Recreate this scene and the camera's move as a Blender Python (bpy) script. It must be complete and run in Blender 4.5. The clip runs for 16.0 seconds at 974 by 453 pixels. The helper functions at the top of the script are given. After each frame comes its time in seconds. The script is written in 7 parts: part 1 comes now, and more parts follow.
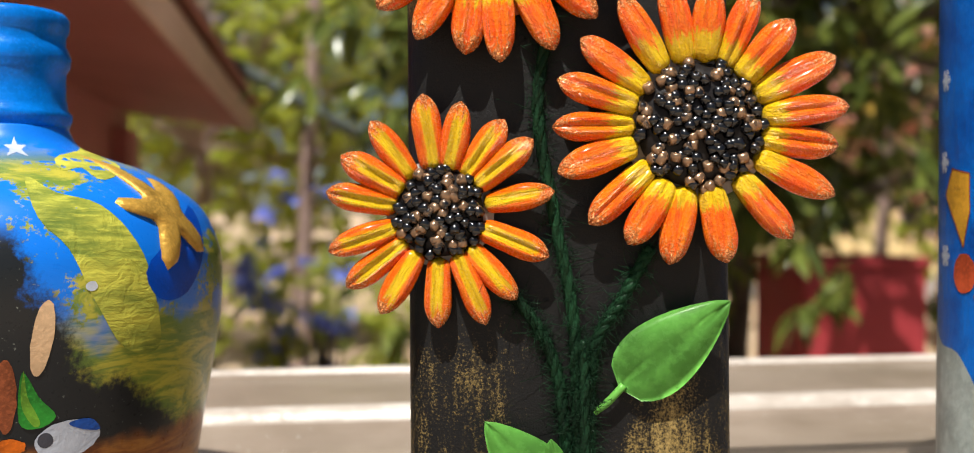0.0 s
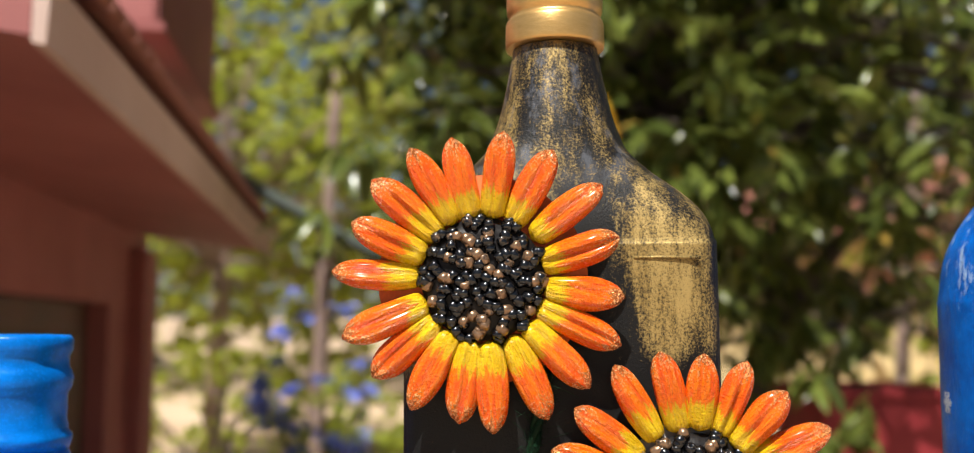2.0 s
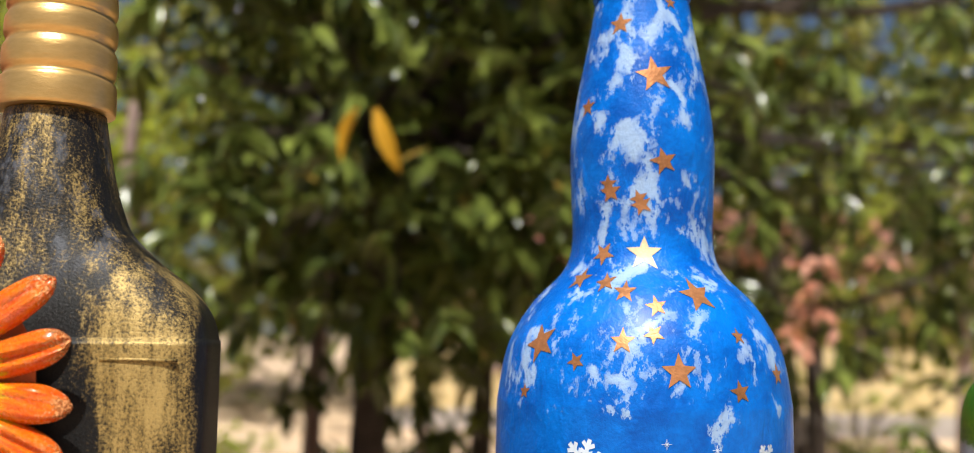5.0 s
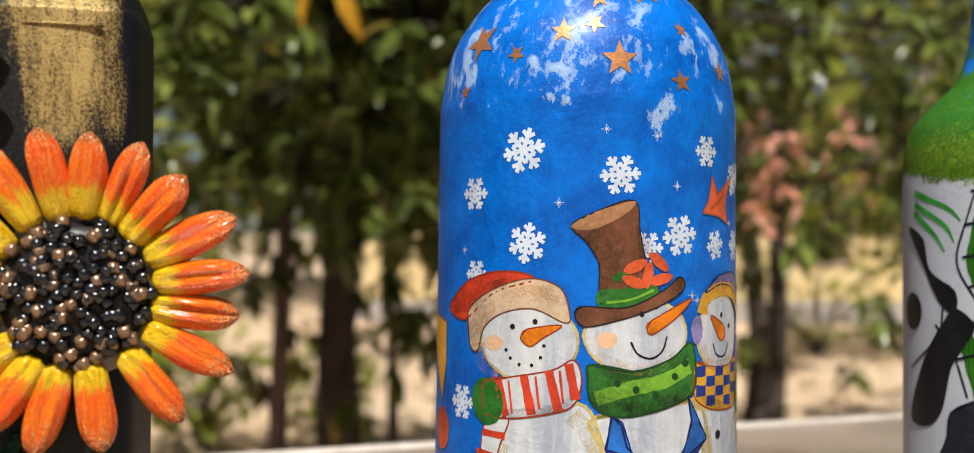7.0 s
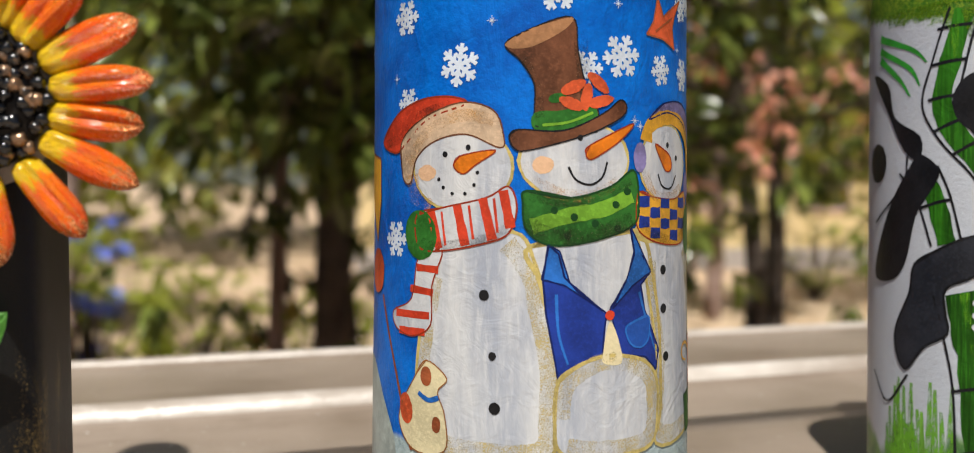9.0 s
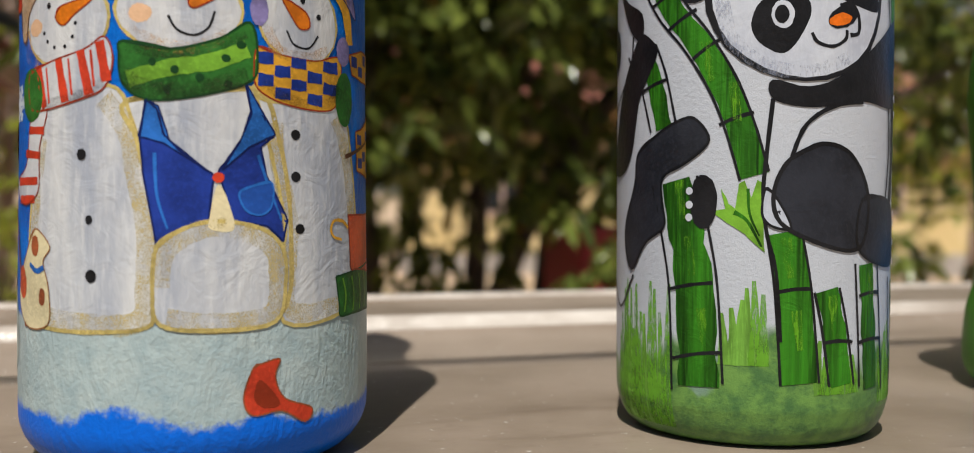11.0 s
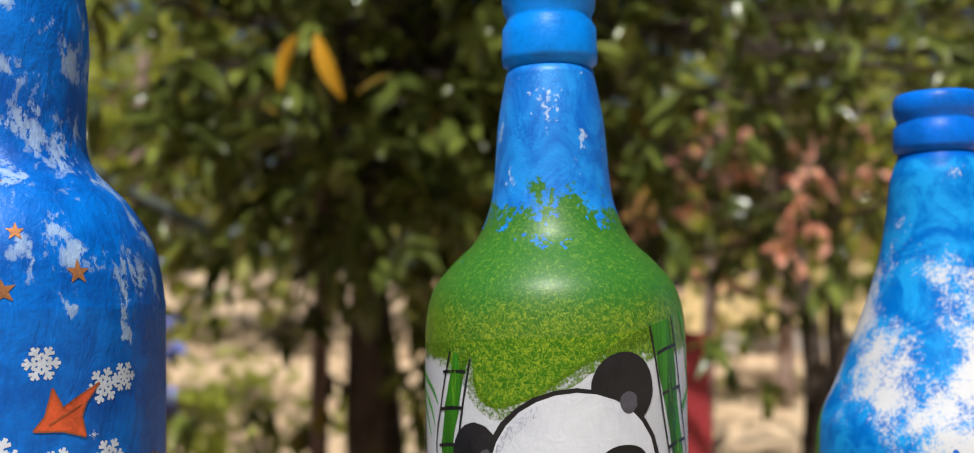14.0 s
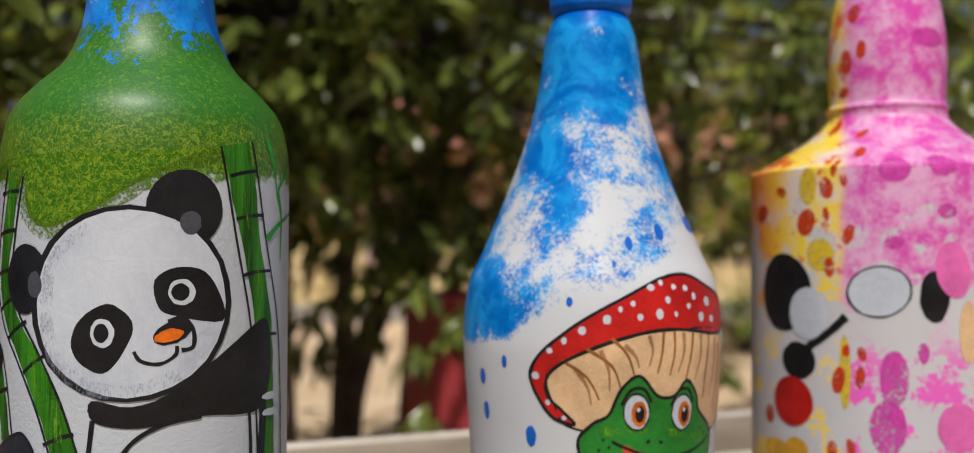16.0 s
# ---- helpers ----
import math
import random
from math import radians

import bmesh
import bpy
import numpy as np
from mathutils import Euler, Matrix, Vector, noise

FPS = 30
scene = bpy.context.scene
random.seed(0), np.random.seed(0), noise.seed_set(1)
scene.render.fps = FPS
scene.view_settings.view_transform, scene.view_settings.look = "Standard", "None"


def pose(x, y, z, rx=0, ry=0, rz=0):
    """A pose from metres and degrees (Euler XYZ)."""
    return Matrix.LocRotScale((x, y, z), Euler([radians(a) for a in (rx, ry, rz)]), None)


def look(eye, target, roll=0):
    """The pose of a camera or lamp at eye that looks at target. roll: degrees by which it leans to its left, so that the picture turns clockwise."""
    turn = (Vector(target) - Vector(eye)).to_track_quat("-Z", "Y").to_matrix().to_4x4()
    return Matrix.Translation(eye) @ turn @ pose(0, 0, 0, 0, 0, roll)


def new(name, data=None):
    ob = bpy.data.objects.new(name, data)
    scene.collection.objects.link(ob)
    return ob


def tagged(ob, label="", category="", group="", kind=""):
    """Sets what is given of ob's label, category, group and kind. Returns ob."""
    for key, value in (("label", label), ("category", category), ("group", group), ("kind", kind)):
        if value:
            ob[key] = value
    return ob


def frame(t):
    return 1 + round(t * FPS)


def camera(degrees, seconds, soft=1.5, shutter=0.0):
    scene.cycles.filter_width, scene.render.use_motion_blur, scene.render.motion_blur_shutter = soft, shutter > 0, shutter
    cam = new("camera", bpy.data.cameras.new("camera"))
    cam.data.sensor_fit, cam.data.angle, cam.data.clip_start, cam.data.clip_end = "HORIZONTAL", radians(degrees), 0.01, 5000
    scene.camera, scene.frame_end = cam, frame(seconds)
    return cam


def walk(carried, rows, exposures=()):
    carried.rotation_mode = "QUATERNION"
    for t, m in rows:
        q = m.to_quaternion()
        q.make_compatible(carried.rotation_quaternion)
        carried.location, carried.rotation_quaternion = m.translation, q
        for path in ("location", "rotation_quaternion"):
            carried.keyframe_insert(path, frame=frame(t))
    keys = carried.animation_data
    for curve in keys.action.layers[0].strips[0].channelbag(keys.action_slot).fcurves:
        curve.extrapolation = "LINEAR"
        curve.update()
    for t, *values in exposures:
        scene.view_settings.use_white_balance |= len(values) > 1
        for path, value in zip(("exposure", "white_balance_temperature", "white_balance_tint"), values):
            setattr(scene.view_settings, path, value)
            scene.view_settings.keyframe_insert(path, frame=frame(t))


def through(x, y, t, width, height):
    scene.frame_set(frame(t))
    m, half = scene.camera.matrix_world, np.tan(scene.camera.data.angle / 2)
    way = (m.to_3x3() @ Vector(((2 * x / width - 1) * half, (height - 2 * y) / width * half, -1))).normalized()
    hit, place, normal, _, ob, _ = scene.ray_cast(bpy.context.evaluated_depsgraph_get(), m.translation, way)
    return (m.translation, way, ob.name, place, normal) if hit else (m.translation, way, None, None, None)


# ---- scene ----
cam = camera(51.8, 16.0, 1.0)
METRES, EYE, TILT, LEAN, TURN = 0.68, 0.095, 0.0, 0.0, 0.0
ROWS = [
    (0.0, 0.0, 0.0, 0.0, 0.0, 0.0, -0.0),
    (0.5, 0.0029, 0.0041, 0.0293, 0.52, 1.48, 0.12),
    (1.0, 0.0054, 0.006, 0.0565, 0.85, 2.63, 0.23),
    (1.5, 0.0061, -0.0016, 0.0829, 1.01, 4.48, 0.13),
    (2.0, 0.0089, -0.0067, 0.1037, 0.95, 5.98, -0.19),
    (2.5, 0.0262, 0.0005, 0.1201, 0.52, 6.98, -0.63),
    (3.0, 0.0546, 0.0075, 0.1334, -0.75, 7.70, -1.34),
    (3.5, 0.0869, -0.0011, 0.148, -3.55, 8.30, -1.93),
    (4.0, 0.1221, 0.0131, 0.1585, -6.75, 8.25, -2.13),
    (6.5, 0.1487, 0.0266, 0.0767, -10.79, 3.09, -0.61),
    (7.0, 0.1553, 0.0306, 0.0562, -11.15, 1.3, -0.53),
    (7.5, 0.1608, 0.0315, 0.0341, -11.38, -0.14, -0.36),
    (8.0, 0.1667, 0.0339, 0.0204, -11.42, -1.14, -0.16),
    (10.5, 0.2837, 0.0599, -0.0288, -9.28, -1.55, -0.31),
    (11.0, 0.3493, 0.0475, -0.0463, -8.08, -1.1, -0.28),
    (11.5, 0.4061, 0.036, -0.033, -7.27, -0.76, 0.21),
    (12.0, 0.4086, 0.0309, -0.0049, -6.79, -0.31, 0.09),
    (12.5, 0.4098, 0.0289, 0.0374, -6.46, 0.36, 0.04),
    (13.0, 0.4289, 0.0318, 0.0723, -6.14, 1.36, -0.02),
    (13.5, 0.4349, 0.0259, 0.103, -6.21, 2.34, 0.38),
    (14.0, 0.4501, 0.0188, 0.1267, -6.44, 3.09, 0.81),
    (14.5, 0.4777, 0.0276, 0.1279, -7.23, 3.36, 1.17),
    (15.0, 0.5218, 0.0341, 0.1104, -9.0, 2.85, 0.93),
    (15.5, 0.5476, 0.0068, 0.0887, -10.96, 2.44, 0.37),
    (16.0, 0.5769, 0.0173, 0.0642, -13.57, 1.36, -0.1),
]
walk(cam, [(t, pose(0, 0, EYE, TILT, LEAN, TURN) @ pose(METRES * x, METRES * y, METRES * z, 90 + pitch, roll, yaw)) for t, x, y, z, yaw, pitch, roll in ROWS],
     [(0.0, 0.25), (2.6, 0.28), (3.2, 0.38), (4.2, 0.34), (6.5, 0.1), (8.2, 0.05), (10.3, -0.2), (11.6, -0.2), (12.5, -0.1), (13.5, 0.0), (15.0, 0.0), (16.0, -0.38)])

FSTOP = 10.5
cam.data.dof.use_dof = True
cam.data.dof.focus_distance = 0.274
cam.data.dof.aperture_fstop = FSTOP

# ---- world and sun ----
SUN_FROM = Vector((-0.17, -0.55, 1.0)).normalized()
world = bpy.data.worlds.new("sky")
scene.world = world
world.use_nodes = True
sky = world.node_tree.nodes.new("ShaderNodeTexSky")
sky.sky_type = 'NISHITA'
sky.sun_disc = False
sky.sun_elevation = math.asin(SUN_FROM.z)
sky.sun_rotation = math.atan2(SUN_FROM.x, SUN_FROM.y)
back = world.node_tree.nodes["Background"]
back.inputs["Strength"].default_value = 0.045
world.node_tree.links.new(sky.outputs[0], back.inputs["Color"])
sun_data = bpy.data.lights.new("sun", 'SUN')
sun_data.energy, sun_data.angle, sun_data.color = 5.8, radians(0.6), (1.0, 0.965, 0.89)
sun = new("sun", sun_data)
sun.matrix_world = look(SUN_FROM * 30, (0, 0, 0))


# ---- material helpers ----
class Paint:
    """A small builder of node materials."""

    def __init__(self, name, rough=0.5, metal=0.0, spec=0.5, coat=0.0):
        self.mat = bpy.data.materials.new(name)
        self.mat.use_nodes = True
        self.nt = self.mat.node_tree
        self.bsdf = self.nt.nodes["Principled BSDF"]
        self.put("Roughness", rough), self.put("Metallic", metal)
        self.put("Specular IOR Level", spec), self.put("Coat Weight", coat), self.put("Coat Roughness", 0.3)
        self.co = self.node("ShaderNodeTexCoord").outputs["Object"]

    def node(self, kind, **sets):
        n = self.nt.nodes.new(kind)
        for k, v in sets.items():
            setattr(n, k, v)
        return n

    def feed(self, socket, value):
        if isinstance(value, bpy.types.NodeSocket):
            self.nt.links.new(value, socket)
        elif isinstance(value, tuple) and len(value) == 3 and socket.type == 'RGBA':
            socket.default_value = (*value, 1)
        else:
            socket.default_value = value

    def put(self, name, value):
        self.feed(self.bsdf.inputs[name], value)

    def noise(self, scale, detail=3.0, rough=0.55, vec=None, stretch=None, warp=0.0):
        v = vec or self.co
        if stretch:
            m = self.node("ShaderNodeMapping")
            m.inputs["Scale"].default_value = stretch
            self.feed(m.inputs["Vector"], v)
            v = m.outputs[0]
        n = self.node("ShaderNodeTexNoise")
        self.feed(n.inputs["Vector"], v)
        n.inputs["Scale"].default_value, n.inputs["Detail"].default_value = scale, detail
        n.inputs["Roughness"].default_value, n.inputs["Distortion"].default_value = rough, warp
        return n.outputs[0]

    def math(self, op, a, b=0.0, c=0.0):
        n = self.node("ShaderNodeMath", operation=op)
        for s, v in zip(n.inputs, (a, b, c)):
            self.feed(s, v)
        return n.outputs[0]

    def step(self, x, lo, hi):
        n = self.node("ShaderNodeMapRange", interpolation_type='SMOOTHSTEP')
        for k, v in (("Value", x), ("From Min", lo), ("From Max", hi)):
            self.feed(n.inputs[k], v)
        return n.outputs[0]

    def mix(self, f, a, b):
        n = self.node("ShaderNodeMix", data_type='RGBA')
        self.feed(n.inputs[0], f), self.feed(n.inputs[6], a), self.feed(n.inputs[7], b)
        return n.outputs[2]

    def xyz(self):
        n = self.node("ShaderNodeSeparateXYZ")
        self.feed(n.inputs[0], self.co)
        return n.outputs

    def random(self):
        return self.node("ShaderNodeObjectInfo").outputs["Random"]

    def island(self):
        return self.node("ShaderNodeNewGeometry").outputs["Random Per Island"]

    def bump(self, height, strength=0.3, distance=0.0005):
        n = self.node("ShaderNodeBump")
        n.inputs["Strength"].default_value, n.inputs["Distance"].default_value = strength, distance
        self.feed(n.inputs["Height"], height)
        self.put("Normal", n.outputs[0])
        return self

    def colour(self, value):
        self.put("Base Color", value)
        return self


def tone(c, k):
    return tuple(min(1.0, v * k) for v in c)


def acrylic(name, c, rough=0.42, vary=0.25, grain=900, stretch=None, bump=0.25, dark=None):
    """Hand-laid acrylic paint: brush grain, thin and thick places."""
    p = Paint(name, rough, 0.0, 0.14, 0.12)
    coarse, fine = p.noise(60, 4, 0.6, stretch=stretch), p.noise(grain, 3, 0.6, stretch=stretch)
    a = p.mix(p.step(coarse, 0.3, 0.7), dark or tone(c, 1 - vary), tone(c, 1 + vary * 0.5))
    p.colour(p.mix(p.math('MULTIPLY', p.step(fine, 0.45, 0.75), 0.5), a, tone(c, 1 + vary)))
    p.put("Roughness", p.math('MULTIPLY_ADD', fine, 0.25, rough - 0.1))
    wrinkle = p.noise(120, 3, 0.6, warp=1.8)
    return p.bump(p.math('MULTIPLY_ADD', wrinkle, 2.2, fine), bump, 0.0004).mat


def surface(name, c1, c2, scale, rough=0.8, c3=None, metal=0.0, bump=0.4, dist=0.01, fine=8.0):
    """A plain outdoor surface with stains at two scales."""
    p = Paint(name, rough, metal)
    big, small = p.noise(scale, 5, 0.6), p.noise(scale * fine, 4, 0.65)
    a = p.mix(p.step(big, 0.3, 0.7), c1, c2)
    p.colour(p.mix(p.math('MULTIPLY', p.step(small, 0.5, 0.8), 0.6), a, c3 or tone(c2, 1.2)))
    p.put("Roughness", p.math('MULTIPLY_ADD', small, 0.25, rough - 0.12))
    return p.bump(small, bump, dist).mat


# ---- mesh helpers ----
def mesh_of(bm, name, smooth=True):
    me = bpy.data.meshes.new(name)
    bmesh.ops.recalc_face_normals(bm, faces=bm.faces)
    bm.to_mesh(me)
    bm.free()
    if smooth:
        me.shade_smooth()
    return me


def part(name, bm, material, parent=None, label="", smooth=True):
    me = bm if isinstance(bm, bpy.types.Mesh) else mesh_of(bm, name, smooth)
    if not me.materials:
        me.materials.append(material)
    ob = new(name, me)
    if parent:
        ob.parent = parent
    if label:
        tagged(ob, label)
    return ob


def thing(name, at=(0, 0, 0), turn=0.0):
    ob = new(name)
    ob.empty_display_size = 0.02
    ob.matrix_basis = pose(*at, 0, 0, turn)
    return ob


def smoothed(points, steps=6, closed=False):
    """A Catmull-Rom line through a few points of any dimension."""
    p = [np.array(q, float) for q in points]
    n, out = len(p), []
    for i in range(n if closed else n - 1):
        if closed:
            a, b, c, d = p[i - 1], p[i], p[(i + 1) % n], p[(i + 2) % n]
        else:
            a, b, c, d = p[max(i - 1, 0)], p[i], p[i + 1], p[min(i + 2, n - 1)]
        for s in range(steps):
            t = s / steps
            out.append(0.5 * (2 * b + (c - a) * t + (2 * a - 5 * b + 4 * c - d) * t * t + (3 * b - a - 3 * c + d) * t ** 3))
    if not closed:
        out.append(p[-1])
    return out


def lathe(profile, segments=96, flat=(1.0, 1.0), close=True):
    """A turned body from (radius, height) pairs."""
    bm = bmesh.new()
    rings = []
    for r, z in profile:
        rings.append([bm.verts.new((r * flat[0] * math.sin(2 * math.pi * k / segments), -r * flat[1] * math.cos(2 * math.pi * k / segments), z)) for k in range(segments)])
    for a, b in zip(rings, rings[1:]):
        for k in range(segments):
            bm.faces.new((a[k], a[(k + 1) % segments], b[(k + 1) % segments], b[k]))
    if close:
        bm.faces.new(rings[0]), bm.faces.new(rings[-1])
    return bm


def tube(points, radius, sides=8, bm=None, cap=True):
    """A round tube along a line; the radius is one number or one for each point."""
    bm = bm or bmesh.new()
    pts = [Vector(p) for p in points]
    rad = radius if hasattr(radius, "__len__") else [radius] * len(pts)
    rings, side = [], None
    for i, p in enumerate(pts):
        d = (pts[min(i + 1, len(pts) - 1)] - pts[max(i - 1, 0)]).normalized()
        if side is None:
            side = d.orthogonal().normalized()
        side = (side - d * side.dot(d)).normalized()
        up = d.cross(side)
        rings.append([bm.verts.new(p + rad[i] * (side * math.cos(2 * math.pi * k / sides) + up * math.sin(2 * math.pi * k / sides))) for k in range(sides)])
    for a, b in zip(rings, rings[1:]):
        for k in range(sides):
            bm.faces.new((a[k], a[(k + 1) % sides], b[(k + 1) % sides], b[k]))
    if cap:
        bm.faces.new(rings[0]), bm.faces.new(rings[-1])
    return bm


def box(lo, hi, bevel=0.0, bm=None):
    bm = bm or bmesh.new()
    made = bmesh.ops.create_cube(bm, size=1.0)["verts"]
    for v in made:
        v.co = Vector([(a + b) / 2 + c * (b - a) for a, b, c in zip(lo, hi, v.co)])
    if bevel:
        edges = list({e for v in made for e in v.link_edges})
        bmesh.ops.bevel(bm, geom=edges, offset=bevel, segments=2, affect='EDGES')
    return bm


def extruded(outline, axis_from, axis_to, along='X'):
    """A constant section drawn out along one axis; the outline is (other axis, height)."""
    bm = bmesh.new()
    put = (lambda s, a, b: (s, a, b)) if along == 'X' else (lambda s, a, b: (a, s, b))
    A = [bm.verts.new(put(axis_from, a, b)) for a, b in outline]
    B = [bm.verts.new(put(axis_to, a, b)) for a, b in outline]
    n = len(outline)
    for k in range(n):
        bm.faces.new((A[k], A[(k + 1) % n], B[(k + 1) % n], B[k]))
    bm.faces.new(A), bm.faces.new(B)
    return bm


# ---- leaves ----
def leaf_template(length, width, droop, fold, n=4):
    """A folded pointed leaf along +x, with its tip bent down."""
    vs, fs = [], []
    for i in range(n + 1):
        t = i / n
        w = width * (math.sin(math.pi * min(1, t * 0.94 + 0.06)) ** 0.8) * 0.5
        x, z = length * t * (1 - 0.12 * droop * t), -droop * length * t * t * 0.5
        vs += [(x, -w, z + fold * w), (x, 0, z), (x, w, z + fold * w)]
    for i in range(n):
        a, b = 3 * i, 3 * i + 3
        fs += [(a, b, b + 1, a + 1), (a + 1, b + 1, b + 2, a + 2)]
    return np.array(vs), np.array(fs)


def turn_to(d, roll):
    """Rows of a turn that brings +x to d."""
    d = d / np.linalg.norm(d)
    side = np.cross((0, 0, 1.0), d)
    side /= max(np.linalg.norm(side), 1e-6)
    up = np.cross(d, side)
    c, s = math.cos(roll), math.sin(roll)
    return np.array([d, side * c + up * s, up * c - side * s])


def foliage(name, rosettes, template, rng, leaves=(7, 11), spread=0.8, droop=0.35, size=(0.6, 1.2)):
    """One mesh of many leaves: each rosette is (place, outward way)."""
    V, F = template
    vs, fs, base = [], [], 0
    for place, way in rosettes:
        for k in range(rng.integers(*leaves)):
            a = rng.uniform(0, 2 * math.pi)
            d = np.array((math.cos(a), math.sin(a), rng.uniform(-0.6, 0.5))) * spread + np.array(way) * 0.6 + np.array((0, 0, -droop))
            m = turn_to(d, rng.normal(0, 0.5))
            vs.append((V * rng.uniform(*size)) @ m + place + rng.normal(0, 0.015, 3))
            fs.append(F + base)
            base += len(V)
    me = bpy.data.meshes.new(name)
    me.from_pydata(np.concatenate(vs).tolist(), [], np.concatenate(fs).tolist())
    me.shade_smooth()
    return me


def leaf_mat(name, dark, light, dry, rough=0.4, through=0.35):
    """Leaf green with a few dry ones, slightly translucent."""
    p = Paint(name, rough)
    r = p.island()
    vein = p.noise(40, 2)
    c = p.mix(p.math('POWER', r, 1.4), dark, light)
    c = p.mix(p.step(r, 0.982, 0.986), c, dry)
    c = p.mix(p.math('MULTIPLY', vein, 0.35), c, tone(light, 1.3))
    p.colour(c)
    p.put("Specular IOR Level", 0.4)
    t = p.node("ShaderNodeBsdfTranslucent")
    p.feed(t.inputs["Color"], p.mix(0.5, c, tone(light, 2.0)))
    m = p.node("ShaderNodeMixShader")
    m.inputs[0].default_value = through
    p.nt.links.new(p.bsdf.outputs[0], m.inputs[1])
    p.nt.links.new(t.outputs[0], m.inputs[2])
    p.nt.links.new(m.outputs[0], p.nt.nodes["Material Output"].inputs["Surface"])
    return p.mat


# ---- materials of the place ----
def ledge_material():
    p = Paint("taupe_gloss_paint", 0.32, 0.0, 0.6)
    big, fine, specks = p.noise(9, 5, 0.6), p.noise(180, 4, 0.6), p.noise(420, 2, 0.5)
    c = p.mix(p.step(big, 0.3, 0.7), (0.205, 0.158, 0.118), (0.30, 0.238, 0.188))
    c = p.mix(p.math('MULTIPLY', p.step(fine, 0.55, 0.8), 0.5), c, (0.19, 0.145, 0.105))
    c = p.mix(p.math('MULTIPLY', p.step(p.noise(26, 5, 0.65, stretch=(0.35, 1.6, 1)), 0.52, 0.7), 0.55), c, (0.15, 0.11, 0.08))
    c = p.mix(p.step(specks, 0.72, 0.76), c, (0.7, 0.68, 0.64))
    p.colour(c)
    p.put("Roughness", p.math('MULTIPLY_ADD', big, 0.25, 0.22))
    return p.bump(p.noise(35, 4), 0.12, 0.004).mat


M_LEDGE = ledge_material()
# Pale colour stands in for the sun's highlight on rim and lip.
M_RIM = surface("sun_highlight_rim", (0.37, 0.31, 0.26), (0.62, 0.56, 0.50), 12.0, 0.35, (0.70, 0.65, 0.59), dist=0.002)
M_EARTH = surface("dry_earth", (0.47, 0.32, 0.20), (0.60, 0.45, 0.31), 0.9, 0.95, (0.32, 0.27, 0.18), bump=0.6, dist=0.03)
M_PINK = surface("pink_wall_paint", (0.31, 0.10, 0.095), (0.39, 0.14, 0.13), 2.0, 0.75, (0.25, 0.085, 0.08), dist=0.004)
M_FASCIA = surface("pale_fascia", (0.56, 0.40, 0.34), (0.66, 0.49, 0.42), 3.0, 0.7, (0.5, 0.35, 0.3), dist=0.003)
M_TILE = surface("roof_tile", (0.19, 0.07, 0.05), (0.27, 0.1, 0.07), 4.0, 0.8, (0.12, 0.06, 0.05), dist=0.006)
M_DARKWOOD = surface("dark_door_wood", (0.05, 0.022, 0.016), (0.09, 0.035, 0.024), 6.0, 0.55, dist=0.003)
M_RED = surface("red_painted_cement", (0.25, 0.018, 0.025), (0.34, 0.03, 0.04), 3.0, 0.6, (0.2, 0.02, 0.025), dist=0.004)
M_BARK = surface("mango_bark", (0.045, 0.032, 0.024), (0.10, 0.075, 0.058), 9.0, 0.95, (0.16, 0.13, 0.11), bump=0.9, dist=0.02)
M_PALEBARK = surface("pale_bark", (0.26, 0.17, 0.14), (0.36, 0.26, 0.22), 9.0, 0.9, (0.18, 0.12, 0.1), bump=0.8, dist=0.015)
M_YELLOW = surface("yellow_wall", (0.62, 0.47, 0.22), (0.70, 0.56, 0.31), 1.5, 0.8, dist=0.004)
M_ROOFRED = surface("far_roof", (0.4, 0.14, 0.1), (0.5, 0.2, 0.16), 2.0, 0.8)
M_STONE = surface("grey_stone", (0.32, 0.29, 0.27), (0.44, 0.40, 0.37), 2.5, 0.9, dist=0.01)
M_PIPE = surface("grey_green_pipe", (0.06, 0.075, 0.065), (0.1, 0.12, 0.105), 5.0, 0.5, dist=0.002)
M_WINDOW = Paint("dark_glass", 0.08, 0.0, 0.6).colour((0.02, 0.022, 0.025)).mat
M_MANGO = leaf_mat("mango_leaf", (0.010, 0.022, 0.005), (0.175, 0.21, 0.042), (0.34, 0.19, 0.04), 0.25, 0.12)
M_BRIGHT = leaf_mat("bright_leaf", (0.12, 0.16, 0.02), (0.36, 0.39, 0.05), (0.4, 0.35, 0.1), 0.5, 0.45)
M_FARLEAF = leaf_mat("far_leaf", (0.10, 0.13, 0.025), (0.34, 0.34, 0.09), (0.4, 0.36, 0.2), 0.6, 0.4)
M_YLEAF = leaf_mat("yellow_mango_leaf", (0.62, 0.30, 0.02), (0.74, 0.40, 0.03), (0.6, 0.3, 0.03), 0.4, 0.35)
M_CROTON = leaf_mat("croton_leaf", (0.55, 0.18, 0.10), (0.72, 0.40, 0.30), (0.7, 0.32, 0.05), 0.45, 0.3)
M_BLUEFLOWER = leaf_mat("blue_petal", (0.08, 0.11, 0.50), (0.20, 0.26, 0.72), (0.3, 0.3, 0.7), 0.5, 0.3)

# ---- ledge ----
LEDGE_TURN = 9.0
BED = -0.0042   # the bottles stand this far under the rim's flat


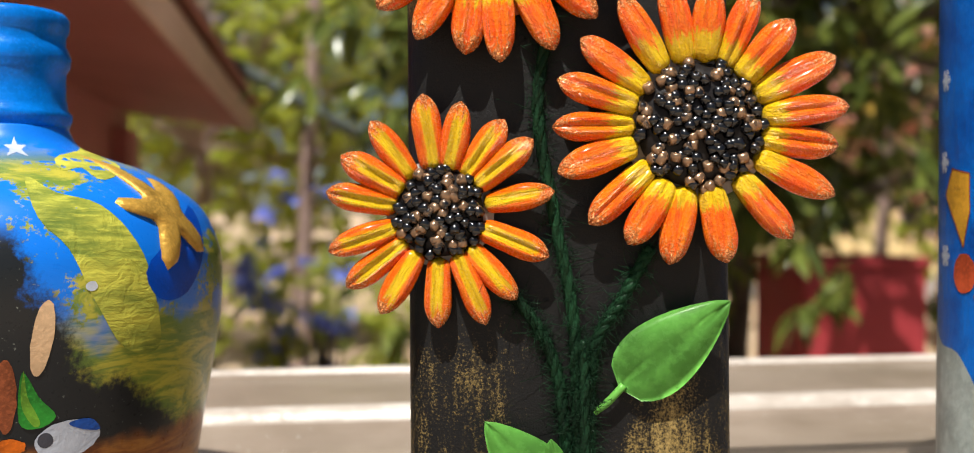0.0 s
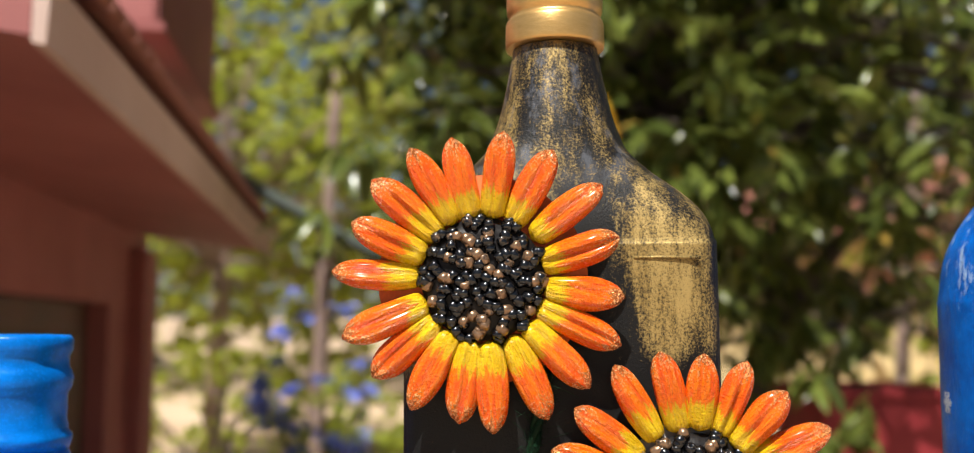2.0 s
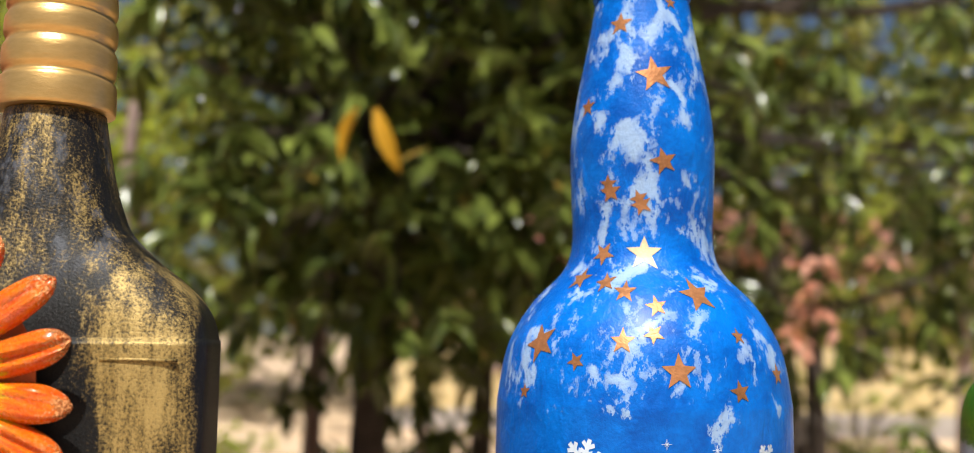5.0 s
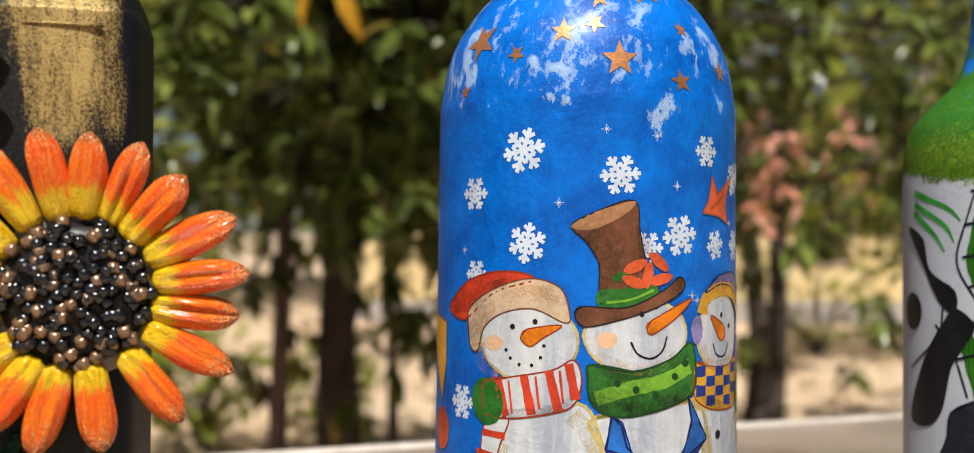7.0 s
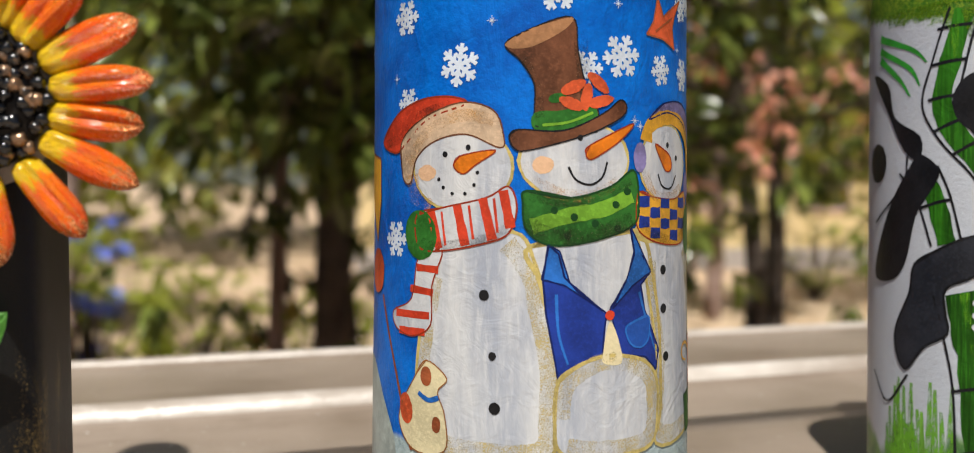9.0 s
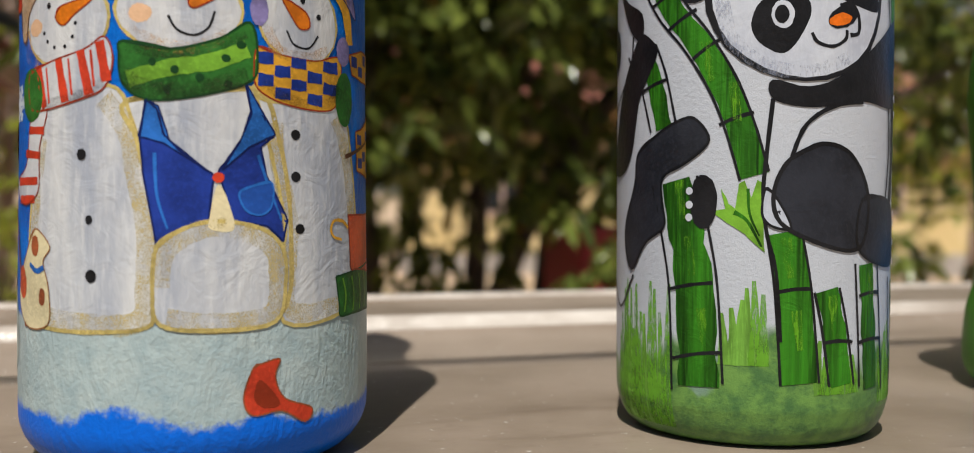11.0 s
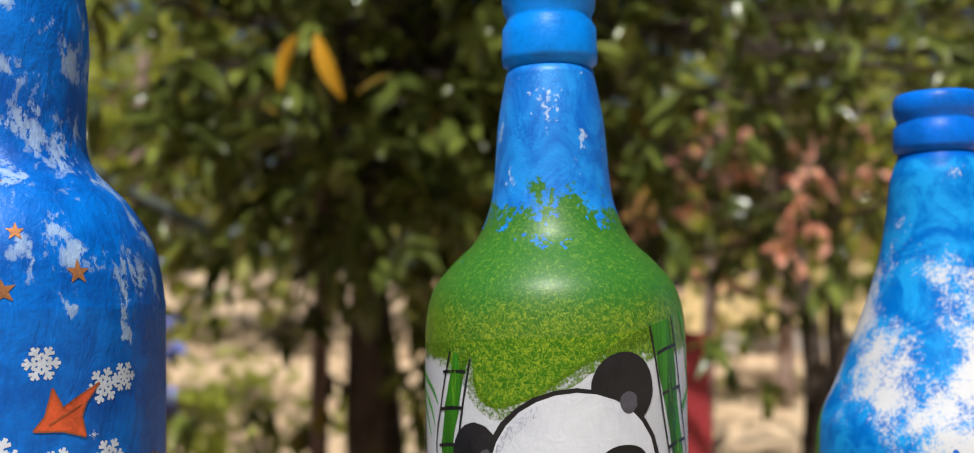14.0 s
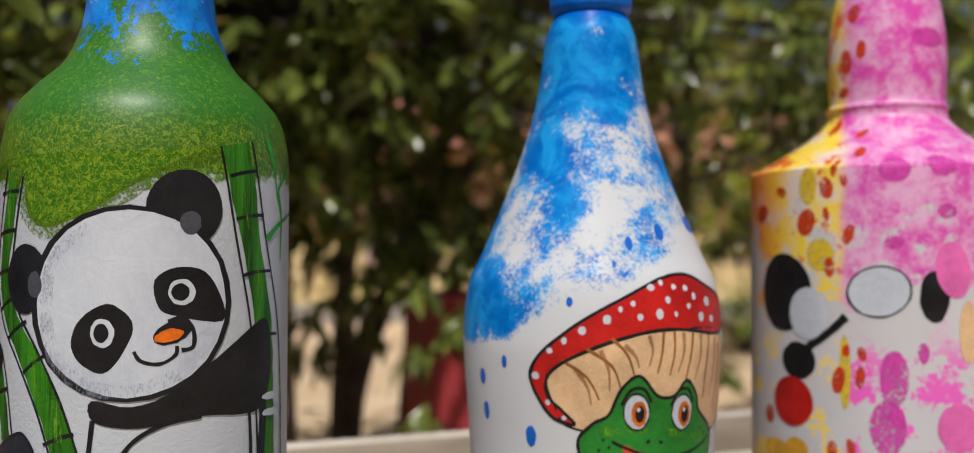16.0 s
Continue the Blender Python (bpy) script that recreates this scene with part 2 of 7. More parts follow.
def build_ledge():
    """A painted cement parapet with a moulded outer rim."""
    top = [(-0.02, -0.016), (-0.012, -0.006), (0.0, BED), (0.300, BED), (0.320, BED), (0.345, -0.0040), (0.372, 0.0002), (0.380, 0.0055), (0.390, 0.0075),
           (0.402, 0.0065), (0.410, 0.002), (0.418, 0.0), (0.520, 0.001), (0.534, 0.0035), (0.542, 0.001), (0.546, -0.006)]
    prof = smoothed([(y + 0.10, z) for y, z in top], 3) + [np.array((0.646, -0.11)), np.array((0.60, -0.12)), np.array((0.60, -1.0)), np.array((0.14, -1.0)), np.array((0.14, -0.11)), np.array((0.08, -0.10))]
    bm = extruded([tuple(p) for p in prof], -2.2, 3.2)
    ledge = part("parapet_ledge", bm, M_LEDGE)
    ledge.matrix_basis = pose(0, 0, 0, 0, 0, LEDGE_TURN)
    bead = [(0.476, 0.0), (0.478, 0.0050), (0.482, 0.0088), (0.489, 0.0092), (0.496, 0.0068), (0.499, 0.0)]
    rim = part("rim_bead", extruded([tuple(q) for q in smoothed(bead, 4)], -2.2, 3.2), M_RIM, ledge, "rounded rim bead, sun highlight painted in as pale colour")
    edge = [(0.634, 0.0015), (0.636, 0.0052), (0.640, 0.0062), (0.645, 0.0045), (0.6475, -0.004)]
    part("outer_lip", extruded([tuple(q) for q in smoothed(edge, 4)], -2.2, 3.2), M_RIM, ledge)
    tagged(ledge, "taupe glossy painted parapet ledge with a rounded rim", "ledge", kind="structure")
    m = ledge.data
    for poly in m.polygons:
        poly.use_smooth = abs(poly.normal.x) < 0.5


build_ledge()


# ---- bottles: turned bodies ----
SNOW_AT, SNOW_R = (0.197, 0.325, 0.0), 0.046
PANDA_AT, PANDA_R = (0.364, 0.334, 0.0), 0.0415
MUSH_AT, MUSH_R = (0.5186, 0.369, 0.0), 0.0475
PINK_AT, PINK_R = (0.676, 0.412, 0.0), 0.060
EARTH_AT, EARTH_R = (-0.155, 0.325, 0.0), 0.067

SNOW_PROFILE = [(0.034, BED), (0.041, BED + 0.002), (0.0462, BED + 0.009), (0.0470, 0.016), (0.0468, 0.05), (0.0463, 0.09), (0.046, 0.165), (0.0455, 0.178), (0.0425, 0.193), (0.035, 0.206),
                (0.0255, 0.216), (0.0225, 0.225), (0.0228, 0.24), (0.0232, 0.256), (0.0215, 0.272), (0.0180, 0.29), (0.0152, 0.306)]
PANDA_PROFILE = [(0.031, BED), (0.037, BED + 0.002), (0.0405, BED + 0.009), (0.0413, 0.018), (0.0415, 0.09), (0.0416, 0.135), (0.0417, 0.150), (0.04165, 0.160), (0.0411, 0.170), (0.0385, 0.179), (0.0325, 0.1865),
                 (0.0250, 0.194), (0.0208, 0.203), (0.0188, 0.213), (0.0172, 0.232), (0.0142, 0.249)]
MUSH_PROFILE = [(0.036, BED), (0.044, BED + 0.002), (0.0485, BED + 0.010), (0.0478, 0.024), (0.0450, 0.036), (0.0445, 0.050), (0.0455, 0.072), (0.0475, 0.098), (0.0477, 0.110),
                (0.0458, 0.126), (0.0410, 0.137), (0.0350, 0.151), (0.0310, 0.161), (0.0262, 0.174), (0.0222, 0.187), (0.0195, 0.200), (0.0172, 0.2165), (0.0155, 0.222), (0.0138, 0.2265)]
PINK_PROFILE = [(0.050, BED), (0.056, BED + 0.002), (0.0595, BED + 0.009), (0.060, 0.02), (0.060, 0.10), (0.0600, 0.168), (0.0590, 0.172), (0.0550, 0.176), (0.045, 0.182), (0.0330, 0.190), (0.0265, 0.1965), (0.0255, 0.200),
                (0.0262, 0.2025), (0.0248, 0.205), (0.0252, 0.215), (0.0255, 0.225), (0.0245, 0.240), (0.0215, 0.255), (0.0170, 0.266)]
EARTH_PROFILE = [(0.045, BED), (0.052, BED + 0.003), (0.057, BED + 0.012), (0.0615, 0.035), (0.066, 0.062), (0.067, 0.078), (0.0655, 0.090), (0.0590, 0.1025), (0.0440, 0.1125),
                 (0.0300, 0.1175), (0.0215, 0.121), (0.0180, 0.127)]


def radius_of(profile):
    """The smooth turning line, and the radius at any height."""
    line = smoothed(profile, 5)
    hs, rs = np.array([p[1] for p in line]), np.array([p[0] for p in line])
    hs = np.maximum.accumulate(hs)
    return [tuple(p) for p in line], (lambda z: float(np.interp(z, hs, rs)))


def rim_rings(line):
    """A moulded bottle mouth from (radius, height) pairs."""
    return lathe(line, 64)


def speckled_blue(name, blue, dark_blue, white, top, low, amount):
    """Blue acrylic with separate grainy sponge dabs of white above a height."""
    p = Paint(name, 0.38, 0.0, 0.08, 0.30)
    p.put("Coat Roughness", 0.36)
    z = p.xyz()[2]
    mid, fine = p.noise(40, 6, 0.72), p.noise(700, 3, 0.65)
    c = p.mix(p.step(p.noise(48, 6, 0.7), 0.32, 0.68), dark_blue, blue)
    c = p.mix(p.math('MULTIPLY', p.step(p.noise(240, 4, 0.7), 0.55, 0.75), 0.35), c, tone(blue, 1.35))
    patch, grain = p.noise(112, 2.4, 0.5, stretch=(1, 1, 0.66), warp=0.6), p.noise(460, 4, 0.78, stretch=(1, 1, 0.6))
    dab = p.math('ADD', patch, p.math('MULTIPLY', p.math('SUBTRACT', grain, 0.5), 0.75))
    height = p.math('ADD', z, p.math('MULTIPLY', p.math('SUBTRACT', mid, 0.5), 0.05))
    thin = p.math('MULTIPLY', p.step(height, top, low), 0.30)
    dab = p.math('MULTIPLY', p.step(p.math('SUBTRACT', dab, thin), amount, amount + 0.075), p.math('MULTIPLY_ADD', p.step(patch, 0.5, 0.68), 0.42, 0.28))
    c = p.mix(dab, c, white)
    p.colour(c)
    p.put("Roughness", p.math('MULTIPLY_ADD', fine, 0.3, 0.22))
    return p, z, mid, fine, c


BLUE, DEEP_BLUE, SPONGE = (0.0, 0.155, 0.64), (0.0, 0.070, 0.37), (0.40, 0.54, 0.70)


def snow_bottle_paint():
    p, z, mid, fine, c = speckled_blue("blue_paint_with_sponged_snow", BLUE, DEEP_BLUE, SPONGE, 0.186, 0.156, 0.525)
    edge = p.math('ADD', z, p.math('MULTIPLY', p.math('SUBTRACT', mid, 0.5), 0.022))
    snow = p.mix(p.noise(110, 5, 0.7), (0.20, 0.31, 0.36), (0.52, 0.58, 0.55))
    c = p.mix(p.step(p.math('MULTIPLY_ADD', mid, 0.006, z), 0.0395, 0.0375), c, snow)
    c = p.mix(p.step(edge, 0.0135, 0.0105), c, (0.0, 0.13, 0.68))
    p.colour(c)
    return p.bump(p.math('ADD', fine, p.math('MULTIPLY', p.noise(130, 3, 0.6, stretch=(1, 1, 0.35), warp=1.6), 2.5)), 0.5, 0.0006).mat


def panda_bottle_paint():
    p = Paint("white_paint_with_sponged_green", 0.4, 0.0, 0.10, 0.5)
    p.put("Coat Roughness", 0.42)
    x, y, z = p.xyz()
    mid, fine, grain = p.noise(55, 5, 0.65), p.noise(600, 3, 0.7), p.noise(820, 4, 0.8, warp=0.9)
    white = p.mix(p.noise(35, 4), (0.42, 0.45, 0.51), (0.51, 0.54, 0.59))
    green = p.mix(p.step(grain, 0.42, 0.64), (0.026, 0.115, 0.005), (0.19, 0.28, 0.018))
    green = p.mix(p.step(p.math('MULTIPLY_ADD', mid, 0.02, z), 0.178, 0.190), green, p.mix(p.step(grain, 0.48, 0.66), (0.022, 0.13, 0.012), (0.10, 0.23, 0.02)))
    blue = p.mix(p.step(p.noise(70, 6, 0.72, stretch=(1, 1, 0.6), warp=0.8), 0.36, 0.62), (0.0, 0.11, 0.50), (0.01, 0.24, 0.72))
    wobble = p.math('MULTIPLY', p.math('SUBTRACT', p.noise(24, 2, 0.4), 0.5), 0.022)
    edge = p.math('ADD', p.math('ADD', z, wobble), p.math('MULTIPLY', p.math('SUBTRACT', fine, 0.5), 0.01))
    c = p.mix(p.step(edge, 0.1560, 0.1590), white, green)
    rag = p.math('ADD', p.math('MULTIPLY', p.math('SUBTRACT', p.noise(80, 5, 0.72), 0.5), 0.065), p.math('MULTIPLY', p.math('SUBTRACT', fine, 0.5), 0.02))
    c = p.mix(p.step(p.math('ADD', z, rag), 0.2005, 0.2035), c, blue)
    low = p.math('ADD', z, p.math('MULTIPLY', p.math('SUBTRACT', p.noise(60, 3, 0.6, stretch=(1, 1, 0.25)), 0.5), 0.05))
    lowgreen = p.mix(p.step(p.noise(150, 4, 0.7), 0.35, 0.65), (0.035, 0.13, 0.012), (0.12, 0.27, 0.03))
    lowgreen = p.mix(p.step(p.noise(55, 3), 0.60, 0.68), lowgreen, (0.16, 0.27, 0.18))
    c = p.mix(p.math('MULTIPLY', p.step(low, 0.026, 0.019), 0.94), c, lowgreen)
    dab = p.math('ADD', p.noise(130, 5, 0.75, stretch=(1, 1, 0.5)), p.math('MULTIPLY', p.math('SUBTRACT', fine, 0.5), 0.5))
    c = p.mix(p.math('MULTIPLY', p.math('MULTIPLY', p.step(dab, 0.63, 0.68), p.step(z, 0.205, 0.215)), 0.6), c, (0.55, 0.68, 0.8))
    p.colour(c)
    p.put("Roughness", p.math('MULTIPLY_ADD', fine, 0.3, 0.24))
    return p.bump(p.math('ADD', fine, grain), 0.4, 0.0005).mat


def mush_bottle_paint():
    p = Paint("white_paint_with_sponged_blue", 0.42, 0.0, 0.05, 0.10)
    x, y, z = p.xyz()
    mid, fine = p.noise(34, 7, 0.68), p.noise(900, 3, 0.7)
    white = p.mix(p.noise(30, 4), (0.49, 0.51, 0.55), (0.58, 0.59, 0.63))
    blue = p.mix(p.step(p.noise(75, 6, 0.72, warp=0.5), 0.38, 0.62), (0.0, 0.13, 0.50), (0.01, 0.28, 0.70))
    rough_edge = p.math('ADD', mid, p.math('MULTIPLY', p.math('SUBTRACT', fine, 0.5), 0.32))
    rise = p.math('SUBTRACT', z, p.math('MULTIPLY_ADD', x, 0.45, 0.134))
    lift = p.math('ADD', p.math('MULTIPLY', p.step(rise, 0.0, -0.016), -0.45), p.math('MULTIPLY', p.step(z, 0.178, 0.214), 0.20))
    lift = p.math('ADD', lift, p.math('MULTIPLY', x, -1.5))
    c = p.mix(p.step(p.math('ADD', rough_edge, lift), 0.445, 0.585), white, blue)
    low = p.math('ADD', z, p.math('MULTIPLY', p.math('SUBTRACT', mid, 0.5), 0.04))
    c = p.mix(p.step(low, 0.056, 0.051), c, blue)
    u = p.math('ADD', p.math('MULTIPLY', x, 0.825), p.math('MULTIPLY', y, -0.565))
    c = p.mix(p.step(p.math('MULTIPLY_ADD', mid, 0.006, u), -0.0390, -0.0410), c, (0.07, 0.24, 0.03))
    c = p.mix(p.step(z, 0.223, 0.225), c, (0.0, 0.11, 0.55))
    p.colour(c)
    p.put("Roughness", p.math('MULTIPLY_ADD', fine, 0.3, 0.26))
    return p.bump(fine, 0.18, 0.0004).mat


def edge_of(p, fine):
    return p.math('ADD', p.noise(85, 5, 0.7), p.math('MULTIPLY', p.math('SUBTRACT', fine, 0.5), 0.3))


def pink_bottle_paint():
    p = Paint("pink_and_orange_dabbed_paint", 0.42, 0.0, 0.12, 0.2)
    x, y, z = p.xyz()
    mid, fine = p.noise(60, 4, 0.6), p.noise(520, 3, 0.7)
    white = p.mix(p.noise(40, 4), (0.48, 0.47, 0.50), (0.57, 0.56, 0.59))
    pink = p.mix(p.step(edge_of(p, fine), 0.36, 0.64), (0.60, 0.06, 0.38), (0.68, 0.36, 0.57))
    yellow = p.mix(p.step(mid, 0.40, 0.56), (0.70, 0.58, 0.50), (0.80, 0.58, 0.06))
    yellow = p.mix(p.step(p.noise(110, 4, 0.7), 0.56, 0.62), yellow, (0.62, 0.12, 0.02))
    edge = p.math('ADD', mid, p.math('MULTIPLY', p.math('SUBTRACT', fine, 0.5), 0.4))
    u = p.math('ADD', p.math('MULTIPLY', x, 0.82), p.math('MULTIPLY', y, -0.57))
    side = p.step(p.math('ADD', u, p.math('MULTIPLY', p.math('SUBTRACT', mid, 0.5), 0.012)), -0.0200, -0.0140)
    upper = p.mix(side, yellow, pink)
    upper = p.mix(p.math('MULTIPLY', p.step(u, -0.036, -0.056), 0.85), upper, (0.78, 0.22, 0.03))
    amount = p.math('ADD', edge, p.math('MULTIPLY', p.math('SUBTRACT', z, 0.140), 6.0))
    c = p.mix(p.step(amount, 0.40, 0.52), white, upper)
    low = p.math('MULTIPLY', p.step(edge, 0.52, 0.58), p.step(z, 0.11, 0.09))
    c = p.mix(low, c, p.mix(side, (0.82, 0.58, 0.1), (0.75, 0.12, 0.5)))
    p.colour(c)
    p.put("Roughness", p.math('MULTIPLY_ADD', fine, 0.3, 0.26))
    return p.bump(fine, 0.18, 0.0004).mat


def earth_bottle_paint():
    p = Paint("blue_globe_paint", 0.3, 0.0, 0.15, 0.35)
    x, y, z = p.xyz()
    mid, fine, strokes = p.noise(30, 4, 0.6), p.noise(600, 3, 0.7), p.noise(55, 4, 0.7, stretch=(0.6, 0.6, 2.2), warp=1.5)
    blue = p.mix(mid, (0.0, 0.11, 0.62), (0.01, 0.22, 0.78))
    land = p.mix(p.step(strokes, 0.4, 0.62), (0.15, 0.22, 0.035), (0.46, 0.41, 0.05))
    edge = p.math('ADD', mid, p.math('MULTIPLY', p.math('SUBTRACT', fine, 0.5), 0.25))
    band = p.math('MULTIPLY', p.step(z, 0.122, 0.112), 1.0)
    c = p.mix(p.math('MULTIPLY', p.step(edge, 0.52, 0.56), band), blue, land)
    low = p.math('ADD', p.math('SUBTRACT', 0.075, z), p.math('MULTIPLY', p.math('SUBTRACT', mid, 0.5), 0.05))
    c = p.mix(p.step(low, 0.0, 0.012), c, land)
    dark = p.math('ADD', p.math('ADD', p.math('SUBTRACT', 0.036, x), p.math('MULTIPLY', p.math('SUBTRACT', 0.085, z), 0.5)), p.math('MULTIPLY', p.math('SUBTRACT', edge, 0.5), 0.03))
    night = p.mix(p.step(fine, 0.66, 0.72), (0.012, 0.014, 0.016), (0.16, 0.17, 0.15))
    c = p.mix(p.math('MULTIPLY', p.step(dark, 0.0, 0.006), p.step(z, 0.098, 0.090)), c, night)
    c = p.mix(p.step(p.math('MULTIPLY_ADD', mid, 0.02, z), 0.048, 0.042), c, p.mix(p.step(strokes, 0.35, 0.65), (0.20, 0.055, 0.012), (0.42, 0.17, 0.03)))
    p.colour(c)
    p.put("Roughness", p.math('MULTIPLY_ADD', fine, 0.2, 0.2))
    return p.bump(strokes, 0.2, 0.0006).mat


def turned_bottle(name, at, profile, material, rim, rim_material, label, top_name="bottle_mouth"):
    ob = thing(name, at)
    line, radius = radius_of(profile)
    part("body", lathe(line, 112), material, ob)
    part(top_name, rim_rings(rim), rim_material, ob)
    tagged(ob, label, "bottle", "painted bottles on the ledge")
    return ob, radius


def mouth_line(r, z0, z1, lip=0.0008):
    """A bottle mouth: collar, groove and rolled lip."""
    h = z1 - z0
    return [(r * 0.93, z0 - 0.002), (r * 0.95, z0), (r + lip, z0 + 0.03 * h), (r + lip * 1.4, z0 + 0.10 * h), (r + lip, z0 + 0.42 * h), (r * 0.96, z0 + 0.50 * h), (r * 0.96, z0 + 0.56 * h),
            (r + lip * 0.6, z0 + 0.64 * h), (r + lip, z0 + 0.74 * h), (r + lip * 0.8, z0 + 0.92 * h), (r * 0.95, z1), (r * 0.70, z1 + 0.0004), (r * 0.68, z1 - 0.006), (r * 0.66, z1 - 0.02)]


M_BLUE_RIM = acrylic("blue_rim_paint", (0.0, 0.13, 0.62), 0.35, 0.3)
snow, snow_radius = turned_bottle("snowmen_bottle", SNOW_AT, SNOW_PROFILE, snow_bottle_paint(), mouth_line(0.0152, 0.306, 0.334), M_BLUE_RIM,
                                  "royal blue painted glass bottle with snowmen, snowflakes and copper stars")
bamboo_bottle, panda_radius = turned_bottle("bamboo_bottle", PANDA_AT, PANDA_PROFILE, panda_bottle_paint(), mouth_line(0.0146, 0.2505, 0.2800), acrylic("sky_blue_rim_paint", (0.0, 0.19, 0.70), 0.35, 0.3),
                                            "white bottle with green bamboo, black and white shapes, blue neck")
mush, mush_radius = turned_bottle("mushroom_bottle", MUSH_AT, MUSH_PROFILE, mush_bottle_paint(), mouth_line(0.0145, 0.2275, 0.2493), M_BLUE_RIM,
                                  "blue and white sponged bottle with a red painted mushroom")
pink, pink_radius = turned_bottle("pink_orange_bottle", PINK_AT, PINK_PROFILE, pink_bottle_paint(), mouth_line(0.0166, 0.266, 0.285), acrylic("pink_rim_paint", (0.78, 0.2, 0.5), 0.4),
                                  "pink, orange and yellow dabbed bottle with plain painted shapes")
EARTH_MOUTH = [(0.0180, 0.1265), (0.0192, 0.130), (0.0192, 0.1315), (0.0178, 0.133), (0.0178, 0.1345), (0.0172, 0.1365), (0.0172, 0.145), (0.0184, 0.147), (0.0188, 0.150), (0.0180, 0.1525), (0.0172, 0.154),
               (0.0172, 0.157), (0.0182, 0.159), (0.0183, 0.1625), (0.0172, 0.164), (0.0125, 0.1642), (0.012, 0.155)]
earth, earth_radius = turned_bottle("globe_bottle", EARTH_AT, EARTH_PROFILE, earth_bottle_paint(), EARTH_MOUTH, acrylic("globe_neck_blue", (0.0, 0.17, 0.66), 0.3, 0.3),
                                    "squat round blue bottle painted as a globe with stars")

# ---- the flat black bottle with relief flowers ----
BLACK_AT = (0.0238, 0.300, 0.0)


def black_bottle_paint():
    """Black paint dry-brushed with gold: full on the shoulder, a broad patch each side below, thin on the neck."""
    p = Paint("black_paint_with_brushed_gold", 0.5, 0.0, 0.25)
    x, y, z = p.xyz()
    brush, mid, fine = p.noise(70, 8, 0.74, stretch=(1.3, 1.3, 0.22)), p.noise(30, 3, 0.5, stretch=(1, 1, 0.6)), p.noise(1500, 3, 0.7)
    wave = p.math('MULTIPLY', p.math('SUBTRACT', mid, 0.5), 0.02)
    side = p.math('ABSOLUTE', p.math('ADD', x, wave))
    broad = p.math('MULTIPLY', p.step(side, 0.012, 0.024), p.step(side, 0.0445, 0.0400))
    upper = p.math('MULTIPLY', broad, p.math('MULTIPLY', p.step(p.math('ADD', z, wave), 0.150, 0.162), p.step(z, 0.218, 0.206)))
    lower = p.math('MULTIPLY', p.step(side, 0.008, 0.020), p.step(p.math('ADD', z, p.math('MULTIPLY', wave, 1.5)), 0.078, 0.052))
    neck = p.math('MULTIPLY', p.step(z, 0.194, 0.212), 0.80)
    cover = p.math('MAXIMUM', p.math('MAXIMUM', upper, p.math('MULTIPLY', lower, 0.72)), neck)
    f = p.math('ADD', p.math('ADD', p.math('MULTIPLY', brush, 0.7), p.math('MULTIPLY', mid, 0.35)), p.math('MULTIPLY', p.math('SUBTRACT', fine, 0.5), 0.5))
    gold = p.step(p.math('ADD', f, p.math('MULTIPLY_ADD', cover, 0.22, -0.14)), 0.51, 0.73)
    # grey-blue sheen of the neck, put into the colour in patches
    neck_sheen = p.math('MULTIPLY', p.step(p.noise(75, 5, 0.7, stretch=(1, 1, 0.5)), 0.48, 0.62), p.step(z, 0.200, 0.225))
    ground = p.mix(fine, (0.004, 0.004, 0.0045), (0.012, 0.0115, 0.011))
    ground = p.mix(p.math('MULTIPLY', neck_sheen, 0.7), ground, (0.13, 0.14, 0.17))
    p.colour(p.mix(gold, ground, p.mix(p.step(brush, 0.35, 0.65), (0.25, 0.16, 0.045), (0.47, 0.33, 0.12))))
    p.put("Metallic", p.math('MULTIPLY', gold, 0.45))
    p.put("Roughness", p.math('MULTIPLY_ADD', fine, 0.3, 0.3))
    return p.bump(p.math('ADD', fine, brush), 0.4, 0.0006).mat


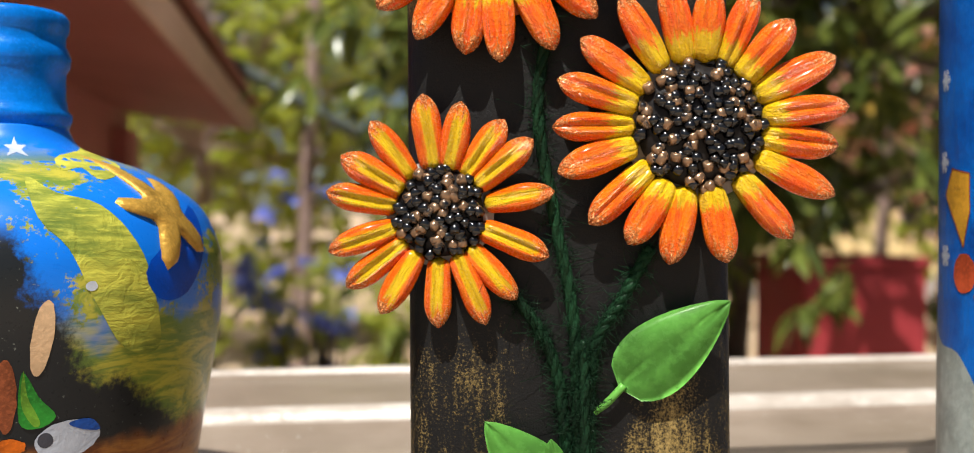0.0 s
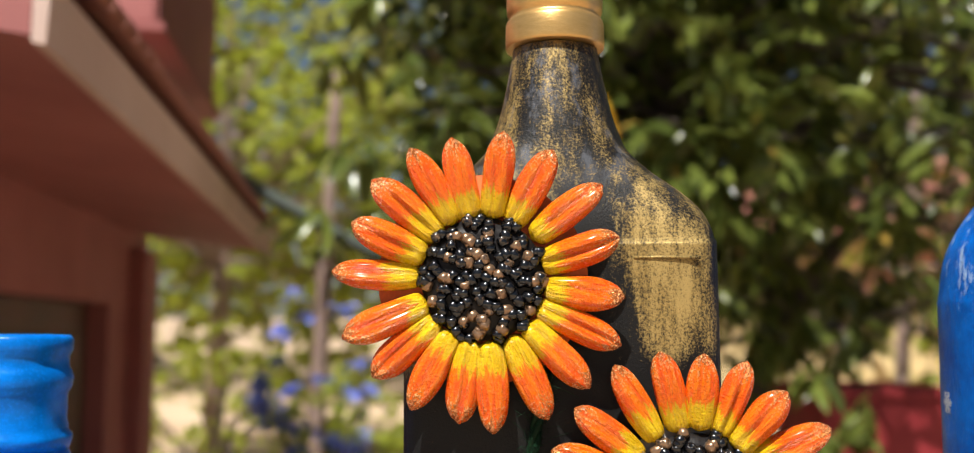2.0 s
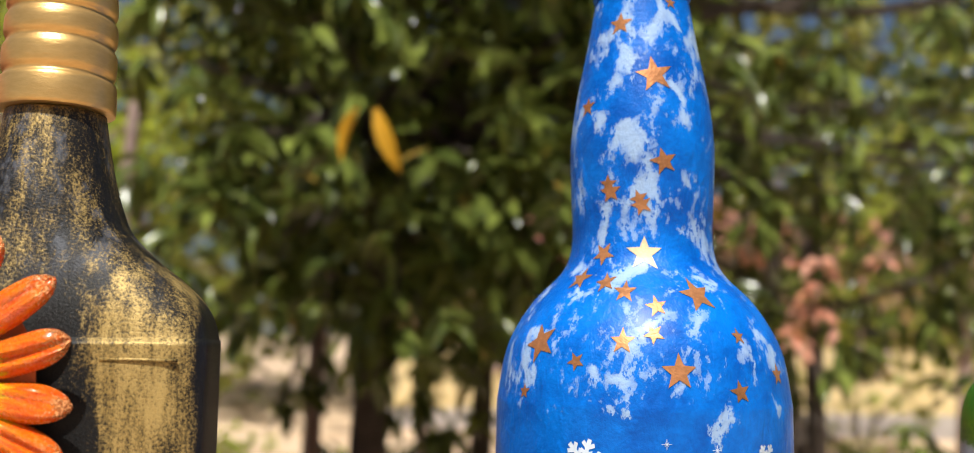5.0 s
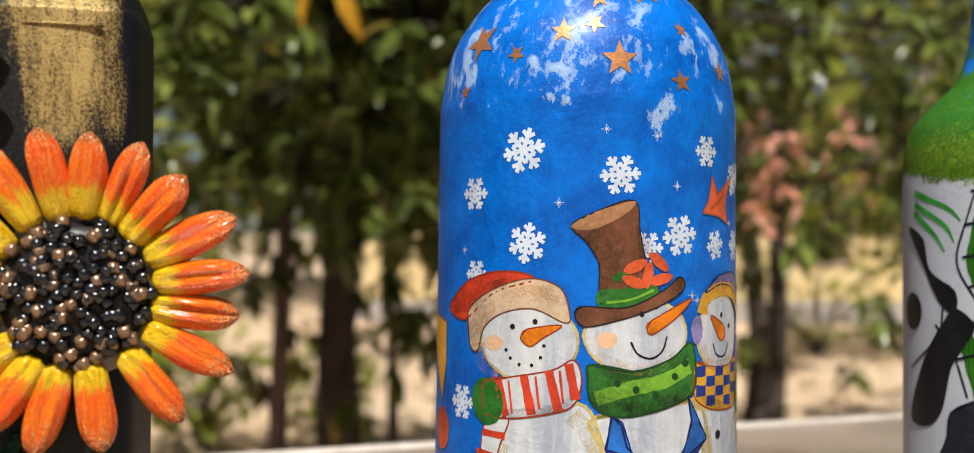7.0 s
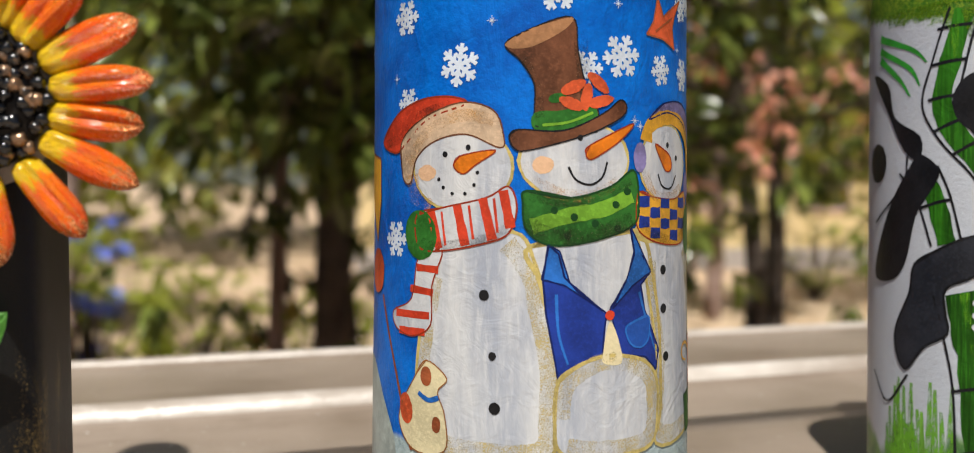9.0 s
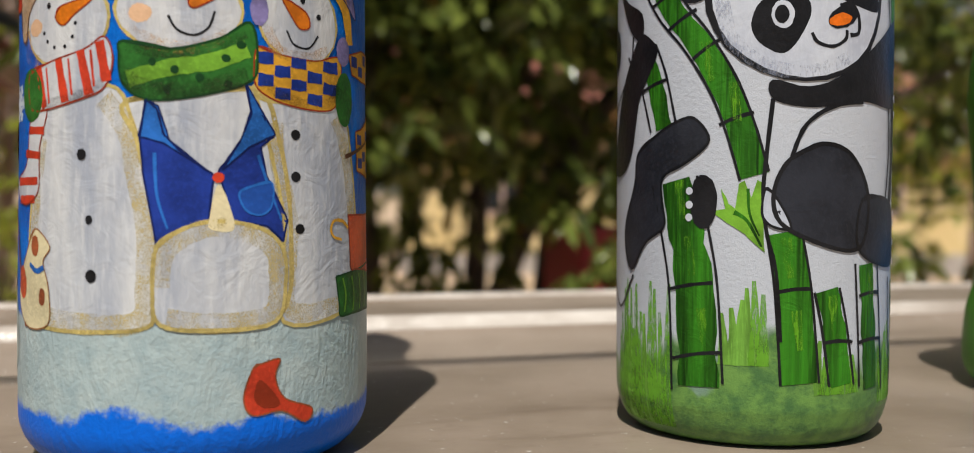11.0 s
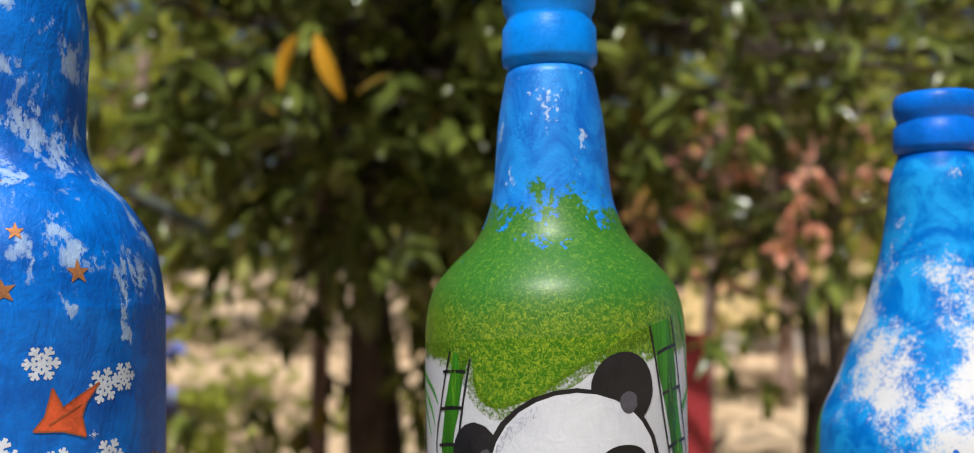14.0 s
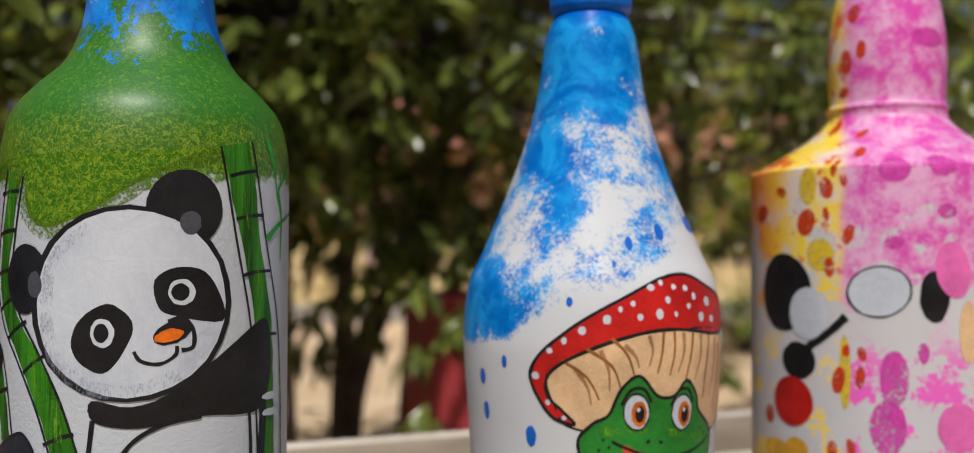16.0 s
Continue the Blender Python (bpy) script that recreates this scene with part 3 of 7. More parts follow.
def black_bottle():
    ob = thing("sunflower_bottle", BLACK_AT)
    ob.matrix_basis = pose(*BLACK_AT, 0, -0.45, 0)   # stands slightly out of true
    # half width, half depth and squareness at each height
    sections = smoothed([(0.040, 0.020, BED, 5), (0.0440, 0.0235, BED + 0.003, 6), (0.0453, 0.0250, BED + 0.012, 7), (0.0453, 0.0250, 0.10, 7), (0.0453, 0.0250, 0.182, 7), (0.0449, 0.0247, 0.1915, 6.5),
                         (0.0425, 0.0235, 0.1995, 5), (0.0365, 0.0218, 0.2065, 3.6), (0.0290, 0.0205, 0.2125, 2.7), (0.0220, 0.0190, 0.2195, 2.2), (0.0192, 0.0180, 0.2255, 2), (0.0168, 0.0165, 0.2330, 2),
                         (0.0146, 0.0146, 0.2430, 2), (0.0130, 0.0130, 0.2520, 2)], 4)
    bm, n, rings = bmesh.new(), 96, []
    for a, b, z, e in sections:
        ring = []
        for k in range(n):
            t = 2 * math.pi * k / n
            c, s = math.cos(t), math.sin(t)
            q = (abs(c) ** e + abs(s) ** e) ** (-1 / e)
            ring.append(bm.verts.new((a * c * q, b * s * q, z)))
        rings.append(ring)
    for r1, r2 in zip(rings, rings[1:]):
        for k in range(n):
            bm.faces.new((r1[k], r1[(k + 1) % n], r2[(k + 1) % n], r2[k]))
    bm.faces.new(rings[0]), bm.faces.new(rings[-1])
    part("body", bm, black_bottle_paint(), ob)
    # ribbed gold screw cap
    p = Paint("brushed_gold_cap", 0.34, 0.75)
    f = p.noise(260, 4, 0.65, stretch=(1, 1, 3.0))
    p.colour(p.mix(f, (0.58, 0.33, 0.10), (0.80, 0.52, 0.20)))
    p.bump(f, 0.3, 0.0004)
    line = [(0.0150, 0.2525), (0.0153, 0.2535), (0.0152, 0.2600), (0.0145, 0.2612), (0.0141, 0.2622), (0.0147, 0.2635), (0.0149, 0.2655), (0.0149, 0.2690), (0.0142, 0.2705), (0.0139, 0.2715), (0.0145, 0.2728),
            (0.0147, 0.2745), (0.0146, 0.2775), (0.0139, 0.2788), (0.0137, 0.2798), (0.0143, 0.2808), (0.0144, 0.2825), (0.0142, 0.2858), (0.0132, 0.2876), (0.006, 0.2880)]
    part("screw_cap", lathe(smoothed(line, 2), 72), p.mat, ob, "gold painted ribbed screw cap")
    # thin moulded seam across the shoulder of the front
    part("label_ridge", tube([(0.020, -0.0248, 0.1860), (0.028, -0.0250, 0.1861), (0.0385, -0.0246, 0.1859)], 0.0005, 6), black_bottle_paint(), ob)
    tagged(ob, "flat black bottle brushed with gold, bearing orange relief sunflowers", "bottle", "painted bottles on the ledge")
    return ob


black = black_bottle()
FACE_Y = -0.0252


def petal_paint(name, striped):
    """Glossy orange husk paint: yellow heel or centre stripe, copper on tip and ridges."""
    p = Paint(name, 0.3, 0.0, 0.35, 0.26)
    p.put("Coat Roughness", 0.16)
    x, y, z = p.xyz()
    r = p.random()
    shifted = p.node("ShaderNodeVectorMath", operation='ADD')
    p.feed(shifted.inputs[0], p.co)
    p.feed(shifted.inputs[1], r)
    v = shifted.outputs[0]
    streak, fine = p.noise(420, 5, 0.7, v, (0.18, 1.5, 1)), p.noise(1300, 3, 0.6, v)
    shift = p.math('ADD', x, p.math('MULTIPLY', p.math('SUBTRACT', streak, 0.5), 0.022))
    orange = p.mix(p.step(streak, 0.35, 0.65), (0.90, 0.085, 0.0), (1.0, 0.225, 0.0))
    yellow = p.mix(p.step(streak, 0.35, 0.65), (0.72, 0.40, 0.0), (0.95, 0.64, 0.01))
    side = p.math('ABSOLUTE', y)
    if striped:
        wide = p.math('ADD', side, p.math('MULTIPLY', p.math('SUBTRACT', streak, 0.5), 0.004))
        heel = p.math('MULTIPLY', p.step(wide, 0.0024, 0.0014), p.step(shift, 0.0215, 0.0185))
    else:
        reach = p.math('MULTIPLY_ADD', r, 0.0035, 0.0062)
        heel = p.step(p.math('SUBTRACT', shift, reach), 0.0012, -0.0008)
    c = p.mix(heel, orange, yellow)
    tip = p.math('MULTIPLY', p.step(p.math('ADD', shift, p.math('MULTIPLY', p.math('SUBTRACT', fine, 0.5), 0.02)), 0.0190, 0.0245), 0.85)
    line = p.math('MULTIPLY', p.step(p.noise(900, 5, 0.75, v, (0.10, 1.2, 1)), 0.585, 0.63), p.step(x, 0.007, 0.017))
    cover = p.math('MAXIMUM', tip, p.math('MULTIPLY', line, 0.38))
    p.colour(p.mix(cover, c, p.mix(p.step(fine, 0.4, 0.62), (0.42, 0.11, 0.025), (0.92, 0.45, 0.18))))
    p.put("Metallic", p.math('MULTIPLY', cover, 0.65))
    p.put("Roughness", p.math('MULTIPLY_ADD', fine, 0.28, 0.12))
    return p.bump(p.math('ADD', p.math('MULTIPLY', streak, 2.0), fine), 0.9, 0.0012).mat


def petal_mesh(length, width, height, seed):
    """A two-lobed seed husk lying along +x, its hump to +z, a groove down its middle."""
    rng = np.random.default_rng(seed)
    bm, n, m, rows = bmesh.new(), 18, 18, []
    bend, skew, lump = rng.uniform(-0.05, 0.05), rng.uniform(-0.12, 0.12), rng.uniform(0, 6)
    for i in range(n + 1):
        t = i / n
        heel = math.sqrt(max(0.03, 1 - max(0.0, 1 - t / 0.10) ** 2))
        tip = max(0.015, 1 - max(0.0, (t - 0.52) / 0.48) ** 2.6) ** 0.62
        swell = 0.72 + 0.28 * math.sin(min(1.0, t / 0.58) * math.pi / 2)
        w = 0.5 * width * heel * tip * swell * (1 + 0.03 * math.sin(9 * t + lump))
        h = height * heel * tip ** 0.8 * (0.72 + 0.34 * math.sin(math.pi * t ** 0.9))
        row = []
        for k in range(m + 1):
            a = math.pi * k / m
            groove = 0.30 * math.exp(-((a - 1.57 - skew) * 4.2) ** 2) * min(1.0, 4 * t) + 0.05 * math.cos(a * 8 + lump)
            row.append(bm.verts.new((length * t, -w * math.cos(a) + bend * length * t * t, h * (1 - groove) * math.sin(a) ** 0.85 + 0.0014 * t * t)))
        rows.append(row)
    for a, b in zip(rows, rows[1:]):
        for k in range(m):
            bm.faces.new((a[k], b[k], b[k + 1], a[k + 1]))
        bm.faces.new((a[m], b[m], b[0], a[0]))
    bm.faces.new(rows[0]), bm.faces.new(rows[-1])
    return mesh_of(bm, "petal")


def bead_mesh():
    """A short glass bugle bead with its hole."""
    bm = lathe([(0.00035, -0.0010), (0.00080, -0.0011), (0.00115, -0.0008), (0.00120, 0.0), (0.00115, 0.0008), (0.00080, 0.0011), (0.00035, 0.0010), (0.0003, 0.0002)], 10)
    return mesh_of(bm, "bead")


M_PETAL, M_PETAL_STRIPED = petal_paint("orange_petal_paint", False), petal_paint("orange_petal_paint_with_yellow_stripe", True)
PETALS = [petal_mesh(0.0252, 0.0096, 0.0046, s) for s in range(6)]
for me in PETALS:
    me.materials.append(M_PETAL)
STRIPED = [petal_mesh(0.0252, 0.0096, 0.0046, 20 + s) for s in range(5)]
for me in STRIPED:
    me.materials.append(M_PETAL_STRIPED)


def bead_paint():
    p = Paint("black_and_bronze_bead", 0.16, 0.0, 0.7)
    r = p.random()
    bronze = p.step(p.math('ADD', r, p.math('MULTIPLY', p.math('SUBTRACT', p.noise(900, 3), 0.5), 0.45)), 0.62, 0.80)
    p.colour(p.mix(bronze, (0.004, 0.004, 0.005), p.mix(p.noise(400, 2), (0.16, 0.09, 0.055), (0.46, 0.29, 0.17))))
    p.put("Metallic", p.math('MULTIPLY', bronze, 0.7))
    p.put("Roughness", p.math('MULTIPLY_ADD', bronze, 0.10, 0.21))
    return p.mat


BEAD = bead_mesh()
BEAD.materials.append(bead_paint())
M_DISC_ORANGE = acrylic("orange_card", (0.62, 0.12, 0.03), 0.6)
M_DISC_PALE = acrylic("pale_clear_card", (0.36, 0.31, 0.28), 0.35)
M_SEEDBED = acrylic("dark_glue_bed", (0.012, 0.010, 0.010), 0.4)


def sunflower(x, z, core, angles, length, beads, disc, lift, seed, meshes, card=0.14):
    """A relief flower glued on the flat face: card, petals, seed beads."""
    rng = np.random.default_rng(seed)
    up = Matrix.Translation((x, FACE_Y, z)) @ pose(0, 0, 0, 90, 0, 0)   # local z points to the front
    bm = lathe([(core + length * card, 0.0), (core + length * card, 0.0010)], 40)
    d = part("flower_card", bm, disc, black)
    d.matrix_basis = up @ pose(0, 0, lift)
    flower = d
    tagged(flower, "orange sunflower of painted husks and beads")
    for k, a in enumerate(angles):
        s = length / 0.0252
        ob = part("petal", meshes[k % len(meshes)], None, flower)
        ob.matrix_basis = pose(0, 0, 0.0012 + 0.0006 * (k % 2), 0, 0, a) @ pose(core * rng.uniform(0.94, 1.02), 0, 0, rng.uniform(-8, 8), rng.uniform(-7, -1), 0) @ Matrix.Diagonal((s * rng.uniform(0.92, 1.06), s * rng.uniform(0.94, 1.08), s, 1))
    part("seed_bed", lathe([(core * 0.98, 0.0), (core, 0.0022), (core * 0.75, 0.0036), (core * 0.3, 0.0042)], 32), M_SEEDBED, flower).matrix_basis = pose(0, 0, 0.001)
    for k in range(beads):
        r = core * 1.02 * math.sqrt((k + 0.5) / beads)
        a = k * 2.39996 + rng.uniform(-0.25, 0.25)
        ob = part("bead", BEAD, None, flower)
        hgt = 0.0060 - 0.0024 * (r / core) ** 2 + rng.uniform(-0.0004, 0.0006)
        ob.matrix_basis = pose(r * math.cos(a), r * math.sin(a), hgt, rng.uniform(50, 130), rng.uniform(-40, 40), rng.uniform(0, 360)) @ Matrix.Diagonal((1.34, 1.34, rng.uniform(1.1, 1.5), 1))


sunflower(-0.0220, 0.1800, 0.0168, (102, 81.5, 62, 39, 15, -9, -27, -46, -64.5, -84.5, -101.5, -120, -139, -157, 178, 158, 136.5, 118), 0.0240, 135, M_DISC_ORANGE, 0.0035, 3, PETALS, 0.5)
sunflower(0.0340, 0.1218, 0.0168, (67, 48, 27, 8, -10.5, -29, -52, -79.5, -102, -120, -140, -163, 180, 162, 144.5, 122.5, 101.5, 84), 0.0228, 135, M_DISC_PALE, 0.0030, 5, PETALS)
sunflower(-0.0357, 0.0990, 0.0118, (99, 77.5, 55, 37, 10.5, -21.5, -50, -67.5, -92, -120, -141, -162.5, 169.5, 149, 127.5), 0.0204, 75, M_DISC_PALE, 0.0015, 8, STRIPED)


# ---- painted pictures on the bottles, in millimetres round and up the glass ----
class Canvas:
    def __init__(self, parent, radius, body):
        self.parent, self.radius, self.body, self.serial = parent, radius, body * 1000, 0


SNOW, BAMBOO, MUSH = Canvas(snow, snow_radius, SNOW_R), Canvas(bamboo_bottle, panda_radius, PANDA_R), Canvas(mush, mush_radius, MUSH_R)
PINK, GLOBE = Canvas(pink, pink_radius, PINK_R), Canvas(earth, earth_radius, EARTH_R)


def hued(c, **kw):
    return dict(c=c, **kw)


COLOURS = dict(snow_white=hued((0.52, 0.53, 0.54), vary=0.22, dark=(0.33, 0.36, 0.43), grain=420, stretch=(1.5, 1.5, 0.3), bump=0.4), gold_edge=hued((0.50, 0.40, 0.14), vary=0.5), red=hued((0.56, 0.05, 0.02), vary=0.4), dark_red=hued((0.26, 0.03, 0.01)),
               fur=hued((0.52, 0.38, 0.26), vary=0.5), brown=hued((0.13, 0.05, 0.025), vary=0.7), tan=hued((0.34, 0.17, 0.08), vary=0.4), carrot=hued((0.60, 0.16, 0.01), vary=0.5), black=hued((0.012, 0.012, 0.014), vary=0.5, rough=0.36),
               blush=hued((0.66, 0.42, 0.26), vary=0.15), green=hued((0.025, 0.13, 0.02), vary=0.6), dark_green=hued((0.008, 0.05, 0.012)), light_green=hued((0.15, 0.34, 0.03), vary=0.5), poinsettia=hued((0.56, 0.09, 0.03), vary=0.5),
               navy=hued((0.012, 0.035, 0.24), vary=0.5), dark_blue=hued((0.004, 0.012, 0.09)), mid_blue=hued((0.02, 0.13, 0.46), vary=0.5), cream=hued((0.66, 0.58, 0.36), vary=0.25), rust=hued((0.30, 0.08, 0.03), vary=0.5),
               amber=hued((0.62, 0.32, 0.03), vary=0.4), lilac=hued((0.20, 0.17, 0.36), vary=0.6), copper=hued((0.44, 0.19, 0.08), vary=0.35), glare_copper=hued((0.74, 0.56, 0.34)), gold=hued((0.58, 0.33, 0.06), vary=0.45, bump=0.6),
               bamboo=hued((0.028, 0.155, 0.008), vary=0.85, grain=500, stretch=(2.2, 2.2, 0.12), bump=0.5), leaf_green=hued((0.03, 0.26, 0.03), vary=0.5), wash_green=hued((0.16, 0.36, 0.05), vary=0.6, stretch=(2, 2, 0.2)),
               face_white=hued((0.49, 0.52, 0.58), vary=0.14, dark=(0.41, 0.44, 0.52), stretch=(1, 1, 0.5)), slate=hued((0.06, 0.06, 0.075)), slate_black=hued((0.022, 0.024, 0.032), vary=0.4),
               orange=hued((0.66, 0.14, 0.01), vary=0.4), peach=hued((0.64, 0.42, 0.24), vary=0.25), cap_red=hued((0.44, 0.012, 0.010), vary=0.35), gill_brown=hued((0.26, 0.10, 0.03), vary=0.4), frog_green=hued((0.02, 0.20, 0.025), vary=0.35),
               drop_blue=hued((0.01, 0.12, 0.56)), bow_pink=hued((0.68, 0.13, 0.40), vary=0.25),
               land=hued((0.38, 0.36, 0.05), vary=0.9, grain=300, stretch=(0.5, 0.5, 2.4), dark=(0.12, 0.17, 0.03), bump=0.6), deep_blue=hued((0.0, 0.06, 0.45)), snow_bank=hued((0.40, 0.45, 0.42), vary=0.35, grain=250), pocket_blue=hued((0.014, 0.07, 0.32), vary=0.5), flake_white=hued((0.56, 0.63, 0.73), vary=0.25))


def sponged_green():
    p = Paint("paint_sponge_green", 0.4, 0.0, 0.05, 0.14)
    grain = p.noise(820, 4, 0.8, warp=0.9)
    p.colour(p.mix(p.step(grain, 0.42, 0.64), (0.026, 0.115, 0.005), (0.19, 0.28, 0.018)))
    return p.bump(grain, 0.2, 0.0004).mat


def stippled(name, c, amount, stretch=None, grain=900, strength=0.85):
    """A broken coat: dots of paint with the coat below showing between them."""
    p = Paint(name, 0.45, 0.0, 0.1)
    f = p.math('ADD', p.math('MULTIPLY', p.noise(grain, 3, 0.7, stretch=stretch), 0.6), p.math('MULTIPLY', p.noise(150, 3), 0.4))
    p.colour(p.mix(p.noise(300, 3), tone(c, 0.7), tone(c, 1.25)))
    p.put("Alpha", p.math('MULTIPLY', p.step(f, amount - 0.10, amount + 0.12), strength))
    return p.mat


PAINTS = {k: acrylic("paint_" + k, **v) for k, v in COLOURS.items()}
PAINTS["sponge_green"] = sponged_green()
PAINTS["thin_wash"] = stippled("paint_thin_wash", (0.14, 0.36, 0.03), 0.44, (1.2, 1.2, 0.25))
PAINTS["cane_light"] = stippled("paint_cane_light", (0.13, 0.36, 0.02), 0.54, (1.6, 1.6, 0.12))
PAINTS["dab_red"] = stippled("paint_dab_red", (0.50, 0.045, 0.012), 0.42, None, 700, 0.97)
PAINTS["dab_pink"] = stippled("paint_dab_pink", (0.60, 0.06, 0.38), 0.44, None, 700, 0.9)
PAINTS["dab_yellow"] = stippled("paint_dab_yellow", (0.66, 0.48, 0.03), 0.43, None, 700, 0.92)
PAINTS["edge_stipple"] = stippled("paint_edge_stipple", (0.56, 0.44, 0.16), 0.50, None, 2600, 0.62)
PAINTS["grey_shade"] = stippled("paint_grey_shade", (0.34, 0.37, 0.47), 0.53, (1, 1, 0.5), 1500, 0.5)
PAINTS["fold_shade"] = stippled("paint_fold_shade", (0.035, 0.03, 0.02), 0.52, None, 2200, 0.5)
PAINTS["warm_glow"] = stippled("paint_warm_glow", (0.62, 0.34, 0.10), 0.54, None, 2600, 0.55)
PAINTS["sponge_fringe"] = stippled("paint_sponge_fringe", (0.085, 0.17, 0.010), 0.50, None, 1100, 1.0)
PAINTS["copper"].node_tree.nodes["Principled BSDF"].inputs["Metallic"].default_value = 0.5
PAINTS["gold"].node_tree.nodes["Principled BSDF"].inputs["Metallic"].default_value = 0.4


def lay(canvas, name, material, outlines, layer, curved=True):
    """Wrap flat outlines round the glass as a thin skin of paint."""
    bm = bmesh.new()
    for line in outlines:
        bm.faces.new([bm.verts.new((a, z, 0)) for a, z in line])
    bmesh.ops.remove_doubles(bm, verts=bm.verts[:], dist=0.001)
    bmesh.ops.triangulate(bm, faces=bm.faces[:])
    co = [v.co for v in bm.verts]
    lo, hi = (min(c.x for c in co), min(c.y for c in co)), (max(c.x for c in co), max(c.y for c in co))
    cuts = [((x * 2.5, 0, 0), (1, 0, 0)) for x in range(math.floor(lo[0] / 2.5), math.ceil(hi[0] / 2.5) + 1)]
    if curved:
        cuts += [((0, y * 3.0, 0), (0, 1, 0)) for y in range(math.floor(lo[1] / 3.0), math.ceil(hi[1] / 3.0) + 1)]
    for at, way in cuts:
        bmesh.ops.bisect_plane(bm, geom=bm.verts[:] + bm.edges[:] + bm.faces[:], plane_co=at, plane_no=way)
    canvas.serial += 1
    lift = 0.00005 + 0.00004 * layer + 0.000003 * (canvas.serial % 8)
    for v in bm.verts:
        a, z = v.co.x / canvas.body, v.co.y / 1000
        r = canvas.radius(z) + lift
        v.co = (r * math.sin(a), -r * math.cos(a), z)
    for f in bm.faces:
        f.normal_update()
        c = f.calc_center_median()
        if f.normal.x * c.x + f.normal.y * c.y < 0:
            f.normal_flip()
    me = bpy.data.meshes.new(name)
    bm.to_mesh(me)
    bm.free()
    me.shade_smooth()
    return part(name, me, PAINTS[material], canvas.parent)


def ragged(line, k=0.12):
    """Uneven brush edges."""
    return [(a + k * noise.noise(Vector((a, z, 1)) * 0.9), z + k * noise.noise(Vector((a, z, 7)) * 0.9)) for a, z in line]


def oval(canvas, name, material, at, size, turn=0, layer=2):
    n = 28 if max(size) > 3 else 14
    c, s = math.cos(radians(turn)), math.sin(radians(turn))
    pts = [(size[0] * math.cos(2 * math.pi * k / n), size[1] * math.sin(2 * math.pi * k / n)) for k in range(n)]
    lay(canvas, name, material, [ragged([(at[0] + x * c - y * s, at[1] + x * s + y * c) for x, y in pts], min(0.35, 0.06 * max(size) + 0.05))], layer)


def blob(canvas, name, material, points, layer=1, edge=None, width=0.7):
    line = ragged([tuple(p) for p in smoothed(points, 4, True)])
    lay(canvas, name, material, [line], layer)
    if edge:
        stroke(canvas, "painted_outline", edge, [*points, points[0], points[1]], (width, width), layer + 1)


def panel(canvas, name, material, points, layer=1, edge=None, width=0.5):
    """A patch with corners: straight sides, slightly uneven."""
    line = [tuple(np.array(p) + (np.array(q) - np.array(p)) * f) for p, q in zip(points, [*points[1:], points[0]]) for f in (0.0, 0.25, 0.5, 0.75)]
    lay(canvas, name, material, [ragged(line, 0.25)], layer)
    if edge:
        stroke(canvas, "painted_outline", edge, [*line, line[0]], (width, width), layer + 1)


def stroke(canvas, name, material, points, widths, layer=3):
    line = smoothed(points, 5)
    n, left, right = len(line), [], []
    for i, p in enumerate(line):
        d = line[min(i + 1, n - 1)] - line[max(i - 1, 0)]
        d = d / max(1e-6, math.hypot(*d))
        t = i / (n - 1)
        w = 0.5 * (widths[0] + (widths[1] - widths[0]) * t) * (1 + 0.25 * noise.noise(Vector((p[0], p[1], 3)) * 0.6))
        left.append((p[0] - d[1] * w, p[1] + d[0] * w))
        right.append((p[0] + d[1] * w, p[1] - d[0] * w))
    quads = [[left[i], left[i + 1], right[i + 1], right[i]] for i in range(n - 1)]
    lay(canvas, name, material, quads, layer)


def spread_round(canvas, at, line):
    """Keeps small marks in shape where the glass narrows."""
    k = canvas.body / (canvas.radius(at[1] / 1000) * 1000)
    return [(at[0] + x * k, at[1] + y) for x, y in line]


def star(canvas, material, at, r, turn, layer=3):
    pts = []
    for k in range(10):
        q = (r if k % 2 == 0 else r * 0.42) * (1 + 0.12 * noise.noise(Vector((at[0], k * 3.1, r))))
        t = radians(90 + turn + 36 * k)
        pts.append((q * math.cos(t), q * math.sin(t)))
    lay(canvas, "painted_star", material, [spread_round(canvas, at, pts)], layer)


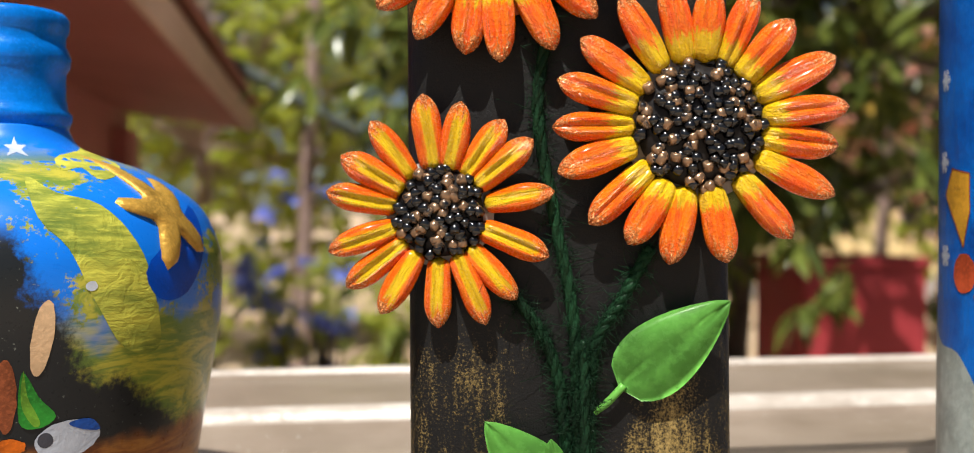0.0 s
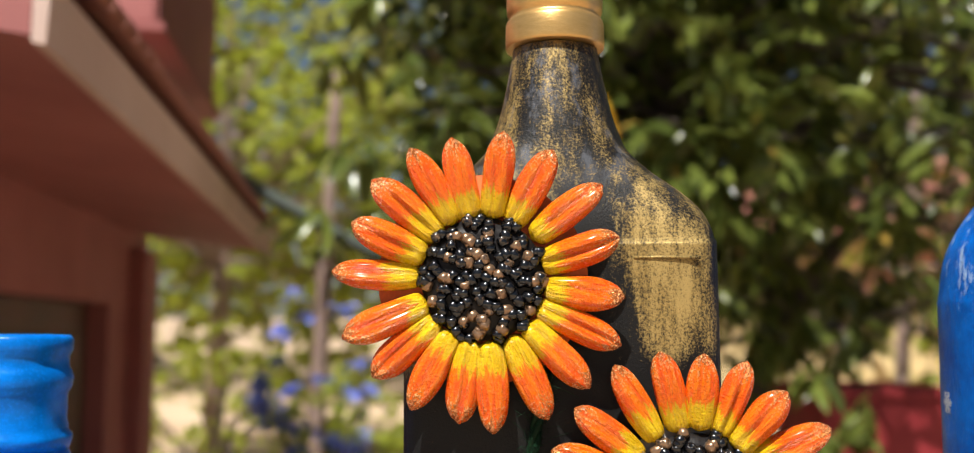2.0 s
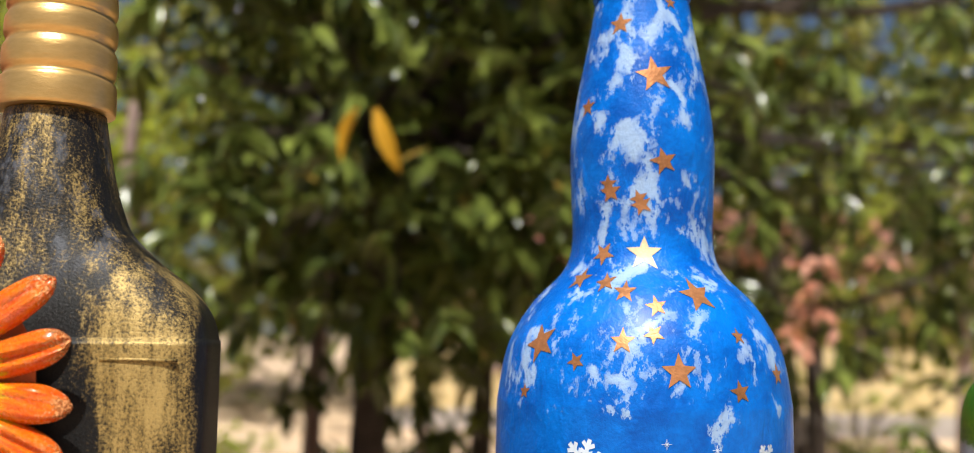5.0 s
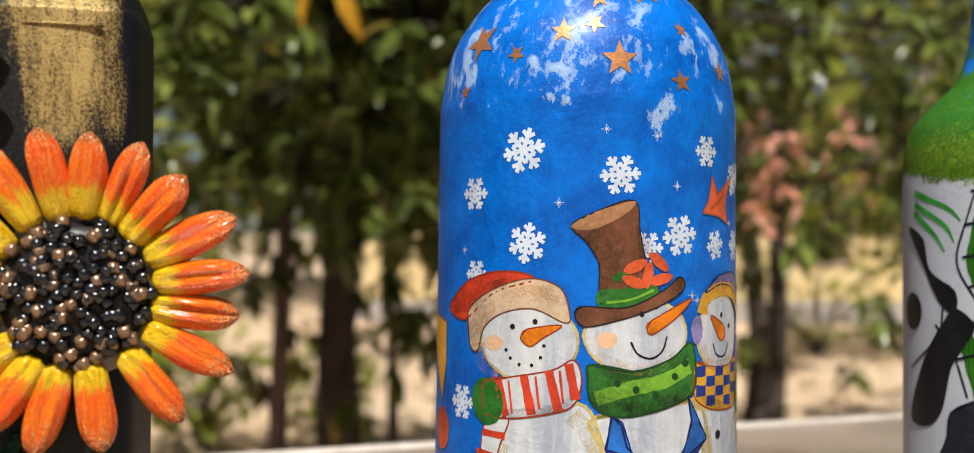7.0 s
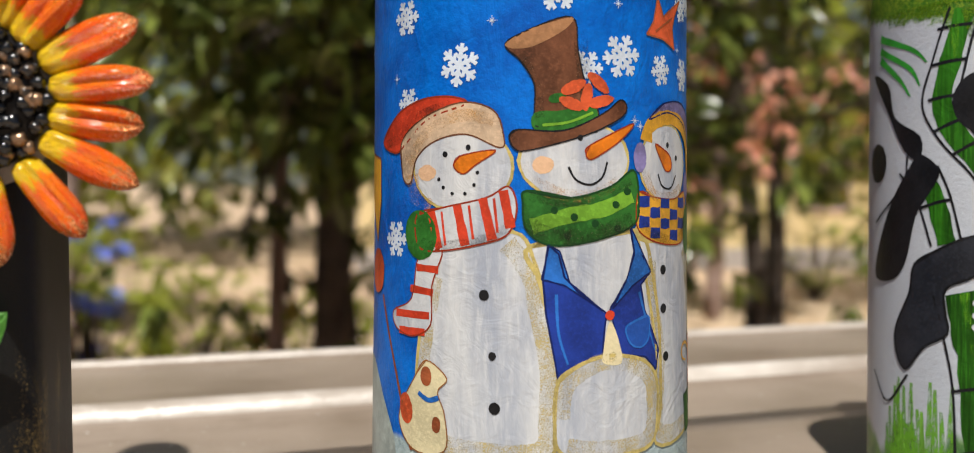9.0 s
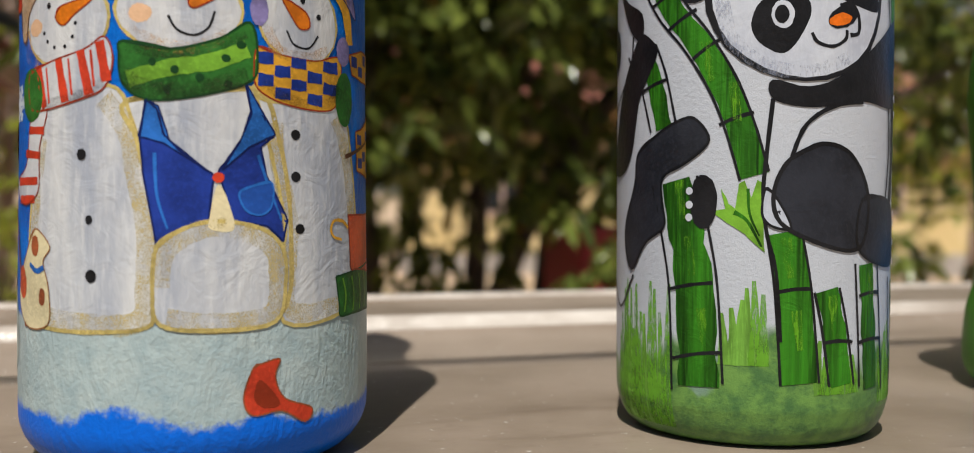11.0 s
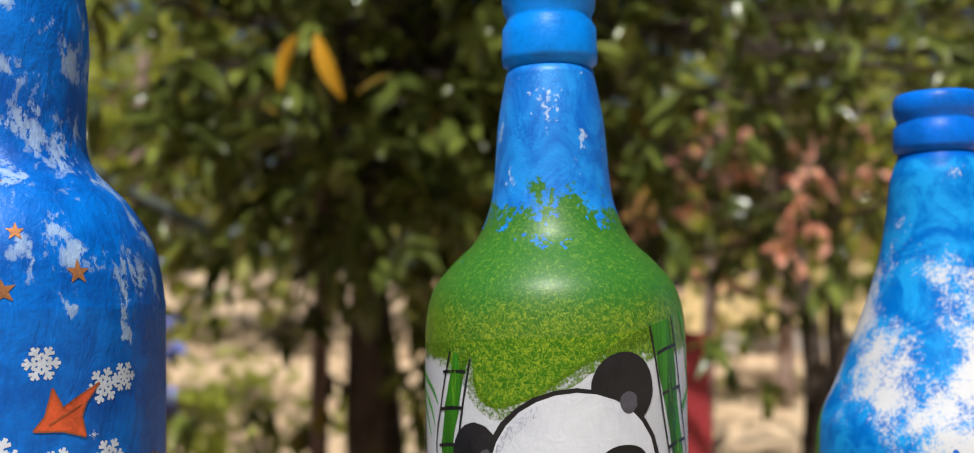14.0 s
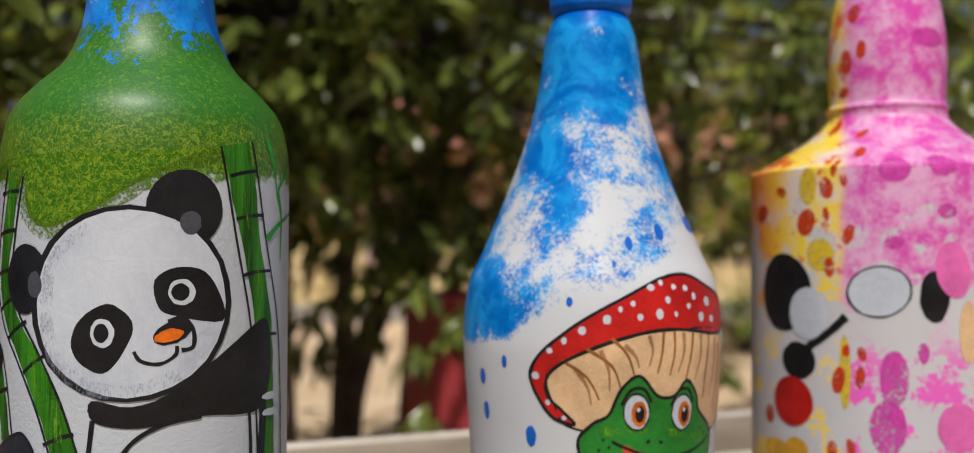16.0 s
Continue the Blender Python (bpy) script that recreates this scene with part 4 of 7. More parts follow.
def relief_star(canvas, material, at, r, turn):
    """A thick modelled starfish shape with swollen arms."""
    bm, rings = bmesh.new(), []
    k = canvas.body / (canvas.radius(at[1] / 1000) * 1000)
    for scale, height in ((1.0, 0.1), (0.97, 0.9), (0.86, 1.7), (0.6, 2.3), (0.3, 2.5)):
        ring = []
        for j in range(40):
            t = 2 * math.pi * j / 40
            arm = 0.5 + 0.5 * math.cos(5 * t)
            q = r * (0.40 + 0.60 * arm ** 1.7) * scale * (1 + 0.10 * noise.noise(Vector((math.cos(t) * 2, math.sin(t) * 2, 4))))
            w = t + radians(90 + turn) + 0.10 * math.sin(3 * t)
            a, z = (at[0] + q * math.cos(w) * k) / canvas.body, (at[1] + q * math.sin(w)) / 1000
            rr = canvas.radius(z) + height / 1000
            ring.append(bm.verts.new((rr * math.sin(a), -rr * math.cos(a), z)))
        rings.append(ring)
    for a, b in zip(rings, rings[1:]):
        for j in range(40):
            bm.faces.new((a[j], a[(j + 1) % 40], b[(j + 1) % 40], b[j]))
    bm.faces.new(rings[-1])
    part("relief_star", bm, PAINTS[material], canvas.parent, "thick gold relief star")


def flake(canvas, at, r, turn):
    """A six-armed printed snow crystal, one outline."""
    arm = [(0.19, 0.10), (0.29, 0.10), (0.42, 0.32), (0.56, 0.25), (0.47, 0.10), (0.58, 0.10), (0.74, 0.33), (0.90, 0.24), (0.80, 0.10), (1.0, 0.10)]
    arm += [(x, -y) for x, y in reversed(arm)]
    pts = []
    for k in range(6):
        t = radians(turn - 60 * k)
        c, s = math.cos(t), math.sin(t)
        pts += [(r * (x * c - y * s), r * (x * s + y * c)) for x, y in arm]
    lay(canvas, "painted_snowflake", "flake_white", [spread_round(canvas, at, pts)], 1, False)



# snowmen bottle
blob(SNOW, "painted_snowman_body", "snow_white", [(-35.9, 87.3), (-15.2, 92.1), (-9.2, 83.4), (-6.3, 71.0), (-3.6, 56.4), (-4.4, 40.3), (-5.5, 34.7), (-17.5, 33.3), (-32.7, 33.4), (-40.0, 36.0), (-43.0, 50.0), (-41.5, 66.0), (-38.5, 78.3)], 1, "gold_edge", 1.0)
stroke(SNOW, "painted_shading", "edge_stipple", [(-36.6, 80.0), (-39.6, 66.0), (-40.6, 50.0), (-37.5, 37.5), (-18.0, 35.0), (-7.2, 36.5), (-6.0, 46.0), (-5.6, 57.0), (-8.4, 71.0), (-11.0, 82.0), (-16.5, 89.0)], (5.0, 5.0), 2)
blob(SNOW, "painted_snowman_body", "snow_white", [(-10.3, 88.4), (18.3, 92.1), (25.3, 80.6), (28.6, 57.6), (25.0, 36.0), (-2.0, 36.0), (-2.7, 56.8), (-7.8, 78.5)], 1, "gold_edge", 1.3)
oval(SNOW, "painted_head_rim", "gold_edge", (-29.7, 108.5), (15.1, 11.4), 0, 2)
oval(SNOW, "painted_snowman_head", "snow_white", (-29.7, 108.5), (14.3, 10.7), 0, 3)
blob(SNOW, "painted_hat", "red", [(-60.2, 116.2), (-52.0, 123.1), (-41.4, 126.7), (-32.0, 127.0), (-27.4, 124.9), (-39.1, 121.5), (-47.5, 115.4), (-52.6, 113.0)], 3, "dark_red", 0.5)
blob(SNOW, "painted_hat_fur", "fur", [(-48.9, 106.4), (-49.8, 115.1), (-42.5, 121.0), (-29.2, 125.3), (-20.1, 123.1), (-17.4, 116.5), (-18.4, 113.5), (-27.4, 117.1), (-37.0, 115.5), (-43.2, 111.2), (-45.7, 104.7)], 4, "brown", 0.4)
blob(SNOW, "painted_carrot_nose", "carrot", [(-31.0, 109.0), (-29.2, 111.5), (-19.4, 112.9), (-24.7, 109.2), (-28.2, 106.9)], 5, "dark_red", 0.35)
oval(SNOW, "painted_eye", "black", (-33.5, 112.1), (0.8, 0.8), 0, 5)
oval(SNOW, "painted_eye", "black", (-26.8, 113.7), (0.7, 0.8), 0, 5)
oval(SNOW, "painted_dot", "black", (-35.5, 105.6), (0.5, 0.5), 0, 5)
oval(SNOW, "painted_dot", "black", (-34.1, 103.4), (0.5, 0.5), 0, 5)
oval(SNOW, "painted_dot", "black", (-31.4, 101.8), (0.5, 0.5), 0, 5)
oval(SNOW, "painted_dot", "black", (-27.7, 101.8), (0.5, 0.5), 0, 5)
oval(SNOW, "painted_dot", "black", (-25.2, 104.0), (0.5, 0.5), 0, 5)
oval(SNOW, "painted_dot", "black", (-24.3, 107.2), (0.5, 0.5), 0, 5)
oval(SNOW, "painted_cheek", "blush", (-39.5, 107.3), (3.1, 2.1), 0, 4)
blob(SNOW, "painted_scarf", "snow_white", [(-43.1, 96.1), (-34.9, 98.0), (-22.0, 100.7), (-16.2, 103.6), (-14.0, 98.3), (-16.1, 91.7), (-22.0, 89.1), (-34.8, 86.8), (-42.4, 87.8)], 4, "dark_red", 0.5)
stroke(SNOW, "painted_stripe", "red", [(-38.0, 97.1), (-35.4, 87.4)], (2.52, 2.52), 5)
stroke(SNOW, "painted_stripe", "red", [(-30.0, 98.8), (-27.6, 88.4)], (2.52, 2.52), 5)
stroke(SNOW, "painted_stripe", "red", [(-22.9, 100.6), (-20.3, 89.9)], (2.52, 2.52), 5)
stroke(SNOW, "painted_stripe", "red", [(-17.5, 102.6), (-15.6, 93.0)], (2.52, 2.52), 5)
blob(SNOW, "painted_scarf_end", "snow_white", [(-42.4, 84.9), (-34.4, 87.0), (-37.7, 77.4), (-38.1, 67.1), (-44.8, 63.7), (-51.8, 65.6), (-53.1, 69.9), (-45.1, 73.7)], 3, "dark_red", 0.4)
stroke(SNOW, "painted_stripe", "red", [(-43.1, 82.2), (-35.6, 81.8)], (2.02, 2.02), 4)
stroke(SNOW, "painted_stripe", "red", [(-45.6, 76.5), (-37.3, 75.7)], (2.02, 2.02), 4)
stroke(SNOW, "painted_stripe", "red", [(-51.8, 69.5), (-38.5, 69.5)], (2.02, 2.02), 4)
stroke(SNOW, "painted_stripe", "red", [(-50.2, 64.9), (-40.0, 65.0)], (2.02, 2.02), 4)
oval(SNOW, "painted_mitten", "green", (-41.9, 90.9), (5.7, 6.7), 10, 5)
oval(SNOW, "painted_button", "black", (-22.5, 75.7), (1.4, 1.4), 0, 4)
oval(SNOW, "painted_button", "black", (-20.2, 60.0), (1.0, 1.1), 0, 4)
oval(SNOW, "painted_button", "black", (-19.6, 46.6), (1.5, 1.6), 0, 4)
blob(SNOW, "painted_top_hat", "brown", [(-17.1, 139.9), (-10.6, 143.6), (-0.0, 146.7), (1.6, 138.1), (3.9, 128.2), (6.7, 121.3), (-8.8, 118.8), (-9.6, 123.1), (-9.7, 129.7), (-13.0, 135.4)], 3, "black", 0.4)
blob(SNOW, "painted_hat_crown", "tan", [(-17.1, 139.9), (-10.6, 143.6), (-0.0, 146.7), (-1.9, 143.6), (-9.2, 139.5), (-14.2, 138.6)], 4)
blob(SNOW, "painted_hat_band", "green", [(-9.6, 122.3), (-2.1, 123.1), (4.9, 125.2), (6.7, 120.9), (-1.3, 118.2), (-9.5, 118.1)], 4)
oval(SNOW, "painted_head_rim", "gold_edge", (1.4, 110.3), (15.3, 10.6), 0, 2)
oval(SNOW, "painted_snowman_head", "snow_white", (1.4, 110.3), (14.5, 9.9), 0, 3)
blob(SNOW, "painted_hat_brim", "brown", [(-16.0, 116.5), (-13.7, 118.1), (-2.1, 117.9), (8.6, 122.5), (13.6, 126.1), (15.7, 124.3), (13.6, 121.4), (4.0, 116.9), (-10.4, 112.9), (-14.5, 113.2)], 5, "black", 0.4)
oval(SNOW, "painted_flower_petal", "poinsettia", (0.4, 129.0), (3.5, 1.5), 25, 6)
oval(SNOW, "painted_flower_petal", "poinsettia", (7.2, 130.3), (3.8, 1.5), -40, 6)
oval(SNOW, "painted_flower_petal", "poinsettia", (-0.1, 124.8), (3.5, 1.5), -20, 6)
oval(SNOW, "painted_flower_petal", "poinsettia", (7.8, 125.5), (3.8, 1.5), 15, 6)
oval(SNOW, "painted_flower_petal", "poinsettia", (3.9, 126.5), (3.6, 1.5), 80, 6)
oval(SNOW, "painted_leaf", "green", (-3.8, 126.1), (2.4, 1.2), 10, 5)
blob(SNOW, "painted_carrot_nose", "carrot", [(3.7, 111.9), (4.9, 114.3), (17.8, 120.2), (13.7, 115.7), (6.8, 111.3), (4.6, 110.6)], 5, "dark_red", 0.35)
oval(SNOW, "painted_eye", "black", (2.2, 116.1), (0.7, 0.8), 0, 5)
oval(SNOW, "painted_eye", "black", (6.4, 118.1), (0.7, 0.8), 0, 5)
stroke(SNOW, "painted_smile", "black", [(-0.9, 108.6), (1.1, 105.3), (5.0, 104.1), (8.3, 106.1), (9.7, 110.0)], (0.59, 0.59), 5)
oval(SNOW, "painted_cheek", "blush", (-7.4, 109.1), (2.8, 2.3), 0, 4)
blob(SNOW, "painted_scarf", "green", [(-11.5, 102.5), (-0.3, 100.7), (10.7, 103.6), (18.1, 108.0), (19.9, 99.8), (18.2, 93.8), (6.9, 89.9), (-5.3, 88.6), (-11.5, 92.5), (-12.5, 99.2)], 4, "dark_green", 0.6)
stroke(SNOW, "painted_fold", "light_green", [(-10.3, 93.4), (-0.3, 96.3), (8.8, 97.9), (17.5, 101.5)], (4.03, 4.03), 5)
oval(SNOW, "painted_dot", "dark_green", (-4.5, 97.5), (0.9, 1.0), 0, 6)
oval(SNOW, "painted_dot", "dark_green", (0.6, 95.8), (1.0, 1.0), 0, 6)
oval(SNOW, "painted_dot", "dark_green", (6.3, 94.1), (1.0, 1.0), 0, 6)
oval(SNOW, "painted_dot", "dark_green", (12.3, 99.0), (1.1, 1.0), 0, 6)
oval(SNOW, "painted_dot", "dark_green", (-1.1, 90.9), (0.9, 1.0), 0, 6)
oval(SNOW, "painted_dot", "dark_green", (15.9, 102.4), (1.2, 1.0), 0, 6)
oval(SNOW, "painted_dot", "dark_green", (12.8, 92.8), (1.1, 1.0), 0, 6)
panel(SNOW, "painted_vest", "navy", [(-6.1, 88.8), (-7.4, 79.7), (-6.6, 71.0), (-3.4, 53.8), (1.0, 57.6), (8.2, 60.0), (9.4, 70.8), (1.7, 76.6), (-1.9, 80.5), (-3.4, 86.3)], 3, "dark_blue", 0.5)
panel(SNOW, "painted_vest", "navy", [(16.9, 93.4), (18.2, 86.7), (16.1, 80.0), (10.6, 71.8), (13.7, 59.9), (22.2, 58.6), (26.4, 54.9), (27.6, 60.2), (22.1, 71.0), (20.7, 77.8), (23.9, 80.9)], 3, "dark_blue", 0.5)
panel(SNOW, "painted_lapel", "mid_blue", [(-5.8, 88.8), (-7.7, 80.0), (-1.9, 78.3), (7.6, 72.2), (-0.5, 79.1), (-3.1, 87.0)], 4, "dark_blue", 0.4)
panel(SNOW, "painted_lapel", "mid_blue", [(17.2, 93.0), (24.3, 81.2), (17.8, 77.8), (11.4, 72.1), (15.6, 79.2), (18.4, 86.0)], 4, "dark_blue", 0.4)
oval(SNOW, "painted_button", "red", (10.5, 70.3), (1.4, 1.3), 0, 6)
blob(SNOW, "painted_pocket", "pocket_blue", [(15.8, 67.3), (23.1, 69.5), (23.5, 64.1), (21.3, 61.6), (18.3, 61.7), (16.2, 63.6)], 5, "mid_blue", 0.5)

blob(SNOW, "painted_snowman_belly", "snow_white", [(-3.4, 53.8), (1.7, 57.6), (8.2, 59.7), (15.4, 59.4), (22.2, 57.3), (26.4, 52.6), (27.0, 44.8), (24.2, 35.1), (9.2, 33.7), (-2.6, 35.2), (-4.4, 43.2)], 5, "gold_edge", 1.0)
stroke(SNOW, "painted_shading", "edge_stipple", [(-2.6, 44.0), (-1.2, 52.5), (7.0, 58.0), (15.4, 57.6), (23.5, 53.0), (24.8, 44.0), (22.8, 37.0), (9.2, 35.5), (-1.2, 37.0)], (4.5, 4.5), 6)
blob(SNOW, "painted_tie", "cream", [(10.5, 68.8), (8.6, 61.3), (8.6, 58.0), (13.9, 57.6), (13.4, 62.7)], 6)
blob(SNOW, "painted_pale_shape", "cream", [(-44.0, 52.0), (-39.4, 57.7), (-32.7, 53.5), (-35.5, 49.6), (-33.3, 43.7), (-33.4, 34.3), (-44.1, 33.4), (-50.0, 41.3)], 4, "gill_brown", 0.35)
oval(SNOW, "painted_rust_shape", "rust", (-39.4, 53.4), (1.9, 2.6), 0, 5)
oval(SNOW, "painted_rust_shape", "poinsettia", (-46.8, 44.0), (2.6, 4.2), 10, 5)
oval(SNOW, "painted_rust_shape", "rust", (-36.0, 40.9), (1.4, 2.2), 0, 5)
stroke(SNOW, "painted_collar", "mid_blue", [(-42.0, 48.8), (-38.5, 47.2), (-35.2, 48.2)], (1.3, 1.3), 6)
stroke(SNOW, "painted_broom_stick", "rust", [(-60.1, 73.6), (-51.7, 53.2), (-44.7, 32.9)], (1.01, 1.01), 4)
oval(SNOW, "painted_broom_head", "poinsettia", (-65.0, 80.1), (5.5, 6.4), 0, 4)
blob(SNOW, "painted_snowman_body", "snow_white", [(19.0, 92.8), (22.7, 89.3), (46.0, 89.5), (51.9, 77.4), (55.0, 56.3), (54.9, 42.4), (45.7, 35.5), (26.5, 34.8), (26.3, 51.5), (26.9, 59.4), (23.2, 77.0)], 2, "gold_edge", 1.0)
stroke(SNOW, "painted_shading", "edge_stipple", [(24.2, 84.0), (25.2, 74.0), (28.4, 60.0), (28.0, 50.0), (28.6, 37.5), (44.5, 38.0), (52.4, 43.5), (52.4, 56.3), (49.2, 76.4), (44.0, 86.5)], (4.6, 4.6), 3)
oval(SNOW, "painted_head_rim", "gold_edge", (32.4, 109.9), (12.6, 11.1), 0, 3)
oval(SNOW, "painted_snowman_head", "snow_white", (32.4, 109.9), (11.8, 10.4), 0, 4)
stroke(SNOW, "painted_hat_cuff", "amber", [(22.7, 115.8), (24.3, 120.0), (32.3, 122.6), (42.2, 121.0), (49.0, 115.4), (51.3, 106.7)], (4.03, 4.03), 5)
blob(SNOW, "painted_cap", "lilac", [(23.7, 121.6), (30.2, 126.2), (42.2, 127.0), (51.9, 121.4), (55.2, 114.0), (49.0, 117.6), (42.2, 122.0), (32.3, 123.9)], 4, "dark_blue", 0.4)
blob(SNOW, "painted_carrot_nose", "carrot", [(26.4, 115.2), (33.2, 112.5), (34.5, 108.9), (31.6, 108.0), (29.2, 110.4)], 5, "dark_red", 0.35)
oval(SNOW, "painted_eye", "black", (32.3, 115.1), (0.7, 0.8), 0, 5)
oval(SNOW, "painted_eye", "black", (37.6, 111.8), (0.8, 0.8), 0, 5)
stroke(SNOW, "painted_smile", "black", [(27.6, 107.2), (29.7, 103.9), (34.2, 103.5), (37.4, 107.0)], (0.54, 0.54), 5)
blob(SNOW, "painted_scarf", "amber", [(20.2, 102.4), (25.6, 101.0), (36.1, 100.5), (45.9, 102.4), (46.0, 94.2), (42.2, 88.5), (28.9, 88.5), (20.2, 91.9), (19.0, 97.7)], 4, "dark_red", 0.4)
stroke(SNOW, "painted_check", "navy", [(20.0, 99.8), (22.0, 99.8), (24.0, 99.8)], (2.86, 2.86), 5)
stroke(SNOW, "painted_check", "navy", [(20.0, 94.5), (22.0, 94.4), (24.0, 94.4)], (2.86, 2.86), 5)
stroke(SNOW, "painted_check", "navy", [(24.3, 96.9), (26.4, 96.8), (28.6, 96.9)], (2.86, 2.86), 5)
stroke(SNOW, "painted_check", "navy", [(24.4, 91.5), (26.4, 91.4), (28.6, 91.4)], (2.86, 2.86), 5)
stroke(SNOW, "painted_check", "navy", [(28.9, 99.4), (31.1, 99.3), (33.4, 99.3)], (2.86, 2.86), 5)
stroke(SNOW, "painted_check", "navy", [(28.9, 93.9), (31.1, 93.8), (33.5, 93.8)], (2.86, 2.86), 5)
stroke(SNOW, "painted_check", "navy", [(33.8, 96.3), (36.3, 96.2), (38.8, 96.2)], (2.86, 2.86), 5)
stroke(SNOW, "painted_check", "navy", [(33.8, 90.8), (36.3, 90.6), (38.8, 90.5)], (2.86, 2.86), 5)
stroke(SNOW, "painted_check", "navy", [(39.2, 99.6), (42.0, 99.4), (45.0, 99.6)], (2.86, 2.86), 5)
stroke(SNOW, "painted_check", "navy", [(39.2, 94.0), (42.0, 93.7), (45.0, 93.8)], (2.86, 2.86), 5)
oval(SNOW, "painted_mitten", "green", (48.3, 91.8), (4.3, 7.2), 0, 6)
oval(SNOW, "painted_button", "black", (30.1, 81.4), (1.4, 1.3), 0, 4)
oval(SNOW, "painted_button", "black", (30.1, 70.9), (1.4, 1.3), 0, 4)
oval(SNOW, "painted_button", "black", (31.2, 57.8), (1.4, 1.3), 0, 4)
panel(SNOW, "painted_parcel", "poinsettia", [(49.8, 61.3), (65.6, 61.3), (66.1, 45.6), (51.1, 46.9)], 5, "dark_red", 0.5)
panel(SNOW, "painted_parcel", "green", [(43.8, 45.1), (66.1, 47.7), (67.4, 35.2), (45.7, 34.7)], 4, "dark_green", 0.6)
for k in range(4):
    stroke(SNOW, "painted_stripe", "light_green", [(47.5 + 4.6 * k, 35.6), (48.3 + 4.6 * k, 40.0), (46.8 + 4.8 * k, 44.6 + 0.4 * k)], (0.7, 0.7), 6)
stroke(SNOW, "painted_ribbon_curl", "amber", [(49.7, 57.8), (47.1, 59.6), (43.2, 59.8), (41.8, 57.6), (43.0, 55.6), (46.4, 54.8)], (0.9, 0.7), 6)
panel(SNOW, "painted_scarf_end", "amber", [(50.8, 104.0), (60.5, 106.4), (73.6, 106.3), (76.0, 98.2), (60.5, 98.0), (52.9, 99.0)], 3, "dark_red", 0.4)
panel(SNOW, "painted_scarf_end", "amber", [(55.2, 83.8), (60.4, 84.9), (73.0, 90.1), (75.0, 79.8), (71.0, 70.8), (56.1, 73.4)], 3, "dark_red", 0.4)
for a, z in ((54.5, 102.6), (59.5, 100.6), (64.5, 104.2), (69.0, 100.4), (58.5, 81.8), (63.5, 77.5), (68.0, 83.5), (59.0, 75.4), (69.0, 74.5)):
    panel(SNOW, "painted_check", "navy", [(a - 2.0, z - 1.4), (a + 2.0, z - 1.4), (a + 2.0, z + 1.4), (a - 2.0, z + 1.4)], 4)
stroke(SNOW, "painted_twig", "brown", [(48.5, 76.7), (57.0, 79.0), (65.9, 81.7)], (1.2, 0.7), 6)
oval(SNOW, "painted_ear_muff", "lilac", (20.3, 111.4), (2.3, 4.0), 0, 6)
oval(SNOW, "painted_ear_muff", "lilac", (47.8, 104.4), (3.2, 3.8), 0, 6)
for k in range(7):
    stroke(SNOW, "painted_tassel", "amber", [(57.6, 126.4), (58.5 + 0.7 * k, 130.0 + 0.3 * k), (57.6 + 1.5 * k, 133.6 - 0.5 * abs(k - 3))], (0.6, 0.25), 4)
for a, z in ((18.5, 121.0), (-7.8, 166.0), (6.5, 164.5), (-52.0, 133.0), (20.5, 119.6), (38.5, 141.5), (-20.5, 146.0), (13.0, 151.0)):
    for turn in (0, 45, 90, 135):
        c, q = math.cos(radians(turn)), math.sin(radians(turn))
        k = 1.4 if turn % 90 == 0 else 0.8
        stroke(SNOW, "painted_twinkle", "flake_white", [(a - k * c, z - k * q), (a, z), (a + k * c, z + k * q)], (0.16, 0.16), 2)
blob(SNOW, "painted_snow_bank", "snow_bank", [(-92.0, 58.9), (-78.5, 56.0), (-68.0, 54.5), (-60.0, 46.0), (-52.0, 33.0), (-55.0, 22.0), (-75.0, 18.0), (-92.0, 18.0)], 1)
panel(SNOW, "painted_carrot", "amber", [(-71.9, 113.7), (-62.6, 111.6), (-62.3, 99.9), (-65.4, 88.5), (-69.9, 96.0), (-76.7, 105.2)], 3, "rust", 0.5)
panel(SNOW, "painted_rust_shape", "poinsettia", [(22.7, 144.0), (25.5, 147.6), (27.3, 154.6), (30.0, 149.6), (35.0, 152.6), (40.0, 155.2), (36.2, 150.2), (35.0, 147.0), (36.2, 141.4), (30.0, 143.4)], 3, "rust", 0.5)
stroke(SNOW, "painted_fold", "rust", [(26.4, 145.2), (30.2, 147.4), (35.0, 150.0)], (0.6, 0.3), 5)
blob(SNOW, "painted_red_shape", "red", [(18.6, 24.0), (20.6, 24.9), (25.4, 25.7), (24.2, 21.5), (26.8, 15.8), (34.8, 12.3), (32.7, 9.1), (25.9, 12.8), (18.6, 12.4), (16.3, 16.9)], 3, "rust", 0.4)
blob(SNOW, "painted_wing", "dark_red", [(20.0, 21.0), (22.6, 19.0), (25.4, 14.6), (21.4, 14.0), (18.8, 16.6)], 5)
flake(SNOW, (41.5, 154.3), 5.0, 10)
flake(SNOW, (43.3, 135.1), 5.0, 0)
flake(SNOW, (-30.8, 160.5), 6.4, 12)
flake(SNOW, (-3.9, 153.7), 5.7, 5)
flake(SNOW, (-47.6, 149.0), 5.0, 0)
flake(SNOW, (-29.5, 135.0), 5.7, 20)
flake(SNOW, (14.2, 137.5), 5.9, 8)
flake(SNOW, (24.6, 161.3), 4.8, 0)
flake(SNOW, (29.0, 135.0), 4.4, 10)
